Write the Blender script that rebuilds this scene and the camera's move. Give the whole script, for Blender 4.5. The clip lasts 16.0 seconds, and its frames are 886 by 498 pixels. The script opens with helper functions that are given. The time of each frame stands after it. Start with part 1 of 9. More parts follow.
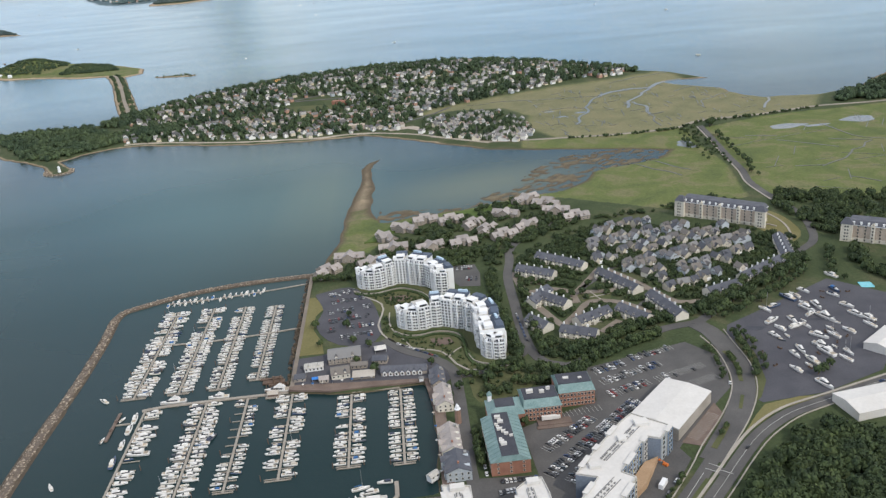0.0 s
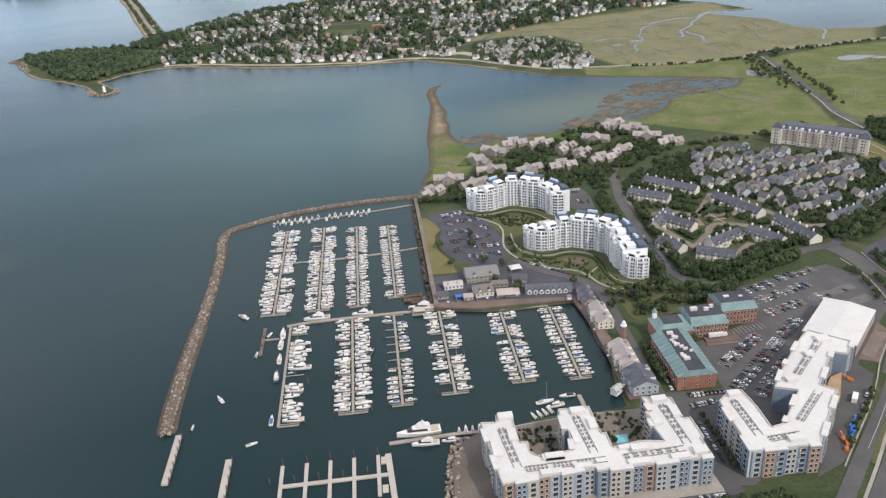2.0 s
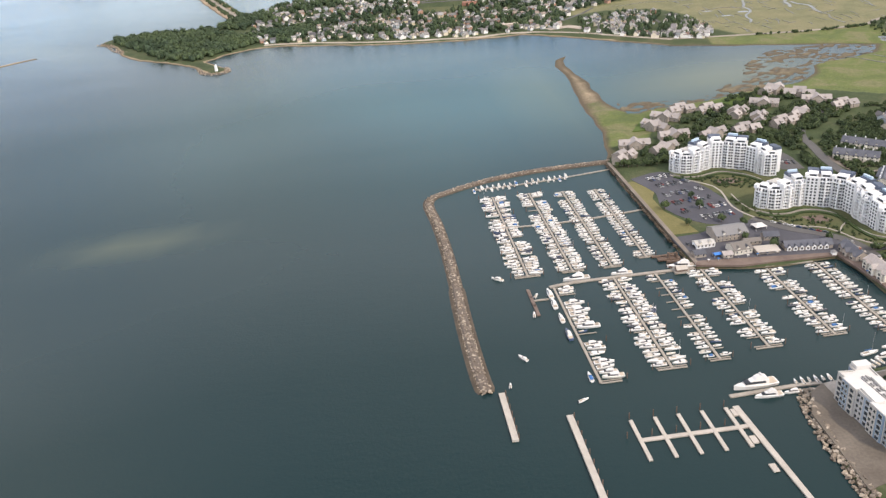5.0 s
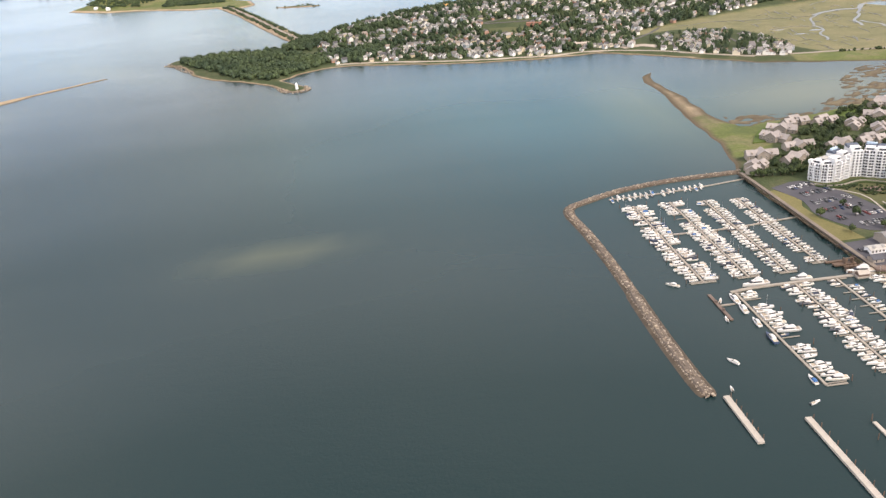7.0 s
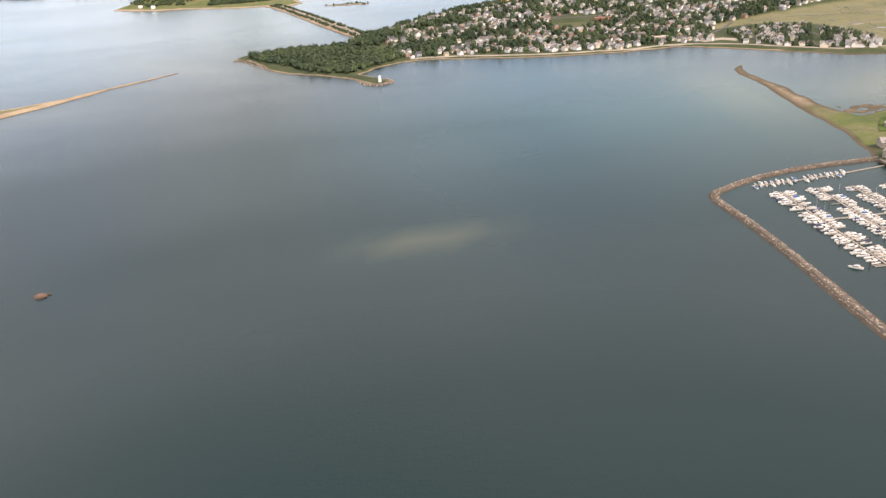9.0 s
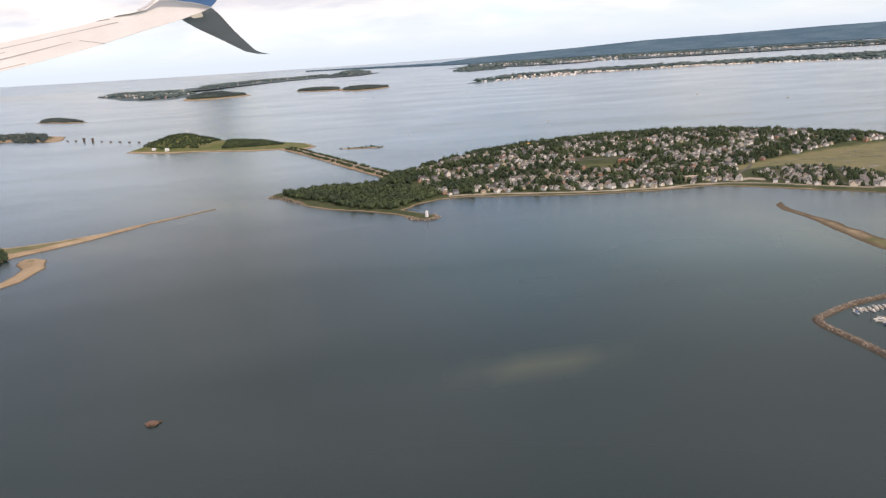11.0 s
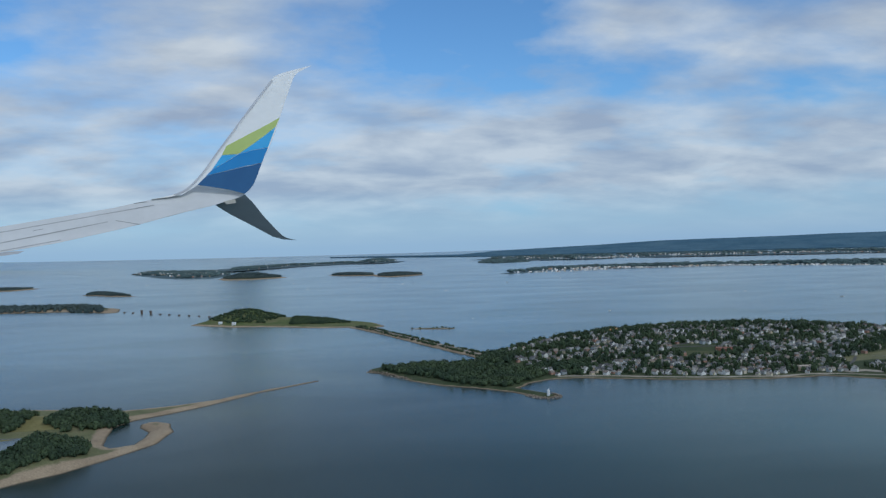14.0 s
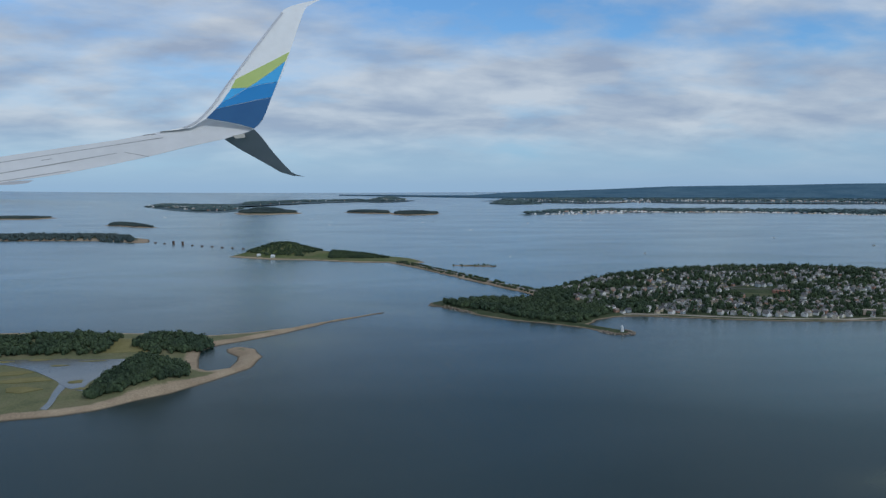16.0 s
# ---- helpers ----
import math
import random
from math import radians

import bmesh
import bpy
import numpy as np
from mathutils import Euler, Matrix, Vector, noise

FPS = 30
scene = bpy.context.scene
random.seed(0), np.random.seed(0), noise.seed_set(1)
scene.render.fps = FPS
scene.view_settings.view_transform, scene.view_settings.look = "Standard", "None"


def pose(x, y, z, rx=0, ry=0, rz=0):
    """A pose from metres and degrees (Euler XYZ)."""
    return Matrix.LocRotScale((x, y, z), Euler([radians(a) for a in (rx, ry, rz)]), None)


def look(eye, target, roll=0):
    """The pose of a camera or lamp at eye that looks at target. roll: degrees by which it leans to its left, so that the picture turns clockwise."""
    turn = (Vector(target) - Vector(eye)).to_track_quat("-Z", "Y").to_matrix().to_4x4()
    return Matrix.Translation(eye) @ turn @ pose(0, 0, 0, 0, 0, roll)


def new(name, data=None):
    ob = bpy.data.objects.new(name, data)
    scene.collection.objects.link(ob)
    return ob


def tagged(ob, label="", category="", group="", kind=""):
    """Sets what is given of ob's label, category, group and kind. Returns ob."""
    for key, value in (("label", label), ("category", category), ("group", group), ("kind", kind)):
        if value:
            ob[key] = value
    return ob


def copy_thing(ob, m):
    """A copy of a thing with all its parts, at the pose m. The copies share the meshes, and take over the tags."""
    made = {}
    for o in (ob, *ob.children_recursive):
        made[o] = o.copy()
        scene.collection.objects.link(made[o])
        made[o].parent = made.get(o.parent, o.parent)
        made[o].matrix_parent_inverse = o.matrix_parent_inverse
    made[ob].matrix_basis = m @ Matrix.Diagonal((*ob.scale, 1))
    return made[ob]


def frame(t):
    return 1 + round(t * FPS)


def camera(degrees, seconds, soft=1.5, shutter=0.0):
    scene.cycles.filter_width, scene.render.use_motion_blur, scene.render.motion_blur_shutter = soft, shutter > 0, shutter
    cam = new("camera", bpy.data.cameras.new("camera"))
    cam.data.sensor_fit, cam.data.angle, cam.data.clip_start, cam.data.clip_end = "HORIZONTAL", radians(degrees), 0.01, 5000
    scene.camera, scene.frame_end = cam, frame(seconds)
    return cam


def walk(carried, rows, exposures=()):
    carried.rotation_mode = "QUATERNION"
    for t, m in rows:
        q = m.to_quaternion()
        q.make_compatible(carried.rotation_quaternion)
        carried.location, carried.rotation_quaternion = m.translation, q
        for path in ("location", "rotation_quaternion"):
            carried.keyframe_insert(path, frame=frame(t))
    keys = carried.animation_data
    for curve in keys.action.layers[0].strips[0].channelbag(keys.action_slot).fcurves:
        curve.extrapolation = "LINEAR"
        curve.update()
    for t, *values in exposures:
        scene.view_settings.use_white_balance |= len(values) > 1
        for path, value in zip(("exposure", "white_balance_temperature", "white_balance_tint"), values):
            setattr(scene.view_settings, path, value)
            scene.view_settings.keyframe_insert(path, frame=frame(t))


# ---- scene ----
# One unit here is about three and a half true metres: the aircraft flies faster than the camera may.
cam = camera(57.02, 16.0, soft=1.35)
PATH = [
    (0, (-0.582, -2.434, 96.122), (4.157, 90.925, 60.604), -5.09),
    (0.5, (-10.627, -1.243, 95.388), (-3.393, 91.894, 59.707), -4.53),
    (1, (-20.645, -0.049, 94.653), (-13.420, 92.739, 58.072), -4.41),
    (1.5, (-30.636, 1.147, 93.918), (-23.496, 92.718, 54.375), -4.04),
    (2, (-40.601, 2.345, 93.183), (-33.656, 92.520, 50.519), -3.72),
    (2.5, (-50.539, 3.546, 92.448), (-43.764, 92.792, 47.848), -3.84),
    (3, (-60.451, 4.749, 91.712), (-53.547, 93.911, 46.963), -4.21),
    (3.5, (-70.335, 5.954, 90.976), (-63.455, 95.110, 46.212), -4.47),
    (4, (-80.193, 7.161, 90.240), (-73.332, 96.327, 45.493), -4.64),
    (6.5, (-129.083, 13.233, 86.555), (-121.843, 104.153, 45.553), -4.74),
    (7, (-138.781, 14.454, 85.817), (-131.515, 105.577, 45.273), -4.78),
    (7.5, (-148.452, 15.678, 85.079), (-141.186, 106.901, 44.761), -4.77),
    (8, (-158.096, 16.904, 84.340), (-150.910, 108.151, 44.063), -4.77),
    (10.3, (-202.117, 22.572, 80.939), (-195.555, 115.171, 43.758), -4.85),
    (10.5, (-205.918, 23.067, 80.643), (-198.689, 116.442, 45.588), -4.72),
    (11, (-215.403, 24.307, 79.903), (-202.961, 120.677, 56.280), -3.82),
    (11.5, (-224.860, 25.549, 79.163), (-209.038, 122.809, 62.132), -3.25),
    (12, (-234.291, 26.793, 78.422), (-218.283, 124.794, 66.609), -2.75),
    (12.5, (-243.696, 28.039, 77.681), (-228.486, 126.621, 70.594), -2.39),
    (13, (-253.073, 29.288, 76.940), (-238.408, 128.173, 74.330), -2.16),
    (13.5, (-262.424, 30.539, 76.198), (-248.735, 129.597, 76.470), -2.07),
    (14, (-271.748, 31.793, 75.456), (-258.756, 130.943, 74.861), -1.61),
    (14.5, (-281.046, 33.048, 74.714), (-268.201, 132.177, 71.790), -1.03),
    (15, (-290.317, 34.306, 73.972), (-277.526, 133.363, 69.058), -0.55),
    (15.5, (-299.561, 35.566, 73.229), (-286.812, 134.531, 66.632), -0.20),
    (16, (-308.778, 36.829, 72.486), (-296.097, 135.713, 64.671), -0.13),
]
EXPOSURES = [(0, 0.37, 6450, 10), (1.5, 0.46, 6550, 13), (2.5, 0.58, 6600, 14), (4, 0.76, 6750, 15), (7, 0.95, 7300, 18), (8.2, 0.97, 7500, 20), (10.4, 0.8, 7800, 23), (11, 0.26, 7600, 23), (11.5, -0.2, 7400, 20), (12.5, -0.5, 6600, 14), (13.5, -0.72, 5500, 5), (14.5, -0.78, 5400, 6), (16, -0.8, 5500, 7)]
walk(cam, [(t, look(eye, target, roll)) for t, eye, target, roll in PATH], EXPOSURES)

# ---- world and sun ----
SUN_FROM = Vector((0.45, -0.62, 0.72)).normalized()
sun = new("sun", bpy.data.lights.new("sun", "SUN"))
sun.data.energy, sun.data.angle, sun.data.color = 1.7, radians(1.5), (1.0, 0.91, 0.77)
sun.matrix_world = look((0, 0, 400), Vector((0, 0, 400)) - SUN_FROM)

world = bpy.data.worlds.new("world")
scene.world = world
world.use_nodes = True
wn, wl = world.node_tree.nodes, world.node_tree.links
wn.clear()


def wnode(kind, **values):
    n = wn.new(kind)
    for k, v in values.items():
        n.inputs[k].default_value = v
    return n


out = wn.new("ShaderNodeOutputWorld")
bg = wnode("ShaderNodeBackground", Strength=0.125)
sky = wn.new("ShaderNodeTexSky")
sky.sky_type, sky.sun_disc = "NISHITA", False
sky.sun_elevation = math.asin(SUN_FROM.z)
sky.sun_rotation = math.atan2(SUN_FROM.x, SUN_FROM.y)
sky.air_density, sky.dust_density, sky.ozone_density, sky.altitude = 1.0, 0.5, 2.0, 300
co = wn.new("ShaderNodeTexCoord")
sep = wn.new("ShaderNodeSeparateXYZ")
wl.new(co.outputs["Generated"], sep.inputs[0])
lift = wn.new("ShaderNodeMath")
lift.operation = "MAXIMUM"
lift.inputs[1].default_value = 0.0
wl.new(sep.outputs["Z"], lift.inputs[0])
add = wn.new("ShaderNodeMath")
add.operation = "ADD"
add.inputs[1].default_value = 0.24
wl.new(lift.outputs[0], add.inputs[0])
proj = wn.new("ShaderNodeVectorMath")
proj.operation = "DIVIDE"
comb = wn.new("ShaderNodeCombineXYZ")
for i in range(3):
    wl.new(add.outputs[0], comb.inputs[i])
wl.new(co.outputs["Generated"], proj.inputs[0])
wl.new(comb.outputs[0], proj.inputs[1])
mapping = wn.new("ShaderNodeMapping")
mapping.inputs["Scale"].default_value = (0.8, 1.0, 0.0)
mapping.inputs["Location"].default_value = (3.1, 0.4, 0.0)
mapping.inputs["Rotation"].default_value = (0, 0, radians(-8))
wl.new(proj.outputs[0], mapping.inputs["Vector"])
big = wnode("ShaderNodeTexNoise", Scale=1.5, Detail=9.0, Roughness=0.55, Distortion=0.1)
wl.new(mapping.outputs[0], big.inputs["Vector"])
small = wnode("ShaderNodeTexNoise", Scale=3.4, Detail=8.0, Roughness=0.52, Distortion=0.15)
wl.new(mapping.outputs[0], small.inputs["Vector"])


def wramp(source, stops):
    r = wn.new("ShaderNodeValToRGB")
    e = r.color_ramp.elements
    while len(e) < len(stops):
        e.new(0.5)
    for el, (p, c) in zip(e, stops):
        el.position, el.color = p, (*c, 1)
    wl.new(source, r.inputs[0])
    return r


shift = wramp(sep.outputs["Z"], [(0.0, (0.5, 0.5, 0.5)), (0.12, (0.5, 0.5, 0.5)), (0.21, (0.4, 0.4, 0.4)), (0.28, (0.4, 0.4, 0.4)), (0.42, (0.54, 0.54, 0.54)), (0.62, (0.48, 0.48, 0.48)), (0.85, (0.42, 0.42, 0.42))])
high = wn.new("ShaderNodeMath")
high.operation = "ADD"
wl.new(shift.outputs["Color"], high.inputs[0])
wl.new(big.outputs["Fac"], high.inputs[1])
cover = wramp(high.outputs[0], [(0.8, (0, 0, 0)), (0.9, (0.6, 0.6, 0.6)), (1.0, (1, 1, 1))])
tone = wramp(small.outputs["Fac"], [(0.36, (4.9, 5.25, 6.0)), (0.5, (6.6, 6.7, 6.9)), (0.64, (8.6, 8.35, 8.0))])
fade = wramp(sep.outputs["Z"], [(0.0, (0.0, 0.0, 0.0)), (0.03, (0.25, 0.25, 0.25)), (0.07, (0.85, 0.85, 0.85)), (0.2, (1, 1, 1))])
fac = wn.new("ShaderNodeMath")
fac.operation = "MULTIPLY"
wl.new(cover.outputs["Color"], fac.inputs[0])
wl.new(fade.outputs["Color"], fac.inputs[1])
mix = wn.new("ShaderNodeMix")
mix.data_type = "RGBA"
wl.new(fac.outputs[0], mix.inputs["Factor"])
haze = wramp(sep.outputs["Z"], [(0.0, (0.85, 0.85, 0.85)), (0.05, (0.6, 0.6, 0.6)), (0.16, (0.0, 0.0, 0.0))])
pale = wn.new("ShaderNodeMix")
pale.data_type = "RGBA"
wl.new(haze.outputs["Color"], pale.inputs["Factor"])
clear = wn.new("ShaderNodeMix")
clear.data_type, clear.blend_type = "RGBA", "MULTIPLY"
clear.inputs["Factor"].default_value = 1.0
clear.inputs["B"].default_value = (1.1, 1.35, 1.5, 1)
wl.new(sky.outputs[0], clear.inputs["A"])
wl.new(clear.outputs["Result"], pale.inputs["A"])
pale.inputs["B"].default_value = (4.3, 5.8, 7.5, 1)
wl.new(pale.outputs["Result"], mix.inputs["A"])
wl.new(tone.outputs["Color"], mix.inputs["B"])
wl.new(mix.outputs["Result"], bg.inputs["Color"])
wl.new(bg.outputs[0], out.inputs[0])

# ---- materials ----


def ramp_nodes(nt, source, stops, constant=False):
    r = nt.nodes.new("ShaderNodeValToRGB")
    if constant:
        r.color_ramp.interpolation = "CONSTANT"
    e = r.color_ramp.elements
    while len(e) < len(stops):
        e.new(0.5)
    for el, (p, c) in zip(e, stops):
        el.position, el.color = p, (*c, 1)
    nt.links.new(source, r.inputs[0])
    return r.outputs["Color"]


def noise_nodes(nt, where, scale, detail=4.0, rough=0.55, distort=0.0):
    n = nt.nodes.new("ShaderNodeTexNoise")
    n.inputs["Scale"].default_value, n.inputs["Detail"].default_value = scale, detail
    n.inputs["Roughness"].default_value, n.inputs["Distortion"].default_value = rough, distort
    nt.links.new(where, n.inputs["Vector"])
    return n.outputs["Fac"]


def mix_nodes(nt, fac, a, b, kind="MIX"):
    m = nt.nodes.new("ShaderNodeMix")
    m.data_type, m.blend_type = "RGBA", kind
    for value, key in ((fac, "Factor"), (a, "A"), (b, "B")):
        if isinstance(value, (int, float)):
            m.inputs[key].default_value = value
        elif isinstance(value, tuple):
            m.inputs[key].default_value = (*value, 1)
        else:
            nt.links.new(value, m.inputs[key])
    return m.outputs["Result"]


def shell(name, rough=0.8, metal=0.0, spec=0.4):
    m = bpy.data.materials.new(name)
    m.use_nodes = True
    nt = m.node_tree
    b = nt.nodes["Principled BSDF"]
    b.inputs["Roughness"].default_value, b.inputs["Metallic"].default_value = rough, metal
    b.inputs["Specular IOR Level"].default_value = spec
    return m, nt, b


def bump_nodes(nt, b, height, strength, distance):
    n = nt.nodes.new("ShaderNodeBump")
    n.inputs["Strength"].default_value, n.inputs["Distance"].default_value = strength, distance
    nt.links.new(height, n.inputs["Height"])
    nt.links.new(n.outputs["Normal"], b.inputs["Normal"])


def mat(name, a, c, scale=0.6, fine=6.0, rough=0.8, metal=0.0, bump=0.0, vary=0.0, spec=0.4, world_space=False, grain=(0.76, 1.14)):
    """A surface between the colours a and c: broad patches, fine grain, some change from thing to thing."""
    m, nt, b = shell(name, rough, metal, spec)
    if world_space:
        where = nt.nodes.new("ShaderNodeNewGeometry").outputs["Position"]
    else:
        where = nt.nodes.new("ShaderNodeTexCoord").outputs["Object"]
    broad, speck = noise_nodes(nt, where, scale), noise_nodes(nt, where, fine, 5.0, 0.65)
    col = mix_nodes(nt, ramp_nodes(nt, broad, [(0.3, (0, 0, 0)), (0.7, (1, 1, 1))]), a, c)
    shade = ramp_nodes(nt, speck, [(0.25, (grain[0],) * 3), (0.75, (grain[1],) * 3)])
    col = mix_nodes(nt, 1.0, col, shade, "MULTIPLY")
    if vary:
        rnd = nt.nodes.new("ShaderNodeObjectInfo").outputs["Random"]
        col = mix_nodes(nt, 1.0, col, ramp_nodes(nt, rnd, [(0.0, (1 - vary,) * 3), (1.0, (1 + vary * 0.4, 1 + vary * 0.3, 1 + vary * 0.2))]), "MULTIPLY")
    nt.links.new(col, b.inputs["Base Color"])
    if bump:
        bump_nodes(nt, b, speck, bump, 0.1)
    return m


def palette(name, stops, rough=0.6, metal=0.0, island=False, fine=5.0, spec=0.4):
    """One of several colours, picked for each thing or each loose piece."""
    m, nt, b = shell(name, rough, metal, spec)
    if island:
        rnd = nt.nodes.new("ShaderNodeNewGeometry").outputs["Random Per Island"]
    else:
        rnd = nt.nodes.new("ShaderNodeObjectInfo").outputs["Random"]
    where = nt.nodes.new("ShaderNodeTexCoord").outputs["Object"]
    grain = noise_nodes(nt, where, fine, 4.0, 0.6)
    col = ramp_nodes(nt, rnd, [(i / len(stops), c) for i, c in enumerate(stops)], True)
    col = mix_nodes(nt, 1.0, col, ramp_nodes(nt, grain, [(0.25, (0.82, 0.82, 0.82)), (0.75, (1.1, 1.1, 1.1))]), "MULTIPLY")
    nt.links.new(col, b.inputs["Base Color"])
    return m


def foliage(name, dark, light, island=True, scale=0.25):
    m, nt, b = shell(name, 0.75, 0.0, 0.25)
    geo = nt.nodes.new("ShaderNodeNewGeometry")
    broad = noise_nodes(nt, geo.outputs["Position"], scale, 3.0)
    col = mix_nodes(nt, ramp_nodes(nt, broad, [(0.35, (0, 0, 0)), (0.65, (1, 1, 1))]), dark, light)
    rnd = geo.outputs["Random Per Island"] if island else nt.nodes.new("ShaderNodeObjectInfo").outputs["Random"]
    col = mix_nodes(nt, 1.0, col, ramp_nodes(nt, rnd, [(0.0, (0.6, 0.62, 0.6)), (1.0, (1.35, 1.3, 1.1))]), "MULTIPLY")
    nt.links.new(col, b.inputs["Base Color"])
    return m


def water_material():
    """Dark green-grey bay water: a murky body under a rippled, glossy skin that mirrors the low sky."""
    m, nt, b = shell("sea_water", 0.2, 0.0, 0.5)
    nt.nodes.remove(b)
    where = nt.nodes.new("ShaderNodeNewGeometry").outputs["Position"]
    depth = nt.nodes.new("ShaderNodeAttribute")
    depth.attribute_name = "shallow"
    broad = noise_nodes(nt, where, 0.006, 4.0, 0.5, 0.6)
    col = mix_nodes(nt, ramp_nodes(nt, broad, [(0.3, (0, 0, 0)), (0.7, (1, 1, 1))]), (0.007, 0.0235, 0.0262), (0.0115, 0.027, 0.0275))
    # Paler teal body colour where the mask is high.
    pale_teal = nt.nodes.new("ShaderNodeAttribute")
    pale_teal.attribute_name = "pale_teal"
    col = mix_nodes(nt, pale_teal.outputs["Fac"], col, (0.042, 0.106, 0.114))
    col = mix_nodes(nt, depth.outputs["Fac"], col, (0.17, 0.18, 0.10))
    body, skin = nt.nodes.new("ShaderNodeBsdfDiffuse"), nt.nodes.new("ShaderNodeBsdfGlossy")
    nt.links.new(col, body.inputs["Color"])
    skin.inputs["Roughness"].default_value, skin.inputs["Color"].default_value = 0.24, (0.9, 0.97, 1.0, 1)
    wide = nt.nodes.new("ShaderNodeMapping")
    wide.inputs["Scale"].default_value = (0.45, 1.0, 1.0)
    wide.inputs["Rotation"].default_value = (0, 0, radians(24))
    nt.links.new(where, wide.inputs["Vector"])
    swell = noise_nodes(nt, wide.outputs["Vector"], 0.5, 3.0, 0.55, 0.3)
    chop = noise_nodes(nt, where, 1.6, 4.0, 0.6)
    both = nt.nodes.new("ShaderNodeMath")
    both.operation = "ADD"
    nt.links.new(swell, both.inputs[0])
    nt.links.new(chop, both.inputs[1])
    bump_nodes(nt, skin, both.outputs[0], 0.2, 0.35)
    facing = nt.nodes.new("ShaderNodeLayerWeight")
    facing.inputs["Blend"].default_value = 0.5
    calm = noise_nodes(nt, wide.outputs["Vector"], 0.012, 4.0, 0.55, 0.8)
    gloss = ramp_nodes(nt, facing.outputs["Facing"], [(q, (v, v, v)) for q, v in ((0.3, 0.016), (0.45, 0.034), (0.55, 0.066), (0.64, 0.078), (0.74, 0.13), (0.82, 0.29), (0.88, 0.47), (0.94, 0.6), (1.0, 0.74))])
    gloss = mix_nodes(nt, 1.0, gloss, ramp_nodes(nt, calm, [(0.3, (0.9, 0.9, 0.9)), (0.7, (1.08, 1.08, 1.08))]), "MULTIPLY")
    both = nt.nodes.new("ShaderNodeMixShader")
    nt.links.new(gloss, both.inputs[0])
    nt.links.new(body.outputs[0], both.inputs[1])
    nt.links.new(skin.outputs[0], both.inputs[2])
    nt.links.new(both.outputs[0], nt.nodes["Material Output"].inputs["Surface"])
    return m


def ground_material():
    """Grass and scrub, marsh, sand and mud, told apart by what the land's own attributes say."""
    m, nt, b = shell("ground", 0.95, 0.0, 0.15)
    where = nt.nodes.new("ShaderNodeNewGeometry").outputs["Position"]

    def attribute(key):
        a = nt.nodes.new("ShaderNodeAttribute")
        a.attribute_name = key
        return a.outputs["Fac"]

    def shaken(value, low, high, scale, amount):
        n = noise_nodes(nt, where, scale, 5.0, 0.6, 0.3)
        s = nt.nodes.new("ShaderNodeMath")
        s.operation = "MULTIPLY_ADD"
        nt.links.new(n, s.inputs[0])
        s.inputs[1].default_value = amount
        nt.links.new(value, s.inputs[2])
        r = nt.nodes.new("ShaderNodeMapRange")
        r.inputs["From Min"].default_value, r.inputs["From Max"].default_value = low + amount / 2, high + amount / 2
        nt.links.new(s.outputs[0], r.inputs["Value"])
        return r.outputs["Result"]

    patch = noise_nodes(nt, where, 0.07, 6.0, 0.6, 0.5)
    fleck = noise_nodes(nt, where, 1.3, 6.0, 0.65)
    grass = ramp_nodes(nt, patch, [(0.3, (0.038, 0.055, 0.026)), (0.52, (0.058, 0.076, 0.036)), (0.7, (0.1, 0.1, 0.058))])
    marsh = ramp_nodes(nt, patch, [(0.28, (0.08, 0.105, 0.042)), (0.5, (0.118, 0.142, 0.05)), (0.6, (0.16, 0.155, 0.08)), (0.75, (0.085, 0.115, 0.04))])
    salt = ramp_nodes(nt, patch, [(0.3, (0.13, 0.135, 0.075)), (0.5, (0.175, 0.17, 0.095)), (0.7, (0.21, 0.19, 0.11))])
    sand = ramp_nodes(nt, patch, [(0.3, (0.27, 0.205, 0.14)), (0.7, (0.42, 0.335, 0.235))])
    mud = ramp_nodes(nt, patch, [(0.35, (0.115, 0.1, 0.07)), (0.65, (0.185, 0.155, 0.105))])
    col = mix_nodes(nt, shaken(attribute("marsh"), 0.4, 0.6, 0.12, 0.3), grass, marsh)
    col = mix_nodes(nt, attribute("salt"), col, salt)
    col = mix_nodes(nt, shaken(attribute("sand"), 0.4, 0.6, 0.2, 0.5), col, sand)
    col = mix_nodes(nt, shaken(attribute("mud"), 0.4, 0.6, 0.2, 0.4), col, mud)
    wet = nt.nodes.new("ShaderNodeMapRange")
    wet.inputs["From Min"].default_value, wet.inputs["From Max"].default_value = 0.34, 0.06
    nt.links.new(attribute("rise"), wet.inputs["Value"])
    col = mix_nodes(nt, wet.outputs["Result"], col, (0.10, 0.08, 0.055))
    col = mix_nodes(nt, 1.0, col, ramp_nodes(nt, fleck, [(0.25, (0.68, 0.68, 0.68)), (0.75, (1.25, 1.25, 1.22))]), "MULTIPLY")
    nt.links.new(col, b.inputs["Base Color"])
    bump_nodes(nt, b, fleck, 0.4, 0.3)
    return m


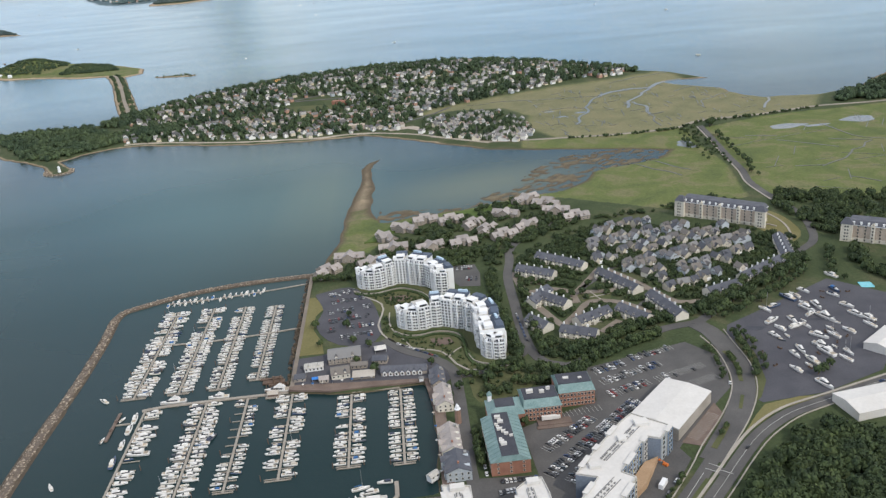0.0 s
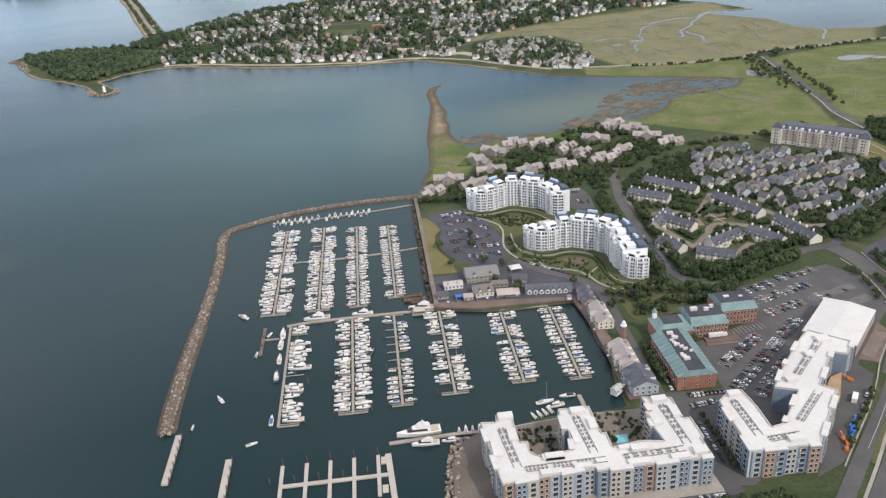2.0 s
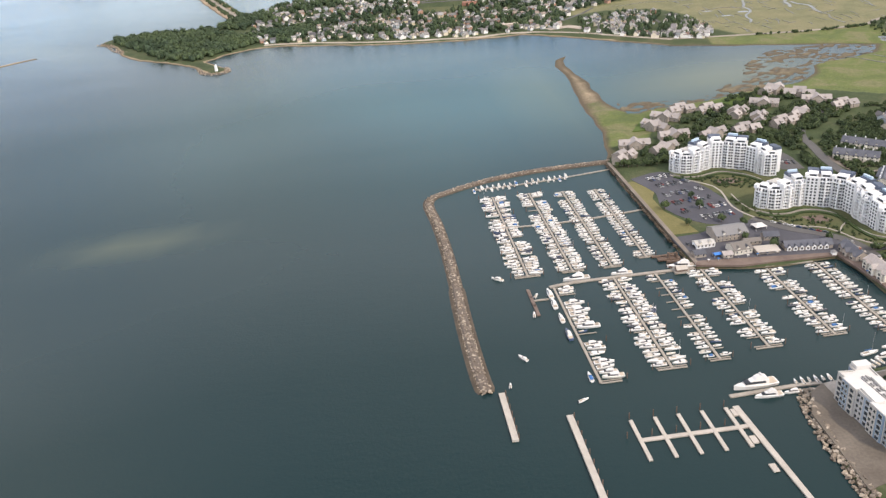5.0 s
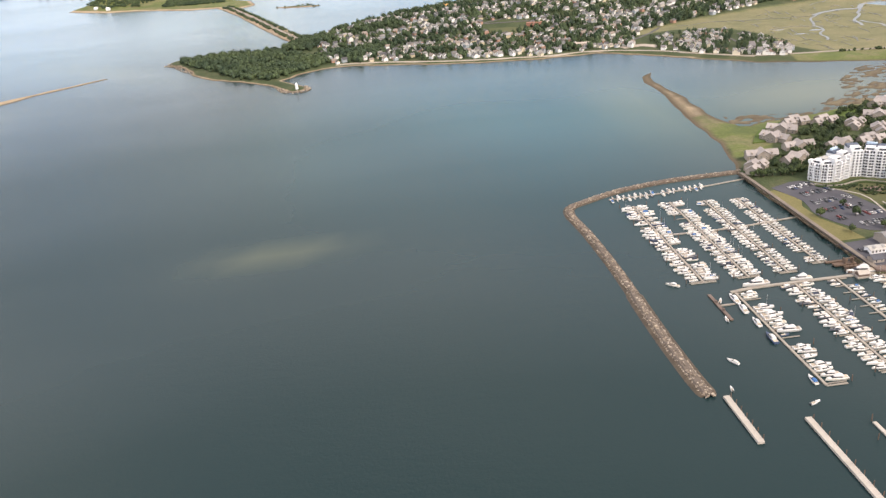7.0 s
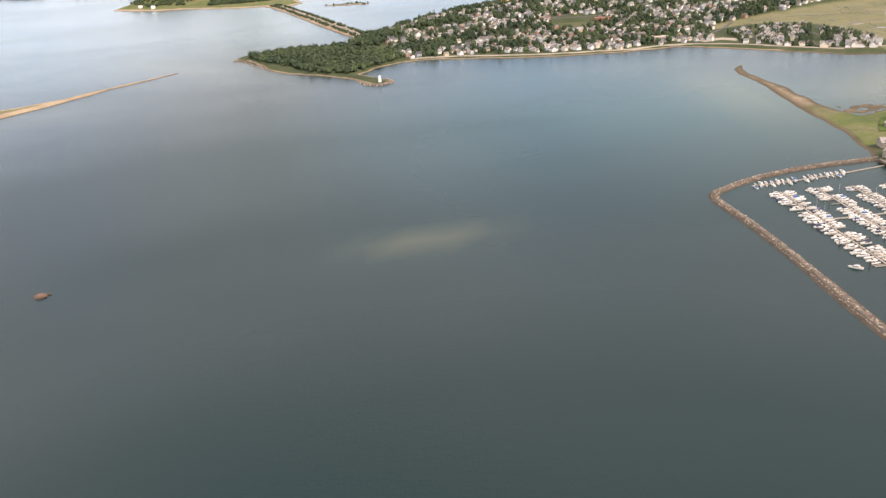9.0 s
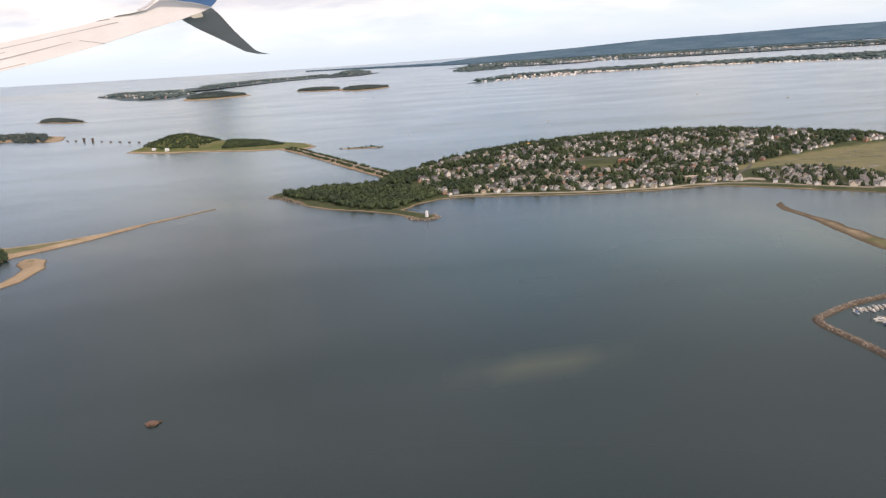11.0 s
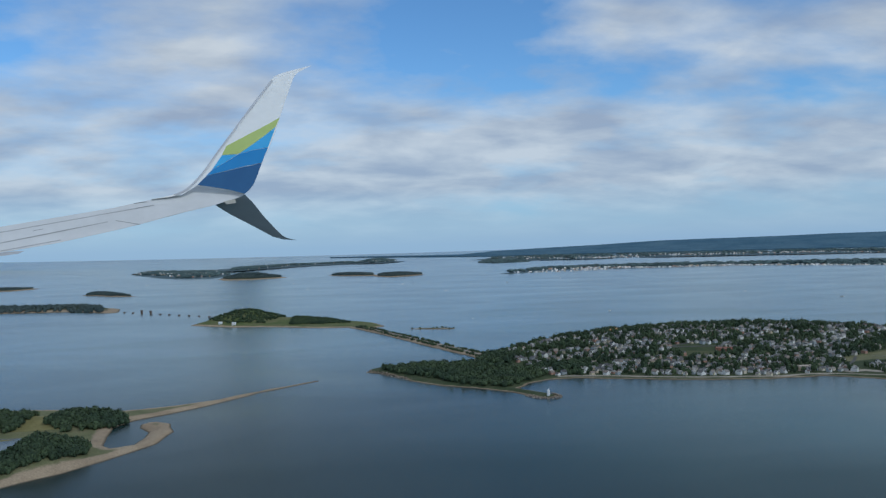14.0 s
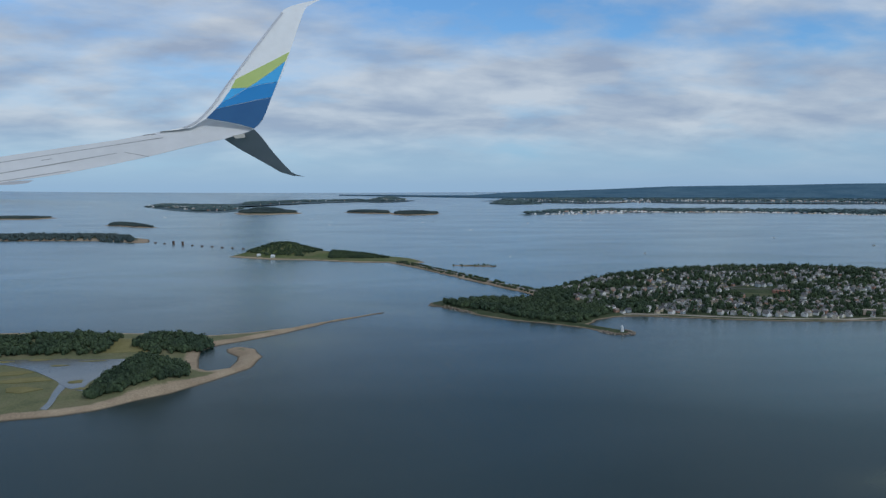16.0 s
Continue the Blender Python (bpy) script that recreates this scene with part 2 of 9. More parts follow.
WATER, GROUND = water_material(), ground_material()
ASPHALT = mat("asphalt", (0.072, 0.07, 0.07), (0.108, 0.104, 0.1), 0.15, 3.0, 0.9, bump=0.1, world_space=True)
ASPHALT_DARK = mat("fresh_asphalt", (0.055, 0.056, 0.068), (0.082, 0.082, 0.094), 0.15, 3.0, 0.9, bump=0.1, world_space=True)
CONCRETE = mat("concrete", (0.28, 0.255, 0.22), (0.37, 0.34, 0.3), 0.3, 3.0, 0.9, world_space=True)
PAVING = mat("brick_paving", (0.125, 0.09, 0.075), (0.185, 0.14, 0.115), 0.4, 4.0, 0.9, world_space=True)
LAWN = mat("mown_lawn", (0.07, 0.085, 0.038), (0.115, 0.115, 0.058), 0.1, 2.0, 0.95, bump=0.3, spec=0.15, world_space=True)
DRYLAWN = mat("dry_grass", (0.14, 0.13, 0.055), (0.19, 0.17, 0.08), 0.1, 2.0, 0.95, bump=0.3, spec=0.15, world_space=True)
MARSHGRASS = mat("marsh_grass", (0.17, 0.155, 0.06), (0.235, 0.21, 0.09), 0.15, 2.0, 0.95, bump=0.3, spec=0.15, world_space=True)
EARTH = mat("bare_earth", (0.11, 0.092, 0.074), (0.17, 0.145, 0.118), 0.15, 2.0, 0.95, world_space=True)
PLANT = mat("roof_plant_metal", (0.2, 0.2, 0.2), (0.3, 0.3, 0.29), 0.5, 4.0, 0.7)
LINE = mat("road_paint", (0.4, 0.4, 0.38), (0.5, 0.5, 0.48), 0.6, 4.0, 0.8)
ROCK = palette("granite_rubble", [(0.25, 0.205, 0.16), (0.17, 0.14, 0.11), (0.31, 0.26, 0.2), (0.13, 0.105, 0.085), (0.4, 0.34, 0.27), (0.22, 0.18, 0.14)], 0.95, island=True)
ROCKS = palette("granite_boulder", [(0.27, 0.225, 0.175), (0.19, 0.155, 0.12), (0.33, 0.275, 0.215), (0.42, 0.36, 0.29)], 0.95)
WEED = mat("weedy_rock", (0.055, 0.042, 0.03), (0.10, 0.078, 0.055), 0.5, 3.0, 0.9, bump=0.5, world_space=True)
DECK = mat("weathered_decking", (0.26, 0.23, 0.195), (0.34, 0.31, 0.265), 0.5, 5.0, 0.9)
PIERDECK = mat("pale_pier_deck", (0.38, 0.345, 0.3), (0.47, 0.43, 0.38), 0.3, 4.0, 0.9)
TIMBER = mat("dark_timber", (0.09, 0.06, 0.045), (0.16, 0.11, 0.08), 0.5, 4.0, 0.9)
GEL = mat("white_gelcoat", (0.63, 0.62, 0.6), (0.7, 0.69, 0.67), 0.5, 3.0, 0.35, vary=0.12, grain=(0.95, 1.03))
GEL_HULL = palette("hull_gelcoat", [(0.7, 0.69, 0.67)] * 15 + [(0.06, 0.09, 0.16), (0.7, 0.68, 0.62), (0.1, 0.11, 0.13)], 0.35)
CANVAS = palette("boat_canvas", [(0.6, 0.58, 0.54), (0.68, 0.66, 0.62), (0.5, 0.46, 0.4), (0.7, 0.69, 0.66), (0.04, 0.05, 0.08), (0.62, 0.6, 0.57), (0.04, 0.14, 0.34), (0.66, 0.64, 0.6), (0.4, 0.36, 0.31)], 0.85)
COCKPIT = mat("cockpit_sole", (0.42, 0.36, 0.28), (0.5, 0.44, 0.36), 0.5, 5.0, 0.8, vary=0.3)
TINT = mat("tinted_glass", (0.018, 0.022, 0.028), (0.03, 0.035, 0.042), 0.5, 2.0, 0.38, spec=0.35)
SPAR = mat("anodised_spar", (0.6, 0.6, 0.6), (0.7, 0.7, 0.7), 1.0, 5.0, 0.4, 0.6)
STUCCO = mat("white_stucco", (0.68, 0.69, 0.7), (0.76, 0.77, 0.78), 0.4, 3.0, 0.75, grain=(0.93, 1.04))
SLATE_BLUE = mat("slate_blue_roof", (0.06, 0.08, 0.12), (0.095, 0.12, 0.165), 0.4, 3.0, 0.6)
PALE_BLUE = mat("pale_blue_screen", (0.42, 0.55, 0.68), (0.5, 0.62, 0.74), 0.3, 3.0, 0.5)
MEMBRANE = mat("white_roof_membrane", (0.53, 0.515, 0.49), (0.61, 0.595, 0.57), 0.12, 1.5, 0.85, grain=(0.92, 1.05))
FLATROOF = mat("gravel_roof", (0.4, 0.39, 0.36), (0.5, 0.48, 0.45), 0.3, 3.0, 0.95)
DARKROOF = mat("dark_membrane_roof", (0.035, 0.038, 0.05), (0.06, 0.062, 0.075), 0.3, 3.0, 0.8)
COPPER = mat("green_copper_roof", (0.12, 0.2, 0.2), (0.2, 0.29, 0.285), 0.5, 4.0, 0.6)
BROWNBRICK = mat("brown_brickwork", (0.22, 0.14, 0.105), (0.31, 0.21, 0.165), 0.5, 6.0, 0.9)
BRICK = mat("red_brickwork", (0.25, 0.12, 0.085), (0.34, 0.17, 0.12), 0.5, 6.0, 0.9)
GREYBLUE = mat("grey_blue_siding", (0.17, 0.21, 0.27), (0.22, 0.26, 0.32), 0.4, 4.0, 0.8)
PANELS = palette("cladding_panel", [(0.36, 0.37, 0.38), (0.13, 0.19, 0.27), (0.27, 0.33, 0.4), (0.4, 0.38, 0.33), (0.17, 0.24, 0.31), (0.32, 0.35, 0.37), (0.22, 0.27, 0.33), (0.38, 0.37, 0.35), (0.3, 0.19, 0.14)], 0.75)
YELLOW = mat("yellow_panel", (0.6, 0.5, 0.2), (0.66, 0.56, 0.26), 0.5, 4.0, 0.8)
GLASS = mat("window_glass", (0.03, 0.04, 0.055), (0.06, 0.075, 0.09), 0.8, 2.0, 0.1, spec=0.6, vary=0.4)
SIDING = palette("clapboard", [(0.8, 0.79, 0.77), (0.78, 0.77, 0.74), (0.7, 0.69, 0.65), (0.76, 0.75, 0.73), (0.55, 0.55, 0.54), (0.66, 0.6, 0.48), (0.76, 0.75, 0.72), (0.6, 0.55, 0.41), (0.72, 0.7, 0.64), (0.42, 0.45, 0.47), (0.74, 0.73, 0.7)], 0.8)
SIDING_FAR = palette("far_clapboard", [(0.8, 0.79, 0.77), (0.5, 0.47, 0.42), (0.76, 0.75, 0.73), (0.3, 0.31, 0.32), (0.58, 0.5, 0.36), (0.78, 0.77, 0.74), (0.36, 0.4, 0.43), (0.4, 0.24, 0.18), (0.72, 0.7, 0.66)], 0.8, island=True)
ROOFS = palette("asphalt_shingle", [(0.15, 0.145, 0.14), (0.22, 0.21, 0.2), (0.10, 0.10, 0.105), (0.26, 0.23, 0.2), (0.18, 0.17, 0.17), (0.3, 0.29, 0.28), (0.2, 0.14, 0.11)], 0.9)
ROOFS_FAR = palette("far_shingle", [(0.15, 0.145, 0.14), (0.22, 0.21, 0.2), (0.085, 0.085, 0.09), (0.24, 0.2, 0.17), (0.3, 0.29, 0.28), (0.11, 0.105, 0.1)], 0.9, island=True)
CREAM = mat("cream_clapboard", (0.6, 0.57, 0.5), (0.68, 0.65, 0.58), 0.5, 4.0, 0.8, vary=0.12)
SLATE = mat("dark_slate_shingle", (0.07, 0.078, 0.1), (0.115, 0.12, 0.14), 0.5, 5.0, 0.8, vary=0.15)
CEDAR = mat("grey_cedar_shingle", (0.28, 0.25, 0.22), (0.37, 0.33, 0.29), 0.5, 5.0, 0.9, vary=0.15)
CEDAR_ROOF = mat("weathered_shingle_roof", (0.3, 0.275, 0.265), (0.39, 0.36, 0.345), 0.5, 5.0, 0.9, vary=0.2)
GREYROOF = palette("grey_shingle_roof", [(0.15, 0.15, 0.158), (0.085, 0.09, 0.105), (0.2, 0.198, 0.198), (0.115, 0.11, 0.11), (0.075, 0.08, 0.095), (0.17, 0.155, 0.14)], 0.9)
HOTELWALL = mat("buff_brick", (0.42, 0.35, 0.29), (0.5, 0.42, 0.35), 0.4, 4.0, 0.9)
BUFF = mat("cream_stone_trim", (0.58, 0.54, 0.46), (0.66, 0.62, 0.54), 0.4, 4.0, 0.85)
PAINT = palette("car_paint", [(0.62, 0.62, 0.62), (0.04, 0.042, 0.047), (0.3, 0.31, 0.32), (0.045, 0.05, 0.058), (0.7, 0.7, 0.69), (0.03, 0.06, 0.14), (0.16, 0.165, 0.17), (0.2, 0.03, 0.03), (0.05, 0.05, 0.055), (0.45, 0.45, 0.45), (0.08, 0.1, 0.12)], 0.3, 0.2)
RUBBER = mat("tyre_rubber", (0.02, 0.02, 0.02), (0.035, 0.035, 0.035), 1.0, 5.0, 0.9)
BARK = mat("bark", (0.09, 0.07, 0.05), (0.14, 0.11, 0.08), 0.6, 5.0, 0.95)
LEAVES = foliage("tree_leaves", (0.028, 0.047, 0.024), (0.056, 0.08, 0.035))
# Lighter than the near leaves: haze over the peninsula is in the colour.
LEAVES_FAR = foliage("haze_lifted_leaves", (0.034, 0.058, 0.036), (0.066, 0.096, 0.05), scale=0.05)
LIGHTLEAVES = foliage("young_leaves", (0.065, 0.10, 0.025), (0.10, 0.14, 0.035))
BLUE_TARP = mat("blue_tarpaulin", (0.03, 0.16, 0.5), (0.05, 0.22, 0.58), 0.8, 4.0, 0.5)
ORANGE = mat("orange_paint", (0.6, 0.17, 0.04), (0.7, 0.22, 0.06), 0.8, 4.0, 0.5)
POOL = mat("pool_water", (0.10, 0.42, 0.5), (0.16, 0.5, 0.58), 0.8, 3.0, 0.15)
PONDWATER = mat("marsh_water", (0.12, 0.13, 0.125), (0.17, 0.17, 0.15), 0.05, 1.0, 0.22, spec=0.3, world_space=True)
CREEKWATER = mat("creek_water", (0.075, 0.088, 0.085), (0.11, 0.12, 0.112), 0.05, 1.0, 0.3, spec=0.4, world_space=True)
CREEK = mat("creek_mud", (0.04, 0.047, 0.033), (0.07, 0.07, 0.052), 0.1, 1.0, 0.4, world_space=True)
# Blue distance haze is mixed straight into this base colour.
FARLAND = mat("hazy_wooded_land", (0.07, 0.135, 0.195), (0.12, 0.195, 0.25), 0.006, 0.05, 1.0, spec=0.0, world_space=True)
# Scrub turned blue-grey: aerial haze is put into the colour.
HAZESCRUB = mat("haze_tinted_scrub", (0.10, 0.145, 0.165), (0.14, 0.18, 0.19), 0.01, 0.08, 1.0, spec=0.0, world_space=True)
WINGPAINT = mat("wing_grey_paint", (0.62, 0.62, 0.61), (0.68, 0.68, 0.67), 0.004, 0.02, 0.45, grain=(0.95, 1.03))
WINGWHITE = mat("winglet_white_paint", (0.88, 0.87, 0.84), (0.93, 0.92, 0.89), 0.004, 0.02, 0.35, grain=(0.95, 1.03))
# Darker copy of the wing grey: the lower fin's shade is partly painted in.
WINGDARK = mat("shaded_grey_paint", (0.4, 0.4, 0.41), (0.46, 0.46, 0.47), 0.004, 0.02, 0.5, grain=(0.95, 1.03))
SEAM = mat("panel_seam", (0.25, 0.25, 0.25), (0.3, 0.3, 0.3), 0.01, 0.05, 0.8)
LIME = mat("lime_stripe_paint", (0.50, 0.60, 0.18), (0.54, 0.64, 0.21), 0.004, 0.02, 0.35, grain=(0.95, 1.03))
SKYBLUE = mat("light_blue_stripe_paint", (0.09, 0.42, 0.78), (0.11, 0.46, 0.82), 0.004, 0.02, 0.35, grain=(0.95, 1.03))
MIDBLUE = mat("blue_stripe_paint", (0.04, 0.24, 0.56), (0.05, 0.27, 0.6), 0.004, 0.02, 0.35, grain=(0.95, 1.03))
NAVY = mat("navy_stripe_paint", (0.028, 0.10, 0.24), (0.04, 0.13, 0.29), 0.004, 0.02, 0.35, grain=(0.95, 1.03))

LANE = mat("worn_lane", (0.16, 0.135, 0.11), (0.225, 0.19, 0.155), 0.2, 3.0, 0.9, world_space=True)
DECKTAN = mat("tan_deck", (0.36, 0.24, 0.14), (0.44, 0.3, 0.19), 0.4, 4.0, 0.9, world_space=True)
HEDGE = foliage("clipped_hedge", (0.03, 0.05, 0.022), (0.05, 0.075, 0.03))

TANWALL = mat("tan_clapboard", (0.5, 0.46, 0.38), (0.58, 0.54, 0.45), 0.5, 4.0, 0.8, vary=0.12)
MISTWALL = mat("mist_blue_clapboard", (0.4, 0.45, 0.5), (0.5, 0.55, 0.6), 0.5, 4.0, 0.8, vary=0.12)

RUSTROCK = mat("rusty_ledge_rock", (0.13, 0.075, 0.05), (0.22, 0.14, 0.10), 0.6, 3.0, 0.9, bump=0.3)

# Leaf colours paled and blued to carry the haze of distance.
FARHAZE = foliage("haze_tinted_leaves", (0.085, 0.135, 0.155), (0.125, 0.18, 0.195), scale=0.01)

MEADOW = mat("meadow_grass", (0.07, 0.11, 0.03), (0.10, 0.14, 0.042), 0.1, 2.0, 0.95, bump=0.3, spec=0.15, world_space=True)

# ---- mesh helpers ----


class Build:
    """Collects corners and faces of one mesh."""

    def __init__(self):
        self.v, self.f, self.m = [], [], []

    def add(self, verts, faces, m=0):
        n = len(self.v)
        self.v.extend(verts)
        for f in faces:
            self.f.append([i + n for i in f])
            self.m.append(m)
        return self

    def box(self, x0, x1, y0, y1, z0, z1, m=0):
        return self.prism([(x0, y0), (x1, y0), (x1, y1), (x0, y1)], z0, z1, m)

    def prism(self, plan, z0, z1, m=0, top=None):
        k = len(plan)
        v = [(x, y, z0) for x, y in plan] + [(x, y, z1) for x, y in plan]
        self.add(v, [[i, (i + 1) % k, k + (i + 1) % k, k + i] for i in range(k)] + [list(range(k))[::-1]], m)
        return self.add([(x, y, z1) for x, y in plan], [list(range(k))], m if top is None else top)

    def loft(self, rings, m=0, cap=True):
        k = len(rings[0])
        v = [p for r in rings for p in r]
        f = [[j * k + i, j * k + (i + 1) % k, (j + 1) * k + (i + 1) % k, (j + 1) * k + i] for j in range(len(rings) - 1) for i in range(k)]
        if cap:
            f += [list(range(k))[::-1], list(range((len(rings) - 1) * k, len(rings) * k))]
        return self.add(v, f, m)

    def gable(self, x0, x1, y0, y1, z0, z1, over=0.12, m=0, along="x"):
        """A pitched roof with thickness and eaves, its ridge along x or y."""
        if along == "x":
            ym, a, b = (y0 + y1) / 2, x0 - over, x1 + over
            drop = (z1 - z0) / (ym - y0) * over
            v = []
            for x in (a, b):
                v += [(x, y0 - over, z0 - drop), (x, ym, z1), (x, y1 + over, z0 - drop), (x, y1 + over, z0 - drop - 0.1), (x, ym, z1 - 0.12), (x, y0 - over, z0 - drop - 0.1)]
        else:
            xm, a, b = (x0 + x1) / 2, y0 - over, y1 + over
            drop = (z1 - z0) / (xm - x0) * over
            v = []
            for y in (b, a):
                v += [(x0 - over, y, z0 - drop), (xm, y, z1), (x1 + over, y, z0 - drop), (x1 + over, y, z0 - drop - 0.1), (xm, y, z1 - 0.12), (x0 - over, y, z0 - drop - 0.1)]
        f = [[i, i + 6, (i + 1) % 6 + 6, (i + 1) % 6] for i in range(6)] + [[0, 1, 4, 5], [1, 2, 3, 4], [6, 11, 10, 7], [7, 10, 9, 8]]
        return self.add(v, f, m)

    def gable_wall(self, x0, x1, y0, y1, z0, z1, z2, m=0, along="x"):
        """Four walls that fill the gables."""
        self.box(x0, x1, y0, y1, z0, z1, m)
        if along == "x":
            ym = (y0 + y1) / 2
            v = [(x0, y0, z1), (x0, y1, z1), (x0, ym, z2), (x1, y0, z1), (x1, y1, z1), (x1, ym, z2)]
        else:
            xm = (x0 + x1) / 2
            v = [(x1, y0, z1), (x0, y0, z1), (xm, y0, z2), (x1, y1, z1), (x0, y1, z1), (xm, y1, z2)]
        return self.add(v, [[0, 2, 1], [3, 4, 5], [0, 3, 5, 2], [1, 2, 5, 4]], m)

    def mesh(self, name, *materials):
        me = bpy.data.meshes.new(name)
        me.from_pydata(self.v, [], self.f)
        for material in materials:
            me.materials.append(material)
        if len(materials) > 1:
            me.polygons.foreach_set("material_index", self.m)
        me.update()
        return me


def part(name, shape, material, parent, label="", at=None):
    """One mesh object under a thing or a part. shape: a Build, or a mesh to share."""
    materials = material if isinstance(material, (list, tuple)) else (material,)
    me = shape.mesh(name, *materials) if isinstance(shape, Build) else shape
    ob = new(name, me)
    ob.parent = parent
    if at is not None:
        ob.matrix_basis = at
    return tagged(ob, label)


def thing(name, at, label, category, group="", kind=""):
    ob = new(name)
    ob.empty_display_size = 0.5
    ob.matrix_basis = at
    return tagged(ob, label, category, group, kind)


def solid(name, shape, material, label, category, group="", kind="", at=None):
    """A thing of one mesh."""
    ob = part(name, shape, material, None, label, at)
    return tagged(ob, label, category, group, kind)


def smooth_line(points, step):
    """A curve through the points, with a point about every step."""
    p = [Vector(q).to_3d() if len(q) == 2 else Vector(q) for q in points]
    p = [p[0] * 2 - p[1]] + p + [p[-1] * 2 - p[-2]]
    line = []
    for i in range(1, len(p) - 2):
        n = max(1, int((p[i + 1] - p[i]).length / step))
        for k in range(n):
            t = k / n
            line.append(0.5 * (2 * p[i] + (p[i + 1] - p[i - 1]) * t + (2 * p[i - 1] - 5 * p[i] + 4 * p[i + 1] - p[i + 2]) * t * t + (3 * p[i] - p[i - 1] - 3 * p[i + 1] + p[i + 2]) * t ** 3))
    return line + [p[-2]]


def ribbon(build, line, width, height, thick=0.05, m=0):
    """A strip along a line, laid at height(x, y)."""
    rings = []
    for i, p in enumerate(line):
        d = (line[min(i + 1, len(line) - 1)] - line[max(i - 1, 0)])
        d.z = 0
        d.normalize()
        s = Vector((-d.y, d.x, 0)) * width / 2
        a, b = p + s, p - s
        za, zb = height(a.x, a.y), height(b.x, b.y)
        rings.append([(a.x, a.y, za - 0.3), (b.x, b.y, zb - 0.3), (b.x, b.y, zb + thick), (a.x, a.y, za + thick)])
    return build.loft(rings, m)


def field(x, y, scale, seed=0.0):
    """Smooth noise over arrays, from a few turned waves."""
    total = np.zeros_like(x, dtype=float)
    rng = np.random.RandomState(int(seed * 10) + 7)
    for k in range(14):
        a, f, ph = rng.uniform(0, 6.283), rng.uniform(0.6, 2.6), rng.uniform(0, 6.283)
        total += np.sin((x * math.cos(a) + y * math.sin(a)) * f / scale * 3.0 + ph) / f ** 0.6
    return total / 4.0


def inside(plan, x, y):
    x, y = np.asarray(x, float), np.asarray(y, float)
    res = np.zeros(x.shape, bool)
    n = len(plan)
    for i in range(n):
        (x0, y0), (x1, y1) = plan[i][:2], plan[(i + 1) % n][:2]
        if y0 == y1:
            continue
        cross = ((y0 > y) != (y1 > y)) & (x < (x1 - x0) * (y - y0) / (y1 - y0) + x0)
        res ^= cross
    return res


def shore_distance(plan, x, y):
    """Distance to the outline, positive inside."""
    x, y = np.asarray(x, float), np.asarray(y, float)
    best = np.full(x.shape, 1e9)
    n = len(plan)
    for i in range(n):
        (x0, y0), (x1, y1) = plan[i][:2], plan[(i + 1) % n][:2]
        dx, dy = x1 - x0, y1 - y0
        t = np.clip(((x - x0) * dx + (y - y0) * dy) / max(dx * dx + dy * dy, 1e-9), 0, 1)
        best = np.minimum(best, (x - x0 - t * dx) ** 2 + (y - y0 - t * dy) ** 2)
    return np.where(inside(plan, x, y), 1, -1) * np.sqrt(best)


# ---- the land's plan ----
QUAY = [(-34, 40), (-34, 94), (-33.5, 104), (-32, 115), (-30, 118.5), (-27, 120.5), (-20, 121.5), (-10, 122.3), (1, 123.3), (1.4, 128), (1.5, 134), (2.2, 141), (2, 150), (1.6, 157), (0.8, 163.4), (-8, 163.6), (-21, 163.6), (-31, 166.5), (-31, 180), (-30.7, 193), (-30.5, 218), (-30.5, 236)]
SPIT = [(-29.5, 241.5), (-27, 248), (-24.8, 256), (-23.3, 267), (-22, 284), (-20, 306), (-17.6, 327), (-15.4, 344), (-16.4, 362), (-12.8, 372.5), (-3.4, 384), (-11.2, 370), (-11.4, 360), (-10.9, 341), (-11.2, 315), (-11.2, 297), (-9.5, 289)]
COVE = [(-5, 283.5), (3, 287), (12, 288), (24, 291), (38, 297), (52, 299), (64, 301), (75, 310), (82, 323), (94, 328), (112, 331), (122, 343), (104, 352), (88, 359), (68, 366), (45, 377.5), (30, 391), (14, 406), (0, 421), (-16, 433), (-29, 433.5), (-45, 433), (-60, 436), (-76, 439), (-98, 446), (-124, 457.5), (-143, 465), (-158.6, 464.5)]
POINT = [(-172.8, 455), (-180.5, 444), (-173.4, 432.5), (-167, 424), (-165.4, 417), (-170, 412.2), (-175.8, 413.2), (-179, 420.5), (-184, 431), (-192.5, 440.5), (-204, 451.3), (-219, 463), (-231.2, 480.5), (-238.8, 498.1), (-244.5, 513), (-255, 520.2), (-253.9, 532.3), (-244.3, 541.8), (-223.2, 536.6), (-202, 533.2), (-189.5, 544.6), (-181.7, 563.3)]
FARCOAST = [(-164.3, 585.5), (-140, 607), (-110, 629.6), (-70, 649.7), (-20, 667.3), (30, 664.9), (70, 652.2), (105, 627.9), (140, 590), (172, 552), (188.5, 536), (195.4, 520), (201, 503), (193, 504), (182, 506), (172, 503), (176.4, 492), (186, 480), (195, 469), (196, 454), (199, 440), (206, 430.5), (214, 430), (230, 425), (255, 430), (300, 470), (420, 520), (420, 40)]
COAST = QUAY + SPIT + COVE + POINT + FARCOAST
MUDFLAT = [(-9, 283), (3, 286), (20, 289), (40, 294), (64, 300), (82, 322), (112, 330), (122, 343), (100, 353), (75, 351), (58, 334), (45, 312), (20, 292), (0, 296), (-9, 300)]
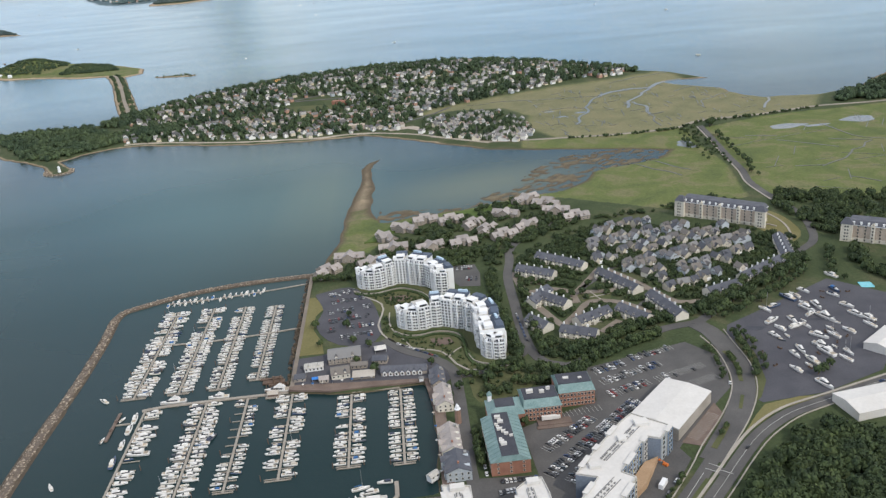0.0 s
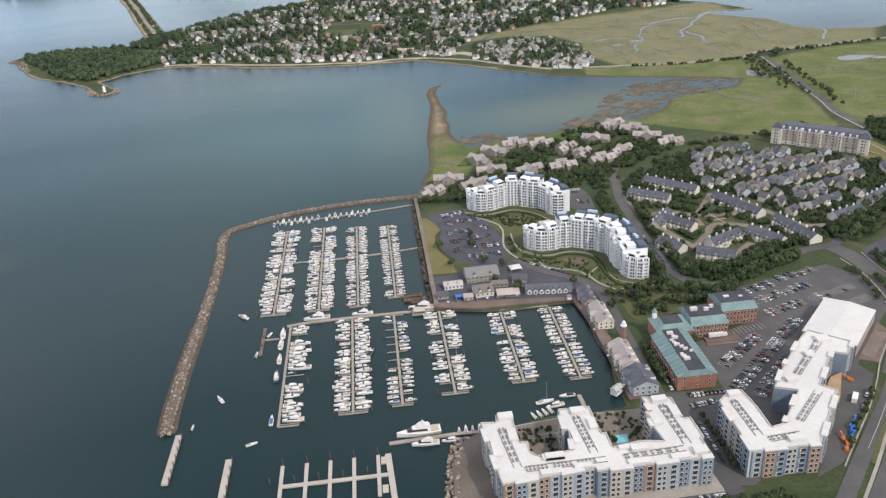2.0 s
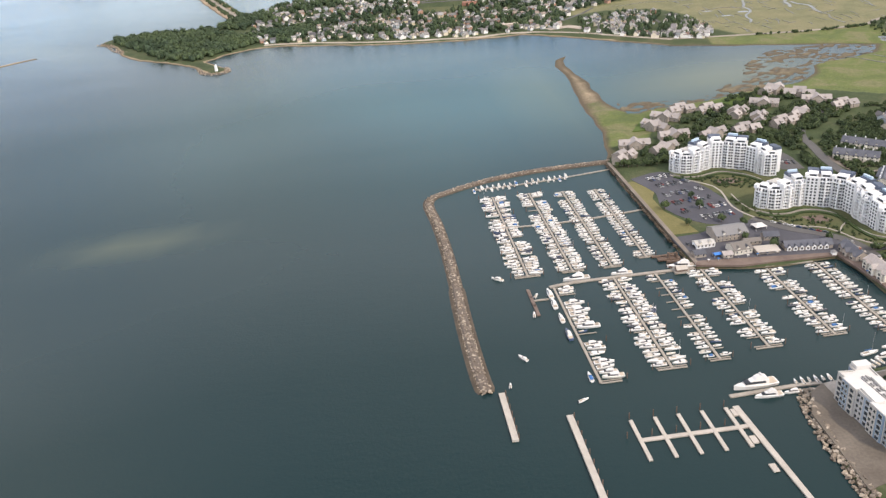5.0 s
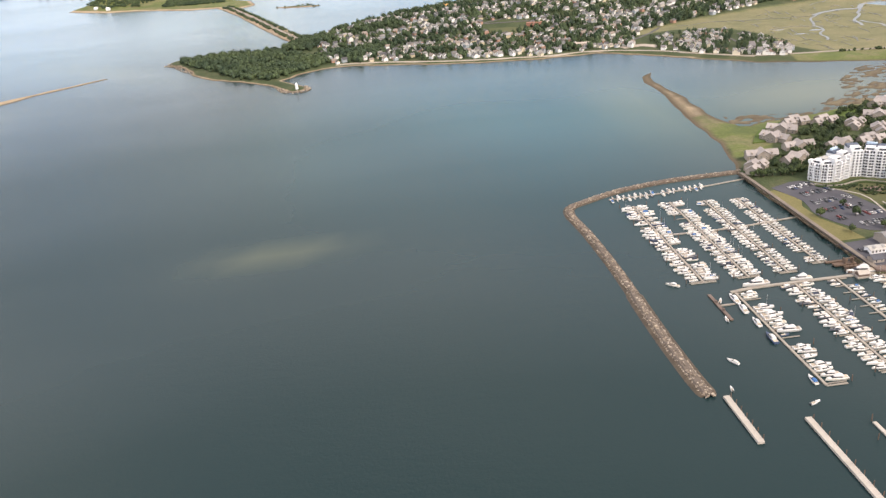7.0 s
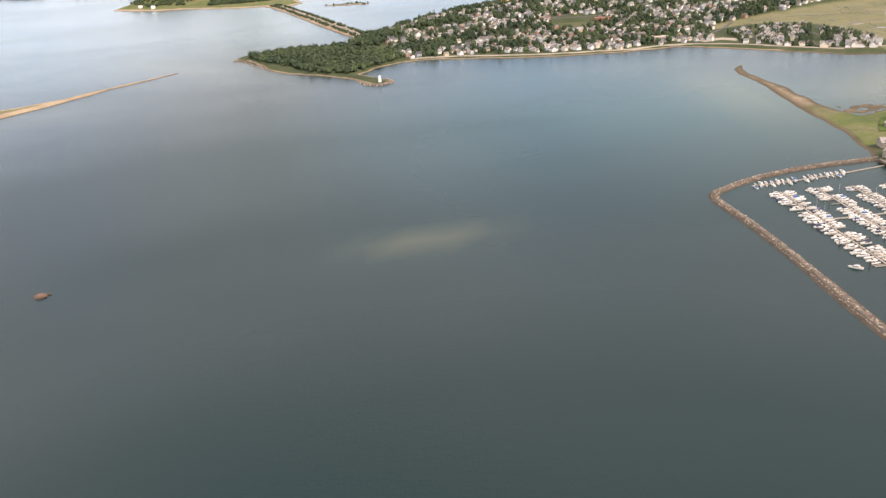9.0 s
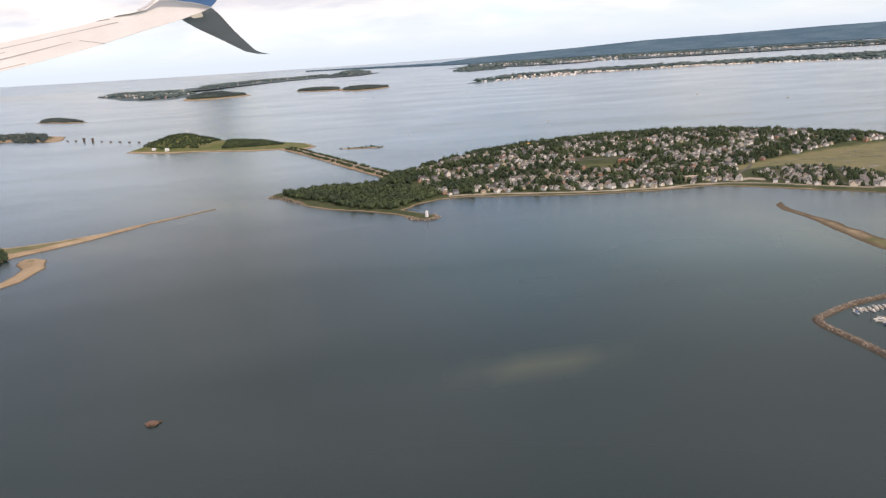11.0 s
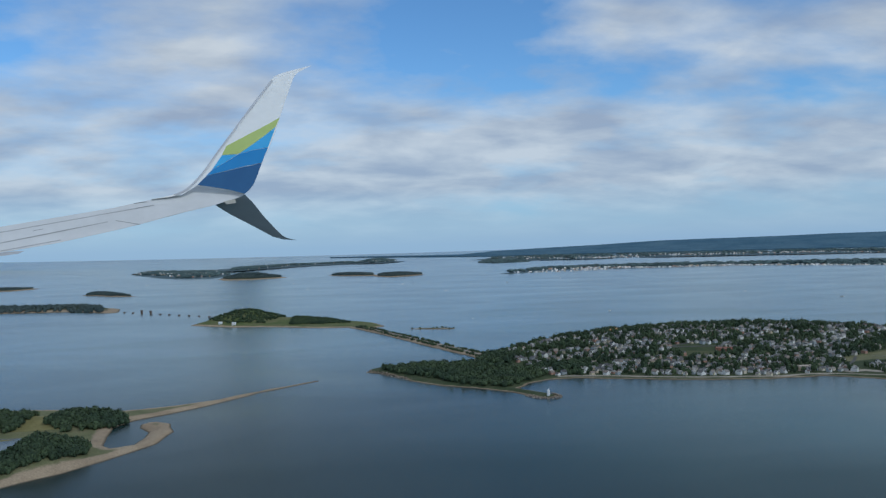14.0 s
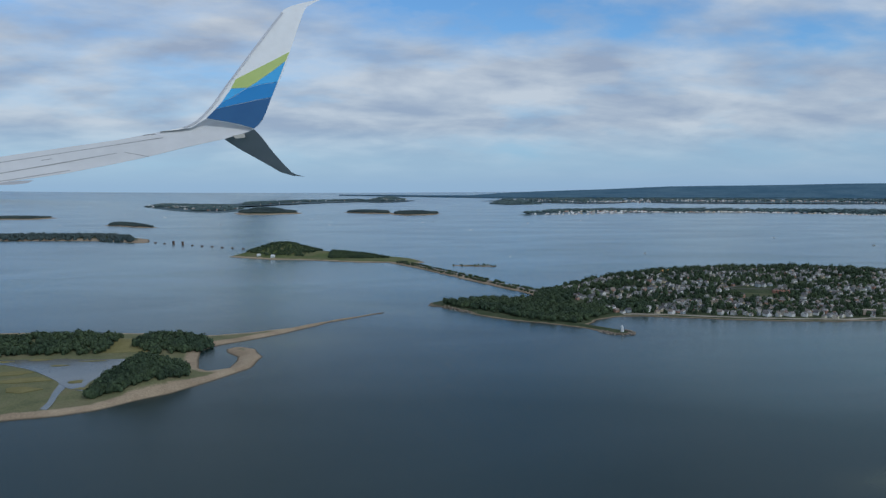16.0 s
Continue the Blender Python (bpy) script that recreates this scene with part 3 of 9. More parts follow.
MARSHES = [
    [(-27, 250), (-10, 284), (64, 301), (82, 323), (112, 331), (125, 345), (137, 376), (134, 312), (124, 268), (96, 262), (60, 290), (25, 285), (-5, 268), (-12, 252)],
    [(70, 412), (80, 382), (110, 378), (137, 380), (152, 390), (184, 390), (215, 395), (232, 423), (203, 451), (193, 475), (187, 505), (185, 540), (150, 520), (110, 512), (60, 498), (25, 482), (15, 468), (40, 474), (66, 467), (76, 440)],
    [(146, 373), (139, 320), (130, 270), (175, 250), (420, 250), (420, 420), (250, 388), (184, 386)],
    [(-24, 282), (-22, 250), (-6, 283), (-12, 300), (-10, 330), (-17, 330)],
    [(60, 372), (80, 362), (104, 353), (122, 344), (134, 340), (141, 377), (108, 377), (82, 381), (62, 385)],
]


def hill(x, y):
    """How far the peninsula's hill stands above the low ground."""
    h = 7.5 * np.exp(-(((x - 20) / 120) ** 2 + ((y - 602) / 65) ** 2))
    h += 5.5 * np.exp(-(((x + 85) / 60) ** 2 + ((y - 562) / 55) ** 2))
    h += 2.5 * np.exp(-(((x - 110) / 60) ** 2 + ((y - 555) / 40) ** 2))
    h += 2.2 * np.exp(-(((x + 218) / 26) ** 2 + ((y - 504) / 26) ** 2))
    return h


def land_height(x, y):
    x, y = np.asarray(x, float), np.asarray(y, float)
    d = shore_distance(COAST, x, y) + 0.8 * field(x, y, 14, 1.0)
    hard = (y < 240) & (x < 10)
    slope = np.where(hard, 0.9, np.where((x < -2) & (y > 290) & (y < 400), 0.085, np.where(y > 400, 0.22, 0.13)))
    z = np.clip(d * slope, -1.5, None)
    flat = np.where(y < 255, 0.9, np.where(inside(MARSHES[1], x, y) | inside(MARSHES[2], x, y) | inside(MARSHES[0], x, y), 0.55, 0.9))
    z = np.minimum(z, flat) + hill(x, y) * np.clip(d / 25, 0, 1)
    mud = inside(MUDFLAT, x, y)
    return np.where(mud, 0.34 * field(x * 0.62, y, 2.6, 2.0) + 0.24 * field(x * 0.7, y, 9.0, 2.5) + 0.0, z), d


def ground_at(x, y):
    return float(land_height(np.array([x]), np.array([y]))[0][0])


def attribute(me, key, values):
    a = me.attributes.new(key, "FLOAT", "POINT")
    a.data.foreach_set("value", np.asarray(values, np.float32))


def sheet(name, xs, ys, height, keep):
    """A grid of ground; keep says which corners belong to it."""
    gx, gy = np.meshgrid(xs, ys)
    z = height
    nx = len(xs)
    k = keep
    quad = k[:-1, :-1] | k[1:, :-1] | k[:-1, 1:] | k[1:, 1:]
    j, i = np.nonzero(quad)
    a = j * nx + i
    faces = np.stack([a, a + 1, a + 1 + nx, a + nx], 1)
    used, back = np.unique(faces, return_inverse=True)
    verts = np.stack([gx.ravel(), gy.ravel(), z.ravel()], 1)[used]
    me = bpy.data.meshes.new(name)
    me.from_pydata(verts.tolist(), [], back.reshape(faces.shape).tolist())
    me.polygons.foreach_set("use_smooth", np.ones(len(faces), bool))
    return me, verts, used


def make_ground():
    xs, ys = np.arange(-270, 421, 1.35), np.arange(40, 700, 1.35)
    gx, gy = np.meshgrid(xs, ys)
    z, d = land_height(gx, gy)
    me, v, used = sheet("ground", xs, ys, z, (d > -4) | inside(MUDFLAT, gx, gy))
    x, y, d, z = v[:, 0], v[:, 1], d.ravel()[used], v[:, 2]
    marsh = np.zeros(len(x))
    for plan in MARSHES:
        marsh = np.maximum(marsh, np.clip(shore_distance(plan, x, y) / 6 + 0.5, 0, 1))
    sand = np.clip(0.92 - d / 3.6, 0, 1) * (y > 380)
    spit = (x < 0) & (y > 288) & (y < 400)
    sand = np.maximum(sand, spit * np.clip((y - 292) / 16, 0, 1.0) * np.clip(0.72 + field(x, y, 8, 4) * 0.3, 0, 1))
    sand = np.where((y < 300) & (x < 0) & (y > 238), np.clip(0.75 - d / 3, 0, 1), sand)
    mud = np.maximum(inside(MUDFLAT, x, y) * 1.0, spit * 0.5)
    attribute(me, "salt", np.clip(shore_distance(MARSHES[1], x, y) / 6 + 0.5, 0, 1)), attribute(me, "marsh", marsh), attribute(me, "sand", sand), attribute(me, "mud", mud), attribute(me, "rise", z)
    me.materials.append(GROUND)
    tagged(new("ground", me), "grassy and marshy low coastal land with sandy shores", "ground", kind="structure")


make_ground()

# shoals and murky water, in plan: centre, half sizes, turn, strength
SHOALS = [((-168, 215), (17, 6), 10, 0.30), ((-30, 330), (16, 60), 0, 0.28), ((-45, 395), (50, 18), -20, 0.12), ((40, 320), (45, 25), 20, 0.5), ((-290, 520), (60, 12), -45, 0.3), ((-330, 420), (25, 20), 0, 0.25)]


def make_water():
    """The sea: fine near the land, wide towards the horizon, where the sheet lifts a little."""
    near = np.concatenate([np.arange(-520, 441, 12.0)])
    out = [460, 520, 640, 820, 1050, 1400, 1800, 2300, 2900, 3500, 4000, 4400, 4750]
    xs = np.array([-v - 150 for v in out[::-1]] + list(near) + [v - 0.0 for v in out if v > 441])
    ys = np.array([-v + 15 for v in out[::-1]] + list(np.arange(-420, 721, 12.0)) + [v for v in out if v > 721])
    gx, gy = np.meshgrid(xs, ys)
    r = np.hypot(gx + 150, gy - 15)
    z = 30 * np.clip((r - 2900) / 1850, 0, None) ** 2
    me, v, used = sheet("water", xs, ys, z, r < 4760)
    s = np.zeros(len(v))
    for (cx, cy), (a, b), turn, strength in SHOALS:
        c, q = math.cos(radians(turn)), math.sin(radians(turn))
        u, w = ((v[:, 0] - cx) * c + (v[:, 1] - cy) * q) / a, ((v[:, 1] - cy) * c - (v[:, 0] - cx) * q) / b
        s = np.maximum(s, strength * np.exp(-(u * u + w * w)))
    attribute(me, "shallow", s)
    # Mask of the paler teal: the middle bay, then rising farther out.
    pale_teal = np.maximum(np.exp(-(((v[:, 0] + 75) / 95) ** 2 + ((v[:, 1] - 335) / 85) ** 2)), 0.75 * np.clip((v[:, 1] - 420) / 260, 0, 1))
    attribute(me, "pale_teal", pale_teal * np.clip(0.85 + 0.25 * field(v[:, 0], v[:, 1], 90, 5.0), 0, 1))
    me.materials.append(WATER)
    tagged(new("water", me), "calm grey-green bay water with light ripples", "water", kind="structure")


make_water()

# ---- breakwater ----
MOLE = [(-28.35, 238.95), (-32.05, 238.65), (-50.45, 237.85), (-64.05, 235.25), (-72.85, 232.05), (-80.2, 228.3), (-85, 225.2), (-86.4, 220.4), (-86, 214), (-85.3, 204.4), (-84.85, 187), (-84.95, 172.1), (-85.25, 157.8), (-85.25, 146.2), (-85.05, 136), (-84.65, 130.3)]


def stone(rng, n=7):
    """A rough block."""
    a, b, c = (rng.uniform(0.7, 1.2) for _ in range(3))
    v = [(a * math.cos(t) * rng.uniform(0.8, 1.2), b * math.sin(t) * rng.uniform(0.8, 1.2), h * c * rng.uniform(0.8, 1.1)) for h, q in ((-0.5, 0), (0.45, 0.6)) for t in [q + k * 6.283 / 5 for k in range(5)]]
    f = [[i, (i + 1) % 5, 5 + (i + 1) % 5, 5 + i] for i in range(5)] + [[4, 3, 2, 1, 0], [5, 6, 7, 8, 9]]
    return v, f


def make_breakwater():
    rng = random.Random(4)
    line = smooth_line(MOLE, 1.2)
    mole = thing("breakwater", pose(0, 0, 0), "long rubble-stone breakwater round the marina, dark with weed at the waterline", "breakwater", kind="structure")
    core, skirt = Build(), Build()
    rings, low = [], []
    for i, p in enumerate(line):
        d = (line[min(i + 1, len(line) - 1)] - line[max(i - 1, 0)]).normalized()
        s = Vector((-d.y, d.x, 0))
        w = 1.5 if p.y < 170 else 1.25
        top = 0.62
        if i == len(line) - 1:
            w, top = 1.2, 0.4
        r = [(p + s * w * k).to_tuple() for k in (-1, -0.45, 0.45, 1)]
        rings.append([(r[0][0], r[0][1], -0.3), (r[1][0], r[1][1], top + rng.uniform(-0.12, 0.12)), (r[2][0], r[2][1], top + rng.uniform(-0.12, 0.12)), (r[3][0], r[3][1], -0.3)])
        r = [(p + s * w * k).to_tuple() for k in (-1.55, -0.95, 0.95, 1.5)]
        low.append([(r[0][0], r[0][1], -0.2), (r[1][0], r[1][1], 0.26), (r[2][0], r[2][1], 0.26), (r[3][0], r[3][1], -0.2)])
    part("core", core.loft(rings), ROCK, mole)
    part("weedy_skirt", skirt.loft(low), WEED, mole, "dark weed-covered lower stones")
    heap = Build()
    spots = []
    for i, p in enumerate(line):
        d = (line[min(i + 1, len(line) - 1)] - line[max(i - 1, 0)]).normalized()
        s = Vector((-d.y, d.x, 0))
        for k in range(18):
            u = rng.uniform(-1.0, 1.0)
            q = p + s * u * 1.2 + d * rng.uniform(-0.6, 0.6)
            spots.append((q.x, q.y, 0.62 - 0.52 * abs(u) ** 1.5 + rng.uniform(-0.05, 0.08), rng.uniform(0.14, 0.32)))
    picked = [k for k, q in enumerate(spots) if q[1] < 168]
    rng.shuffle(picked)
    picked = set(picked[:120])
    shapes = []
    for k in range(5):
        v, f = stone(rng)
        shapes.append(Build().add(v, f).mesh("stone", ROCKS))
    for k, (x, y, z, r) in enumerate(spots):
        turn = pose(x, y, z, rng.uniform(-25, 25), rng.uniform(-25, 25), rng.uniform(0, 360)) @ Matrix.Diagonal((r, r, r, 1))
        if k in picked:
            part("stone", shapes[k % 5], ROCKS, mole, at=turn)
        else:
            v, f = stone(rng)
            heap.add([(turn @ Vector(q)).to_tuple() for q in v], f)
    tagged(part("rubble", heap, ROCK, mole), kind="stuff")


make_breakwater()


def revetment(points, n, wide, label, seed, material=ROCK):
    """Loose stone facing along a shore."""
    rng = random.Random(seed)
    line = smooth_line(points, 0.5)
    heap = Build()
    for k in range(n):
        i = rng.randrange(len(line) - 1)
        d = (line[i + 1] - line[i]).normalized()
        u = rng.uniform(-1, 1)
        q = line[i] + Vector((-d.y, d.x, 0)) * u * wide
        r = rng.uniform(0.18, 0.42)
        turn = pose(q.x, q.y, 0.5 + 0.4 * u, rng.uniform(-30, 30), rng.uniform(-30, 30), rng.uniform(0, 360)) @ Matrix.Diagonal((r, r, r, 1))
        v, f = stone(rng)
        heap.add([(turn @ Vector(p)).to_tuple() for p in v], f)
    solid("stone_revetment", heap, material, label, "stone revetment", kind="stuff")


revetment([(-34.2, 80), (-34.2, 94), (-33.8, 104), (-32.2, 115), (-30.2, 118.8)][::-1], 420, 1.1, "rough stone facing along the seawall", 6)
revetment([(-31.2, 170), (-31.2, 193), (-30.9, 218), (-30.8, 236)], 380, 0.7, "dark weedy stone facing below the marina wall", 7, WEED)
revetment([(-181, 424), (-177.6, 415), (-171, 411.6), (-166, 416.5), (-168, 425)], 200, 1.0, "weathered stones round the end of the spit", 8)
revetment([(-255, 521), (-247, 514), (-240, 499), (-225, 478)], 220, 2.0, "rocks along the shore of the headland", 9)

# ---- docks and boats ----


def hull_rings(length, beam, height, sheer=0.25):
    """Stations from stern to bow: a pointed hull with flared sides."""
    rings = []
    for t in (0.0, 0.3, 0.52, 0.68, 0.81, 0.91, 0.97, 1.0):
        w = beam / 2 * (0.88 if t == 0 else (1 - max(0, (t - 0.34) / 0.66) ** 1.9))
        w = max(w, 0.02)
        z = height * (0.82 + sheer * t * t)
        x = (t - 0.5) * length - 0.02 * length * (t > 0.95)
        rings.append([(x, -w * 0.66, -0.12), (x, -w, z), (x, -w * 0.86, z + 0.04), (x, w * 0.86, z + 0.04), (x, w, z), (x, w * 0.66, -0.12)])
    return rings


def wedge(b, x0, x1, w0, w1, z0, z1, rake=0.25, tail=0.1, m=0):
    """A cabin: narrower at the top, raked at the front."""
    h = z1 - z0
    low = [(x0, -w0, z0), (x1, -w1, z0), (x1, w1, z0), (x0, w0, z0)]
    high = [(x0 + tail * h, -w0 * 0.85, z1), (x1 - rake * h * 3, -w1 * 0.85, z1), (x1 - rake * h * 3, w1 * 0.85, z1), (x0 + tail * h, w0 * 0.85, z1)]
    return b.loft([low, high], m)


def make_boat(kind, length):
    """Shapes of one boat at its own size, bow along +x."""
    beam = length * (0.285 if kind != "sail" else 0.25)
    h = 0.105 * length + 0.05
    label = {"cruiser": "white motor cruiser with tinted windows and a flybridge", "express": "white open motor boat with a canvas cockpit cover", "sail": "white sailing boat with a bare mast and covered boom", "runabout": "small white open motor boat", "yacht": "large white motor yacht with several decks"}[kind]
    boat = thing({"cruiser": "motor_cruiser", "express": "open_motor_boat", "sail": "sailing_boat", "runabout": "dinghy", "yacht": "motor_yacht"}[kind], pose(0, 0, 0), label, "boat")
    z, L, w = h * 0.86, length, beam / 2
    shape = Build().loft(hull_rings(length, beam, h))
    x0, x1, q = {"cruiser": (-0.46, -0.28, 0.7), "yacht": (-0.46, -0.28, 0.7), "sail": (-0.44, -0.14, 0.5), "runabout": (-0.42, 0.08, 0.68), "express": (-0.47, -0.38, 0.7)}[kind]
    shape.box(x0 * L, x1 * L, -w * q, w * q, z, z + 0.035 + h * 0.1, 1)
    part("hull", shape, (GEL if kind == "yacht" else GEL_HULL, COCKPIT), boat)
    if kind in ("cruiser", "yacht"):
        cabin = wedge(Build(), -0.28 * L, 0.26 * L, w * 0.78, w * 0.5, z, z + 0.105 * L, 0.5)
        part("cabin", cabin, GEL, boat)
        part("window_band", wedge(Build(), -0.2 * L, 0.245 * L, w * 0.76, w * 0.515, z + 0.035 * L, z + 0.082 * L, 0.5), TINT, boat, "dark tinted windows")
        part("flybridge", wedge(Build(), -0.24 * L, 0.06 * L, w * 0.62, w * 0.5, z + 0.105 * L, z + 0.15 * L, 0.4), GEL, boat)
        if kind == "yacht":
            part("upper_deck", wedge(Build(), -0.16 * L, 0.02 * L, w * 0.5, w * 0.42, z + 0.15 * L, z + 0.195 * L, 0.5), GEL, boat)
            mast = Build().box(-0.12 * L, -0.09 * L, -w * 0.3, w * 0.3, z + 0.195 * L, z + 0.23 * L)
            part("radar_arch", mast, GEL, boat)
    elif kind == "express":
        part("cabin", wedge(Build(), -0.02 * L, 0.34 * L, w * 0.72, w * 0.32, z, z + 0.07 * L, 0.6), GEL, boat)
        part("windscreen", wedge(Build(), -0.06 * L, 0.1 * L, w * 0.74, w * 0.6, z + 0.03 * L, z + 0.12 * L, 0.45), TINT, boat, "dark tinted windscreen")
        part("canvas_cover", wedge(Build(), -0.4 * L, 0.0, w * 0.72, w * 0.7, z + 0.03, z + 0.105 * L, 0.12, 0.5), CANVAS, boat)
    elif kind == "sail":
        part("cabin", wedge(Build(), -0.12 * L, 0.24 * L, w * 0.6, w * 0.3, z, z + 0.07 * L, 0.5), GEL, boat)
        part("mast", Build().loft([[(0.08 * L + 0.035 * c * L / 4, 0.035 * s * L / 4, q) for c, s in ((1, 0), (0, 1), (-1, 0), (0, -1))] for q in (z, z + 1.15 * L)]), SPAR, boat)
        part("boom", Build().loft([[(q * L, 0.07 * c, z + 0.17 * L + 0.07 * s) for c, s in ((1, 0), (0, 1), (-1, 0), (0, -1))] for q in (-0.34, 0.07)]), CANVAS, boat, "boom with a furled sail cover")
    else:
        part("console", wedge(Build(), -0.1 * L, 0.1 * L, w * 0.4, w * 0.34, z, z + 0.13 * L, 0.4), GEL, boat)
        part("outboard_motor", Build().box(-0.57 * L, -0.49 * L, -0.09, 0.09, 0.02, h + 0.12), TINT, boat)
    return boat


rng_boat = random.Random(11)
FLEET = {}
for kind, sizes in (("cruiser", (3.2, 3.7, 4.3)), ("express", (2.7, 3.1, 3.5)), ("sail", (3.0, 3.6)), ("runabout", (1.7, 2.2))):
    FLEET[kind] = [[make_boat(kind, s), False] for s in sizes]


def place_boat(kind, index, at, group=""):
    """The first of a kind is the built one itself; the others copy it."""
    slot = FLEET[kind][index % len(FLEET[kind])]
    if not slot[1]:
        slot[1] = True
        slot[0].matrix_basis = Matrix.LocRotScale(at.to_translation(), at.to_quaternion(), None)
        ob = slot[0]
    else:
        ob = copy_thing(slot[0], at)
    return tagged(ob, group=group)


FINGER = Build().box(0, 2.6, -0.09, 0.09, 0.05, 0.2).mesh("finger_pier", DECK)
PILE = Build().loft([[(0.09 * math.cos(t), 0.09 * math.sin(t), z) for t in (0, 1.05, 2.1, 3.14, 4.19, 5.24)] for z in (-0.3, 1.3)]).mesh("mooring_post", TIMBER)


def make_dock(x, y0, y1, left, right, fill, group, big=0.0):
    """A floating walkway along y with fingers and berthed boats on both sides."""
    dock = thing("dock", pose(x, 0, 0), "grey weathered floating dock with finger piers and piles", "dock", "marina docks")
    part("walkway", Build().box(-0.25, 0.25, y0, y1, 0.02, 0.24), DECK, dock)
    part("end_float", Build().box(-left * 0.8, right * 0.8, y0 - 0.25, y0 - 0.002, 0.02, 0.22), DECK, dock)
    n = int((y1 - y0) / 3.05)
    for side, reach in ((-1, left), (1, right)):
        if not reach:
            continue
        for k in range(n + 1):
            y = y0 + 0.5 + k * (y1 - y0 - 0.8) / n
            if True:
                part("finger_pier", FINGER, DECK, dock, at=pose(0.252 * side, y, 0, 0, 0, 0 if side > 0 else 180) @ Matrix.Diagonal((reach / 3.4, 1, 1, 1)))
            if k % 4 == 0:
                part("mooring_post", PILE, TIMBER, dock, at=pose(side * (reach + 0.1), y, 0))
            if k == n or rng_boat.random() > fill:
                continue
            for q in (0.3, 0.74):
                if rng_boat.random() < 0.03:
                    continue
                r = rng_boat.random()
                kind = "cruiser" if r < 0.33 + big else "express" if r < 0.8 else "sail" if r < 0.87 else "runabout"
                size = rng_boat.randrange(3)
                length = {"cruiser": (3.2, 3.7, 4.3), "express": (2.7, 3.1, 3.5), "sail": (3.0, 3.6), "runabout": (1.7, 2.2)}[kind]
                L = length[size % len(length)]
                scale = min(1.08, (reach - 0.25) / L) * rng_boat.uniform(0.94, 1.06)
                away = rng_boat.random() < 0.62
                turn = (0 if side > 0 else 180) + (0 if away else 180) + rng_boat.uniform(-3, 3)
                off = 0.45 + L * scale / 2 + rng_boat.uniform(0, 0.2)
                w = min(1.06, (y1 - y0) / n * 0.42 / (L * 0.285 * scale))
                place_boat(kind, size, pose(x + side * off, y + q * (y1 - y0) / n, 0, 0, 0, turn) @ Matrix.Diagonal((scale, scale * w, scale, 1)), group)


UP, LOW = "boats in the inner basin", "boats in the outer basin"
make_dock(-68.2, 172, 221, 3.8, 3.6, 0.97, UP, 0.1)
make_dock(-57.7, 172, 221, 3.2, 3.2, 0.95, UP)
make_dock(-48.4, 172, 219.6, 2.6, 2.6, 0.95, UP)
make_dock(-39.4, 174.8, 218.4, 2.3, 2.3, 0.95, UP)
make_dock(-63.8, 128.8, 165.4, 0.0, 4.9, 0.95, LOW, 0.45)
make_dock(-49.8, 130.5, 166.3, 3.5, 3.5, 0.95, LOW, 0.2)
make_dock(-40.3, 131.3, 166.3, 2.5, 2.5, 0.78, LOW)
make_dock(-29.9, 133.2, 165.8, 3.3, 3.3, 0.85, LOW, 0.2)
make_dock(-16.1, 134.6, 162.6, 3.0, 3.0, 0.86, LOW)
make_dock(-4.9, 133.7, 162.6, 2.7, 2.7, 0.86, LOW)


def walkway(points, width, label, name="walkway", material=DECK, z=0.2, step=2.0):
    b = Build()
    ribbon(b, smooth_line(points, step), width, lambda x, y: z, 0.05)
    solid(name, b, material, label, "walkway")


walkway([(-68, 199.6), (-57.6, 199.1), (-45.6, 199.5), (-30.6, 201.4)], 0.5, "narrow wooden floating walkway across the inner basin")
walkway([(-73, 227.8), (-59, 228.3), (-45.7, 229.8), (-30.8, 232.4)], 0.45, "narrow wooden floating dock along the breakwater")
walkway([(-64.6, 166), (-59.4, 166.8), (-49, 167), (-38.6, 167), (-31, 166.8)], 0.9, "wide timber walkway between the two basins")
walkway([(-66, 160.9), (-69.4, 160.9)], 0.4, "short timber link to the fuel float")
walkway([(-43.4, 120.2), (-31.5, 120.8), (-26.5, 120.6)], 0.8, "timber floating dock beside the seawall")
walkway([(-6.8, 128.3), (-6.7, 124), (-7.5, 122.6)], 0.8, "short timber gangway pier")
walkway([(-16, 163.6), (-5, 163.3)], 0.45, "timber float along the boardwalk")
for k in range(34):
    if k in (16, 17, 24):
        continue
    t = k / 33
    x = -72.5 + 28 * t
    y = 227.8 + 2.2 * t ** 1.6
    place_boat("runabout" if k % 3 else "express", k % 2, pose(x, y + (1.1 if k % 2 else -1.1), 0, 0, 0, 90 + rng_boat.uniform(-6, 6)), UP)
big_yacht = make_boat("yacht", 8.2)
big_yacht.matrix_basis = pose(-38, 122.2, 0, 0, 0, 184)
for x, y, turn, s in ((-33.6, 168.2, 175, 0.8), (-58, 168.2, 182, 0.75), (-37, 119.0, 180, 0.62), (-47.5, 168.3, 178, 0.6)):
    copy_thing(big_yacht, pose(x, y, 0, 0, 0, turn) @ Matrix.Diagonal((s, s, s, 1)))
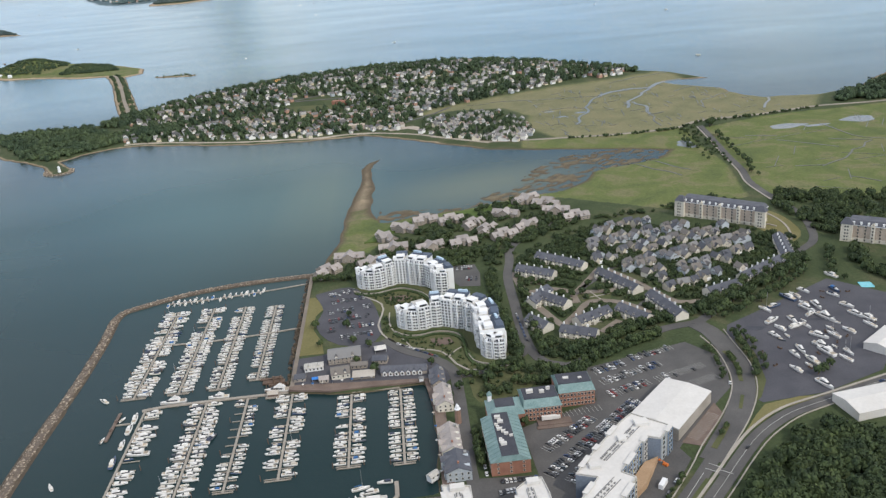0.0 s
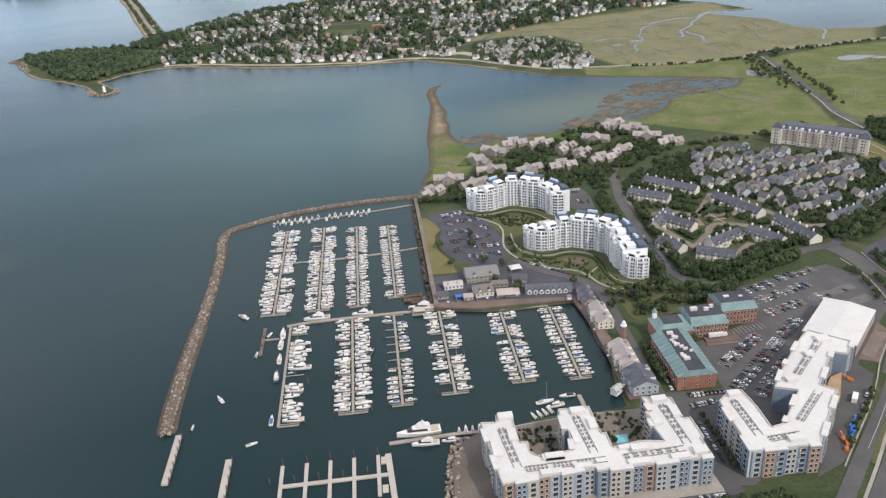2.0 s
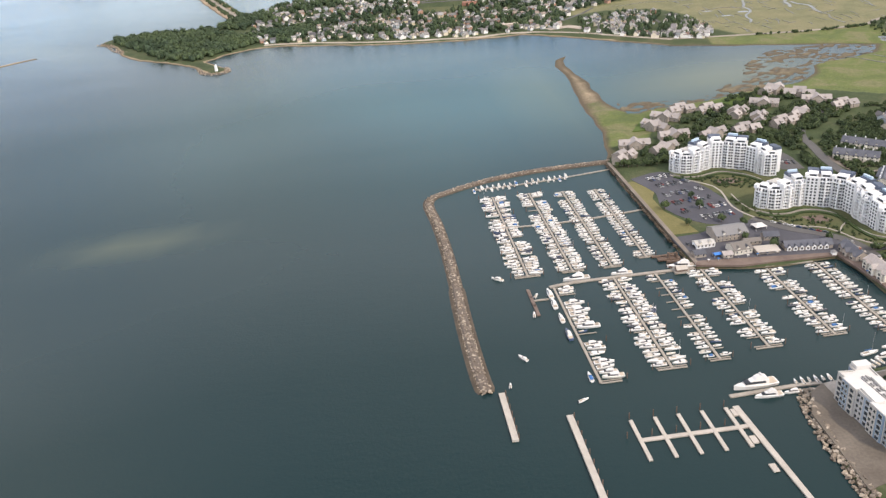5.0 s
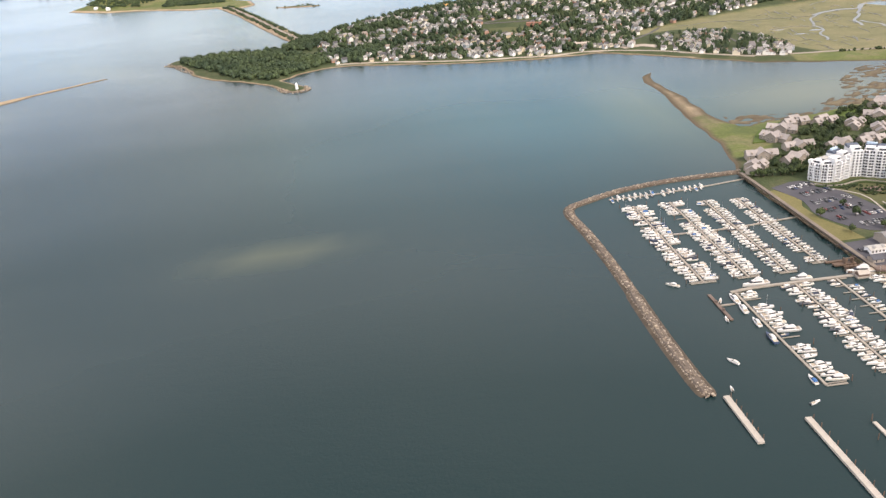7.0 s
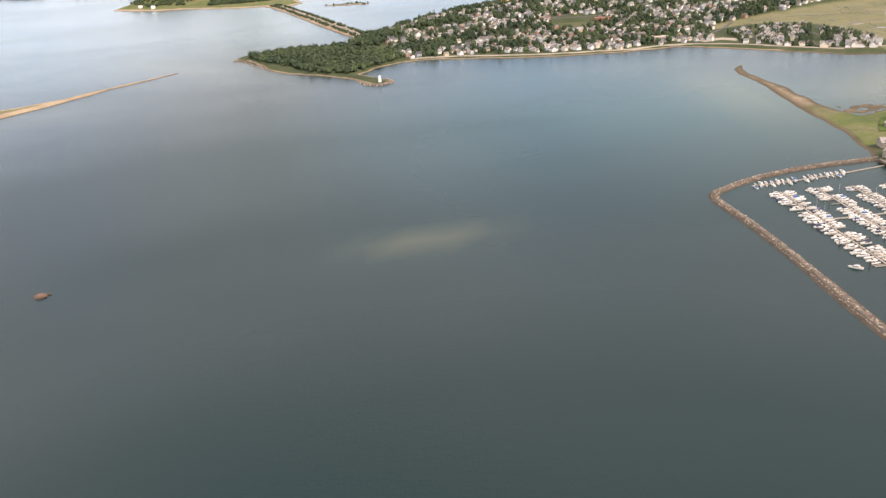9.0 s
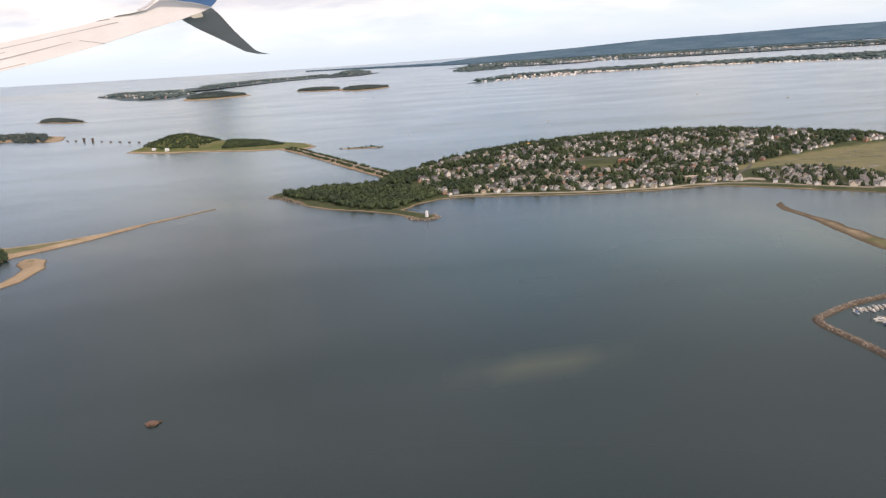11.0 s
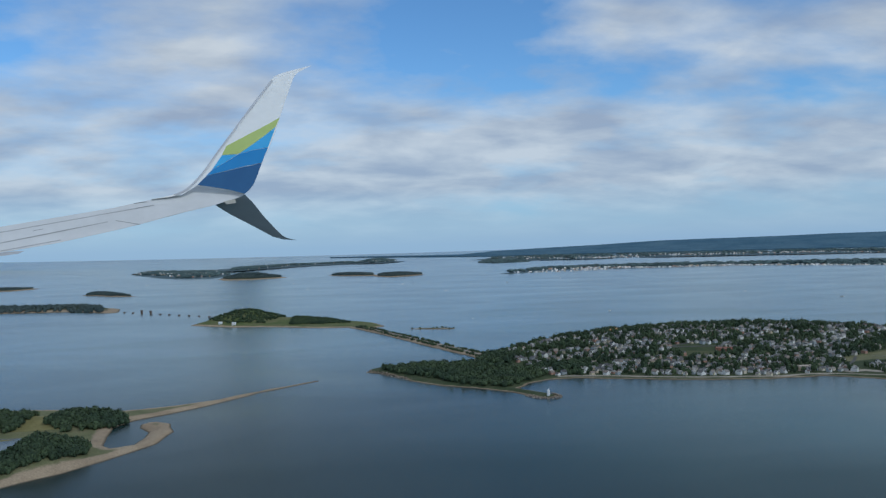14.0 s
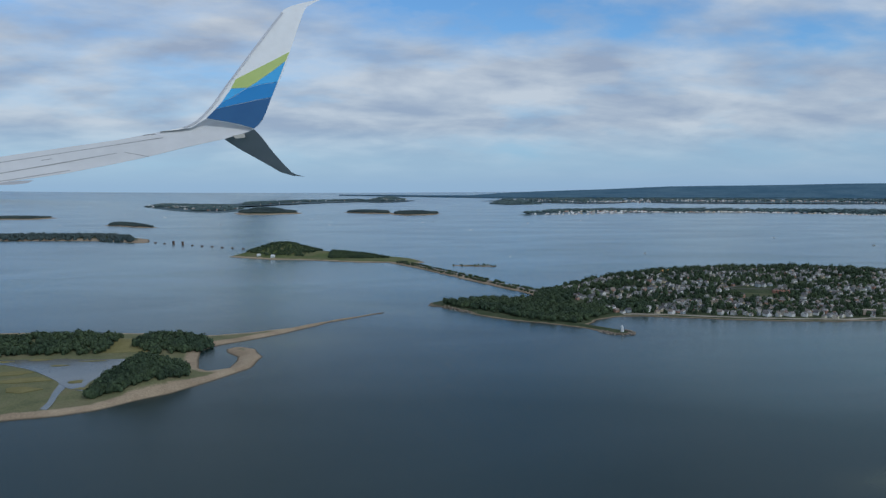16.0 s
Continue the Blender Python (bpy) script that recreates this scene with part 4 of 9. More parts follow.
# boats lying along the outer face of the first lower dock, at the tee, and under way
for kind, i, x, y, turn in (("cruiser", 2, -65.3, 163, 92), ("cruiser", 2, -65.4, 158.6, 88), ("cruiser", 1, -65.3, 152.5, 90), ("cruiser", 2, -65.4, 146, 91), ("express", 1, -65.2, 131, 90), ("cruiser", 0, -75.3, 172.5, 140), ("express", 2, -46, 151, 60),
                           ("express", 0, -76, 139.8, 120), ("runabout", 1, -68.2, 124.5, 20), ("runabout", 0, -80, 131.5, 80), ("runabout", 1, -68.3, 163, 60), ("runabout", 1, -70.4, 155.2, 80), ("cruiser", 0, -32.5, 119.2, 180), ("sail", 1, -13.5, 127.3, 10), ("cruiser", 1, -12, 125.8, 190), ("express", 1, -9, 128.5, 180)):
    place_boat(kind, i, pose(x, y, 0, 0, 0, turn))
for k in range(6):
    place_boat("runabout", k % 2, pose(-30.6 + k * 1.25, 121.9, 0, 0, 0, 85))
for k in range(4):
    place_boat("runabout", 1, pose(-16.5 + k * 1.1, 123.5 + k * 0.4, 0, 0, 0, 110))
solid("fuel_float", Build().box(-69.9, -69.2, 154.5, 166, 0.02, 0.3).box(-69.7, -69.4, 158.2, 158.8, 0.3, 0.8).box(-69.7, -69.4, 162, 162.5, 0.3, 0.7), PAVING, "reddish timber fuel float with small pumps", "dock")


def make_pier(x0, x1, y0, y1, posts, label):
    """A wave-break pier: a concrete deck with a row of piles beside it."""
    pier = thing("pier", pose(0, 0, 0), label, "pier", "outer piers")
    part("deck", Build().box(x0, x1, y0, y1, 0.05, 0.5), PIERDECK, pier)
    for k in range(posts):
        part("mooring_post", PILE, TIMBER, pier, at=pose(x1 + 0.12, y0 + 0.7 + k * (y1 - y0 - 1.2) / max(posts - 1, 1), 0))
    return pier


make_pier(-82.6, -81.5, 115.9, 129.2, 7, "pale concrete wave-break pier with a row of piles")
make_pier(-72.3, -71.2, 88, 120.5, 14, "long pale concrete wave-break pier with a row of piles")
empty_dock = thing("empty_dock", pose(0, 0, 0), "empty pale floating dock with six arms and no boats", "dock")
part("spine", Build().box(-62, -43.2, 111.6, 112.4, 0.05, 0.3), PIERDECK, empty_dock)
ARM = Build().box(-0.32, 0.32, 107, 117.3, 0.05, 0.31).mesh("arm", PIERDECK)
for x in (-62.1, -57.9, -53.8, -49.7, -45.5):
    part("arm", ARM, PIERDECK, empty_dock, at=pose(x, 0, 0))
    part("mooring_post", PILE, TIMBER, empty_dock, at=pose(x, 118, 0))
    part("mooring_post", PILE, TIMBER, empty_dock, at=pose(x - 1.9, 113.2, 0))
part("long_arm", Build().prism([(-44.3, 117.3), (-42.6, 90), (-41.8, 90), (-43.2, 117.3)], 0.05, 0.33), PIERDECK, empty_dock)
for y in (115.8, 108.6, 101.8):
    part("float", Build().box(-45, -44.0, y - 0.9, y + 0.9, 0.05, 0.28), PIERDECK, empty_dock)

# ---- roads, car parks, lawns ----
LAND = 0.9


def surface(name, plan, material, label, category, z=0.05, curve=0.0):
    line = [(p.x, p.y) for p in smooth_line(plan + [plan[0]], curve)][:-1] if curve else plan
    solid(name, Build().prism(line, LAND - 0.4, LAND + z), material, label, category, kind="structure")


def road(points, width, label, name="road", material=None, z=0.1, ground=None, step=2.5):
    b = Build()
    ribbon(b, smooth_line(points, step), width, ground or (lambda x, y: LAND), z)
    solid(name, b, material or ASPHALT, label, "road", kind="structure")


surface("lawn", [(-30, 183), (-23.5, 183), (-24.5, 190), (-27, 197), (-27, 206), (-24.5, 211), (-28, 219), (-29.8, 219)], DRYLAWN, "dry waterside lawn beside the marina wall", "lawn", 0.04)
surface("lawn", [(-10, 206), (-6, 196), (-8, 186), (0, 181), (6, 175), (13, 166), (19, 165), (23, 172), (22, 190), (12, 205), (0, 222), (-16, 223)], LAWN, "green landscaped lawn round the white apartment towers", "lawn", 0.03, 3)
surface("lawn", [(11, 163), (22, 164), (26, 158), (19, 152), (12, 152)], LAWN, "green lawn in front of the brick offices", "lawn", 0.03, 3)
surface("lawn", [(110, 262), (124, 250), (124, 230), (116, 222), (113, 236), (104, 252)], DRYLAWN, "yellowed lawn beside the residence block", "lawn", 0.03, 3)
surface("lawn", [(20, 284), (38, 290), (50, 293.5), (46, 287), (34, 281), (26, 276)], MEADOW, "bright green meadow behind the condominiums", "lawn", 0.03, 4)
surface("lawn", [(-14, 262), (-6, 274), (4, 281), (12, 283), (8, 279), (-2, 272), (-9, 262)], MEADOW, "bright green meadow beside the marsh", "lawn", 0.03, 4)
surface("lawn", [(45.4, 202), (55.4, 201), (53.6, 195.6), (46, 196.6)], LAWN, "small green square among the terraces", "lawn", 0.03)
surface("car_park", [(-28.1, 221), (-18, 224), (-12, 214), (-9.5, 202), (-9, 190), (-13, 185), (-20, 187), (-25, 194), (-26.5, 202), (-25, 209)], ASPHALT_DARK, "dark asphalt round car park beside the marina", "car park", 0.06, 3)
surface("car_park", [(-31, 181.5), (-24, 182), (-14, 186), (-8, 186), (4, 172), (8, 165), (2.6, 157), (2.6, 163.8), (-30.6, 167.5)], ASPHALT_DARK, "asphalt yard behind the waterfront restaurants", "car park", 0.05)
surface("car_park", [(38, 161), (64, 168), (70, 158), (66, 146), (60, 140), (47, 126), (34, 112), (14, 98.5), (9, 99), (9, 125), (20, 124), (19.5, 140), (30, 144), (37, 147)], ASPHALT, "large asphalt car park with painted bays", "car park", 0.05)
surface("car_park", [(77, 174), (88, 180), (113, 194), (124, 180), (112, 160), (100, 146), (84, 140), (70, 139), (67, 146), (71, 161)], ASPHALT_DARK, "wide dark asphalt boatyard", "boatyard", 0.05)
surface("terrace", [(-28, 96), (9, 97), (9, 121), (-10, 121.5), (-27, 119.5)], CONCRETE, "pale concrete paving round the apartment block", "paving", 0.03)
surface("waterfront_walk", [(1.8, 124), (4.2, 124), (4.6, 150), (3.4, 164.5), (-30.8, 168.6), (-30.8, 166.6), (-21, 164), (0.9, 163.7), (2.2, 150)], PAVING, "brick-paved waterfront promenade", "promenade", 0.1)
surface("seawall_walk", [(-30.7, 168), (-29.7, 168), (-29.6, 236), (-30.6, 236)], LANE, "worn brown walk along the marina wall", "promenade", 0.12)
surface("waste_ground", [(-34, 94), (-26.5, 96), (-27, 119.5), (-30, 118), (-33, 112)], EARTH, "bare stony ground along the seawall", "waste ground", 0.04)
surface("waste_ground", [(84, 100), (110, 120), (120, 150), (104, 145), (92, 132)], EARTH, "brown bare ground beside the woods", "waste ground", 0.05, 4)
surface("drive", [(-24, 92.6), (10, 94), (12, 98), (-6, 97.6), (-8, 98.8), (-20, 97.6)], ASPHALT, "asphalt drive before the seafront flats", "drive", 0.07)
for x in (-15, -11, -7):
    for k in range(5):
        solid("crossing_stripe", Build().box(x + k * 0.42, x + k * 0.42 + 0.22, 95.6, 96.5, LAND + 0.03, LAND + 0.085), LINE, "white painted crossing stripe on the drive", "road marking", kind="structure")
surface("garden_court", [(-21.4, 117), (7, 117.5), (7, 121.2), (-10, 121.2), (-20.5, 120)], LANE, "tan paved waterside garden behind the flats", "courtyard", 0.045)
surface("courtyard", [(-20.3, 105.4), (-13.9, 105.8), (-13.9, 116.9), (-21.7, 116.9)], LANE, "paved courtyard with planting beds", "courtyard", 0.06)
surface("pool_deck", [(-7.1, 105.4), (1.3, 105.4), (0.7, 113), (1.4, 117.4), (-8, 117.4)], LANE, "pale paved pool terrace", "courtyard", 0.06)
solid("swimming_pool", Build().prism([(-4.2, 112.1), (-2.1, 112.3), (-1.9, 114.3), (-4, 114.4)], 0.8, 1.02), POOL, "small blue swimming pool in the courtyard", "pool")
solid("swimming_pool", Build().prism([(118.5, 186.2), (121.8, 185.6), (122.4, 189), (119.2, 189.6)], 0.8, 1.0), POOL, "turquoise outdoor swimming pool with a dark surround", "pool")

road([(200, 175), (150, 158), (120, 149), (98, 141.8), (84, 137.6), (73.6, 134.2), (65, 128.8), (58.4, 122.4), (52, 115.4), (44, 106.9), (37.4, 99.3), (28, 89)], 2.9, "two-lane asphalt main road with a pale verge")
road([(104, 145.4), (84, 139.6), (72.6, 136.2), (63.8, 130.6), (57, 124), (50.6, 117.0), (42.6, 108.4), (36, 100.6), (27, 90.6)], 0.55, "pale concrete pavement beside the main road", "pavement", CONCRETE, 0.14)
road([(104, 142.2), (84, 135.8), (74.4, 132.4), (66.2, 127), (59.8, 120.8), (53.4, 113.8), (45.4, 105.4), (38.6, 97.8)], 0.22, "pale concrete kerb of the main road", "kerb", CONCRETE, 0.2)
road([(66, 270), (50, 260), (38, 249), (33, 240), (31.5, 231), (29, 218.5), (28, 201), (27.2, 184.7), (27.6, 172), (30, 165.5), (34, 163.2), (39, 164.9), (52.7, 171.5), (62.2, 175.9), (70, 177)], 2.7, "asphalt avenue between trees", z=0.11)
road([(69, 178), (71.6, 172.4), (72.2, 164), (71.3, 154), (68.6, 145), (62.8, 135.2), (55.6, 126), (52.4, 122)], 4.8, "wide asphalt avenue round the car park with planted medians", z=0.115)
road([(53, 122.8), (46.6, 115.4), (41.4, 109.9), (37.2, 105.4), (32.4, 100.2), (24, 91)], 2.6, "asphalt avenue beside the angled flats", z=0.118)
road([(50.6, 121.4), (53.8, 117.2)], 2.0, "short asphalt link between avenue and main road", z=0.128)
road([(69.8, 176.1), (95.6, 198.5), (115, 214), (124, 222), (130, 238), (131.6, 250), (131, 262.3), (131.6, 283.5), (135.6, 300), (138.8, 321.1), (143.4, 347.3), (148.5, 377.5)], 2.5, "asphalt road through the marsh", z=0.13)
road([(129.4, 262), (129.9, 283), (133.8, 300), (137, 321), (141.6, 347), (146.6, 377)], 0.55, "pale concrete walk beside the marsh road", "pavement", CONCRETE, 0.17)
road([(-8, 187), (-3.2, 179.5), (3.6, 174), (7.5, 168), (8.2, 160), (7.8, 140), (7.6, 125), (9.2, 112), (10.5, 98)], 2.6, "narrow asphalt street behind the promenade", z=0.12)
road([(8, 164), (16, 165.2), (24, 170), (27, 174)], 2.2, "asphalt link road between lawns", z=0.125)
road([(-16.6, 221), (-15.6, 218.3), (-8.6, 209.4), (-8.6, 202), (-9.6, 195.4), (-7.4, 187.6), (-1.3, 180.8), (6, 176.9), (8.9, 170), (11.6, 166.3), (17.1, 166.4), (21, 166.4)], 0.5, "pale curved footpath round the tower lawns", "footpath", CONCRETE, 0.12)
road([(-6.4, 203), (-6.6, 196), (-5.2, 190), (-3.4, 186.4), (-1.6, 181.6)], 0.35, "pale garden path on the lawn", "footpath", CONCRETE, 0.125)
road([(7.4, 174), (9.6, 177), (12.4, 179.4)], 0.35, "pale garden path on the lawn", "footpath", CONCRETE, 0.125)
for line in ([(-5.4, 190.6), (-2.6, 187.6), (1.2, 186.8), (5, 187.8), (8.6, 187), (11.2, 184.4), (12.2, 180.4), (12.2, 175), (13.4, 170), (16.6, 167.6)], [(-16, 219.8), (-13.8, 217.6), (-10, 216.8), (-6, 218), (-2.6, 218.6), (0.8, 216.4), (3.4, 213.4), (5.2, 209.6)]):
    b = Build()
    ribbon(b, smooth_line(line, 0.8), 0.22, lambda x, y: LAND, 0.5)
    solid("garden_wall", b, CONCRETE, "low pale curved garden wall before the tower", "garden wall", kind="structure")
    b = Build()
    ribbon(b, smooth_line([(x - 0.2, y - 1.1) for x, y in line], 0.8), 0.8, lambda x, y: LAND, 0.42)
    ribbon(b, smooth_line([(x - 0.1, y + 1.1) for x, y in line[1:-1]], 0.8), 0.5, lambda x, y: LAND, 0.5)
    solid("hedge", b, HEDGE, "clipped dark green hedge along the garden wall", "hedge")
surface("terrace", [(3.4, 184.6), (8.6, 184.2), (9.6, 180.6), (4.8, 180.2)], PAVING, "small paved garden terrace with beds", "terrace", 0.07)
surface("terrace", [(-6.8, 213.6), (-1.6, 213.8), (0.4, 210.4), (-5.6, 209.8)], PAVING, "small paved garden terrace with beds", "terrace", 0.07)
LANES = [[(31.5, 222), (31.4, 214), (32.6, 202), (35.4, 190.8), (38, 183.6), (43, 179.6)], [(38, 183.7), (43, 189.6), (48, 196), (54, 194.6), (58.5, 190), (63, 181)], [(56.1, 217.5), (49.1, 207.1), (44.6, 200.8), (44.4, 196)], [(45, 203), (56, 201.6), (61, 206)], [(32.6, 206), (40, 207), (45, 203)], [(58, 216), (62, 209), (66, 199), (70, 190), (76, 189)], [(46.4, 177.6), (52.4, 183)]]
for k, points in enumerate(LANES):
    road(points, 2.1, "light brown paved lane among the terraces", z=0.09 + 0.005 * k, material=LANE)
surface("court", [(33.4, 213.6), (37.5, 210.5), (39.6, 213), (35.2, 216.6)], LANE, "light brown paved court before the terraces", "court", 0.08)
surface("court", [(58.2, 207), (62.6, 198.6), (65, 199.6), (60.6, 209)], LANE, "light brown paved court before the terraces", "court", 0.085)
road([(46.6, 198.2), (54.4, 199.6)], 0.3, "pale path across the green square", "footpath", CONCRETE, 0.12)
road([(49.6, 202.4), (51.4, 195.6)], 0.3, "pale path across the green square", "footpath", CONCRETE, 0.125)
road([(46, 203), (58, 215), (70, 226), (82, 236), (92, 242)], 1.5, "asphalt residential lane", z=0.1)
road([(60, 190), (74, 206), (88, 216), (100, 226)], 1.5, "asphalt residential lane", z=0.1)
road([(116, 262), (121, 252), (122.6, 240), (120, 228), (116, 221)], 0.6, "pale kerbed walk along the curved road", "pavement", CONCRETE, 0.15)
shore_road = [(20, 412), (44.3, 390.5), (60, 385.5), (81.7, 381.4), (108.2, 377.5), (136.8, 378.5), (151.9, 388.1), (183.6, 389.4), (215.4, 394.6), (248, 392), (300, 398), (400, 420)]
road(shore_road, 2.6, "pale causeway road across the marsh", material=mat("pale_road", (0.22, 0.19, 0.155), (0.3, 0.265, 0.22), 0.1, 2.0, 0.95, world_space=True), z=0.2, ground=lambda x, y: 0.75)

road([(70.9, 161.5), (71.1, 155.6), (69.2, 147.8)], 0.9, "narrow planted median", "median", LAWN, 0.18)
road([(67.1, 142.4), (64.6, 137.6)], 0.7, "narrow planted median", "median", LAWN, 0.18)
road([(59.9, 132.8), (57, 129), (54.2, 125.6)], 1.1, "narrow planted median", "median", LAWN, 0.18)
road([(49.6, 116.9), (42, 108.6), (34.6, 100)], 0.75, "long planted strip between two roads", "median", LAWN, 0.16)
road([(68.6, 170), (69.5, 161.9), (68.3, 152), (65.7, 144.6), (60.2, 136.3), (52.4, 127), (49.3, 122.6), (43, 114.6), (35.4, 106.2), (30, 100.2)], 0.25, "pale concrete kerb of the avenue", "kerb", CONCRETE, 0.2)
road([(75.2, 172), (74.8, 165.4), (74.3, 154.9), (71.4, 144.7), (65.7, 135), (58.4, 126), (55.6, 122.8)], 0.25, "pale concrete kerb of the avenue", "kerb", CONCRETE, 0.2)
road([(104, 143.9), (84, 137.6), (73.6, 134.2), (65, 128.8), (58.4, 122.4), (52, 115.4), (44, 106.9), (37.4, 99.3)], 0.06, "painted centre line on asphalt", "road_marking", LINE, 0.13)
road([(49.6, 118.8), (43, 111.2), (36, 103.6)], 0.08, "painted centre line on asphalt", "road_marking", LINE, 0.15)
for x, y in ((52.4, 120.4), (51.2, 119.2), (53.6, 118.2)):
    road([(x - 0.9, y + 0.8), (x + 0.9, y - 0.8)], 0.12, "white painted crossing on asphalt", "road_marking", LINE, 0.15)
surface("verge", [(46.8, 118.4), (41.4, 112.8), (31.5, 101.4), (30.9, 101.9), (41, 113.5), (46, 119)], LAWN, "green verge beside the flats", "verge", 0.1)
surface("site_yard", [(24.6, 98.6), (30.4, 101.2), (40.8, 113.6), (46, 119.4), (49, 123.4), (48, 127), (45.6, 125.4), (43.4, 123.2), (39.8, 121.8), (35.6, 112.9), (28.9, 105.8)], ASPHALT, "asphalt service yard beside the angled flats", "yard", 0.06)
surface("verge", [(78.4, 172), (77.2, 158), (74.4, 147), (70.6, 141), (67.2, 138.2), (71.4, 146), (74.6, 155), (75.4, 166)], LAWN, "tree-lined green verge beside the boatyard", "verge", 0.09)
surface("rough_verge", [(66.4, 134.6), (59.4, 126.4), (56.8, 123.6), (63, 129.8), (72, 135.8), (83, 139), (78, 139.6), (70, 138.2)], DRYLAWN, "yellowed verge between two roads", "verge", 0.08)
surface("car_park", [(13.6, 232), (20.6, 231.6), (21.4, 224), (20.4, 214.6), (14.4, 215.6), (12.4, 222)], ASPHALT, "small asphalt car park behind the white towers", "car park", 0.06)
surface("site_yard", [(49, 128.6), (52.6, 126.8), (60.6, 136.6), (60.4, 141)], PAVING, "brown paved strip with bays beside the hall", "yard", 0.065)
for line in ([(97, 262), (100, 258.4), (103, 258), (104, 254.6)], [(112, 240), (114.6, 237.6), (117, 238.6), (119, 236)]):
    b = Build()
    ribbon(b, smooth_line(line, 0.8), 0.5, lambda x, y: LAND, 0.3)
    solid("garden_wall", b, CONCRETE, "pale zig-zag garden wall beside the residence", "garden wall", kind="structure")
# painted bays
BAY = Build().box(-0.03, 0.03, -0.75, 0.75, 0, 0.012)


def bays(rows, label):
    b = Build()
    for (x0, y0), (x1, y1), n in rows:
        dx, dy = x1 - x0, y1 - y0
        q = math.hypot(dx, dy)
        nx, ny = -dy / q, dx / q
        for k in range(n + 1):
            x, y = x0 + dx * k / n, y0 + dy * k / n
            ex, ey = dx / q * 0.03, dy / q * 0.03
            b.prism([(x - nx * 1.25 - ex, y - ny * 1.25 - ey), (x - nx * 1.25 + ex, y - ny * 1.25 + ey), (x + nx * 1.25 + ex, y + ny * 1.25 + ey), (x + nx * 1.25 - ex, y + ny * 1.25 - ey)], LAND + 0.03, LAND + 0.075)
    solid("parking_bay_lines", b, LINE, label, "road marking", kind="structure")


LOT_ROWS = [((22.8, 131.4), (34.6, 140.8), 22), ((21.8, 123.4), (45, 145.2), 44), ((25.2, 121), (36.4, 131.6), 22), ((40, 154), (55, 159.4), 22), ((40.2, 148.6), (50, 152), 15), ((39.4, 158.8), (47, 161.2), 12), ((49, 163), (60, 166.2), 16), ((52, 152.6), (64, 156.6), 18), ((56, 148), (65, 151.4), 14), ((51.6, 129.6), (58.6, 136.9), 16), ((29, 143), (37, 144.2), 9)]
bays(LOT_ROWS, "white painted parking bay lines on asphalt")

# ---- cars ----


def make_car():
    car = thing("car", pose(0, 0, 0), "parked saloon car with dark windows", "car", "parked cars")
    body = [(-0.66, 0.06), (-0.68, 0.2), (-0.55, 0.25), (0.2, 0.25), (0.62, 0.21), (0.68, 0.14), (0.66, 0.06)]
    part("body", Build().loft([[(x, s * w, z) for x, z in body] for s, w in ((-1, 0.27), (-1, 0.2), (1, 0.2), (1, 0.27))][0:1] + [[(x, 0.27, z) for x, z in body]]).box(-0.34, 0.05, -0.19, 0.19, 0.39, 0.42), PAINT, car)
    roof = Build().loft([[(-0.5, -0.24, 0.25), (0.28, -0.24, 0.25), (0.28, 0.24, 0.25), (-0.5, 0.24, 0.25)], [(-0.36, -0.2, 0.4), (0.06, -0.2, 0.4), (0.06, 0.2, 0.4), (-0.36, 0.2, 0.4)]])
    part("window_glass", roof, TINT, car, "dark car windows")
    return car


car_model, car_used = make_car(), [False]
rng_car = random.Random(5)


def place_car(x, y, turn, z=LAND + 0.075):
    m = pose(x, y, z, 0, 0, turn)
    if not car_used[0]:
        car_used[0] = True
        car_model.matrix_basis = m
        return
    copy_thing(car_model, m)


def car_row(a, b, n, fill, turn=None):
    dx, dy = b[0] - a[0], b[1] - a[1]
    along = math.degrees(math.atan2(dy, dx))
    nx, ny = -math.sin(radians(along)), math.cos(radians(along))
    for k in range(n):
        for side in (-1, 1):
            if rng_car.random() < fill:
                t = (k + 0.5) / n
                place_car(a[0] + dx * t + nx * 0.72 * side, a[1] + dy * t + ny * 0.72 * side, along + 90 * (1 if turn is None else 1) + (180 if rng_car.random() < 0.5 else 0))


car_row((22.8, 131.4), (34.6, 140.8), 22, 0.72)
car_row((21.8, 123.4), (45, 145.2), 44, 0.74)
car_row((25.2, 121), (36.4, 131.6), 22, 0.62)
car_row((40, 154), (55, 159.4), 22, 0.5)
car_row((40.2, 148.6), (50, 152), 15, 0.5)
car_row((39.4, 158.8), (47, 161.2), 12, 0.55)
car_row((49, 163), (60, 166.2), 16, 0.4)
car_row((52, 152.6), (64, 156.6), 18, 0.06)
car_row((14.6, 229.6), (20.4, 229), 8, 0.6)
car_row((14.4, 221), (20.2, 220), 8, 0.4)
for k in range(8):
    place_car(12.2 + k * 0.66, 120 + k * 0.1, 92)
for k in range(7):
    place_car(11.5, 105 + k * 1.6, 90)
for x, y, turn in ((41.4, 114.2, 50), (39.6, 111.6, 50), (35.6, 107.4, 52), (44, 117.4, 48), (33.6, 104.6, 50)):
    place_car(x, y, turn, LAND + 0.12)
for a, b, n in (((-24.5, 218.5), (-16, 221), 11), ((-23, 213.5), (-13.5, 215.5), 12), ((-23.5, 207), (-11.5, 209), 15), ((-24, 201), (-11, 203), 16), ((-23.5, 195.5), (-10.8, 197.5), 15), ((-20.5, 190.5), (-11, 191.5), 11)):
    car_row(a, b, n, 0.62)
car_row((-29, 176), (-24, 176.4), 6, 0.5)
for k in range(6):
    place_car(10.4, 126 + k * 2.3, 90)
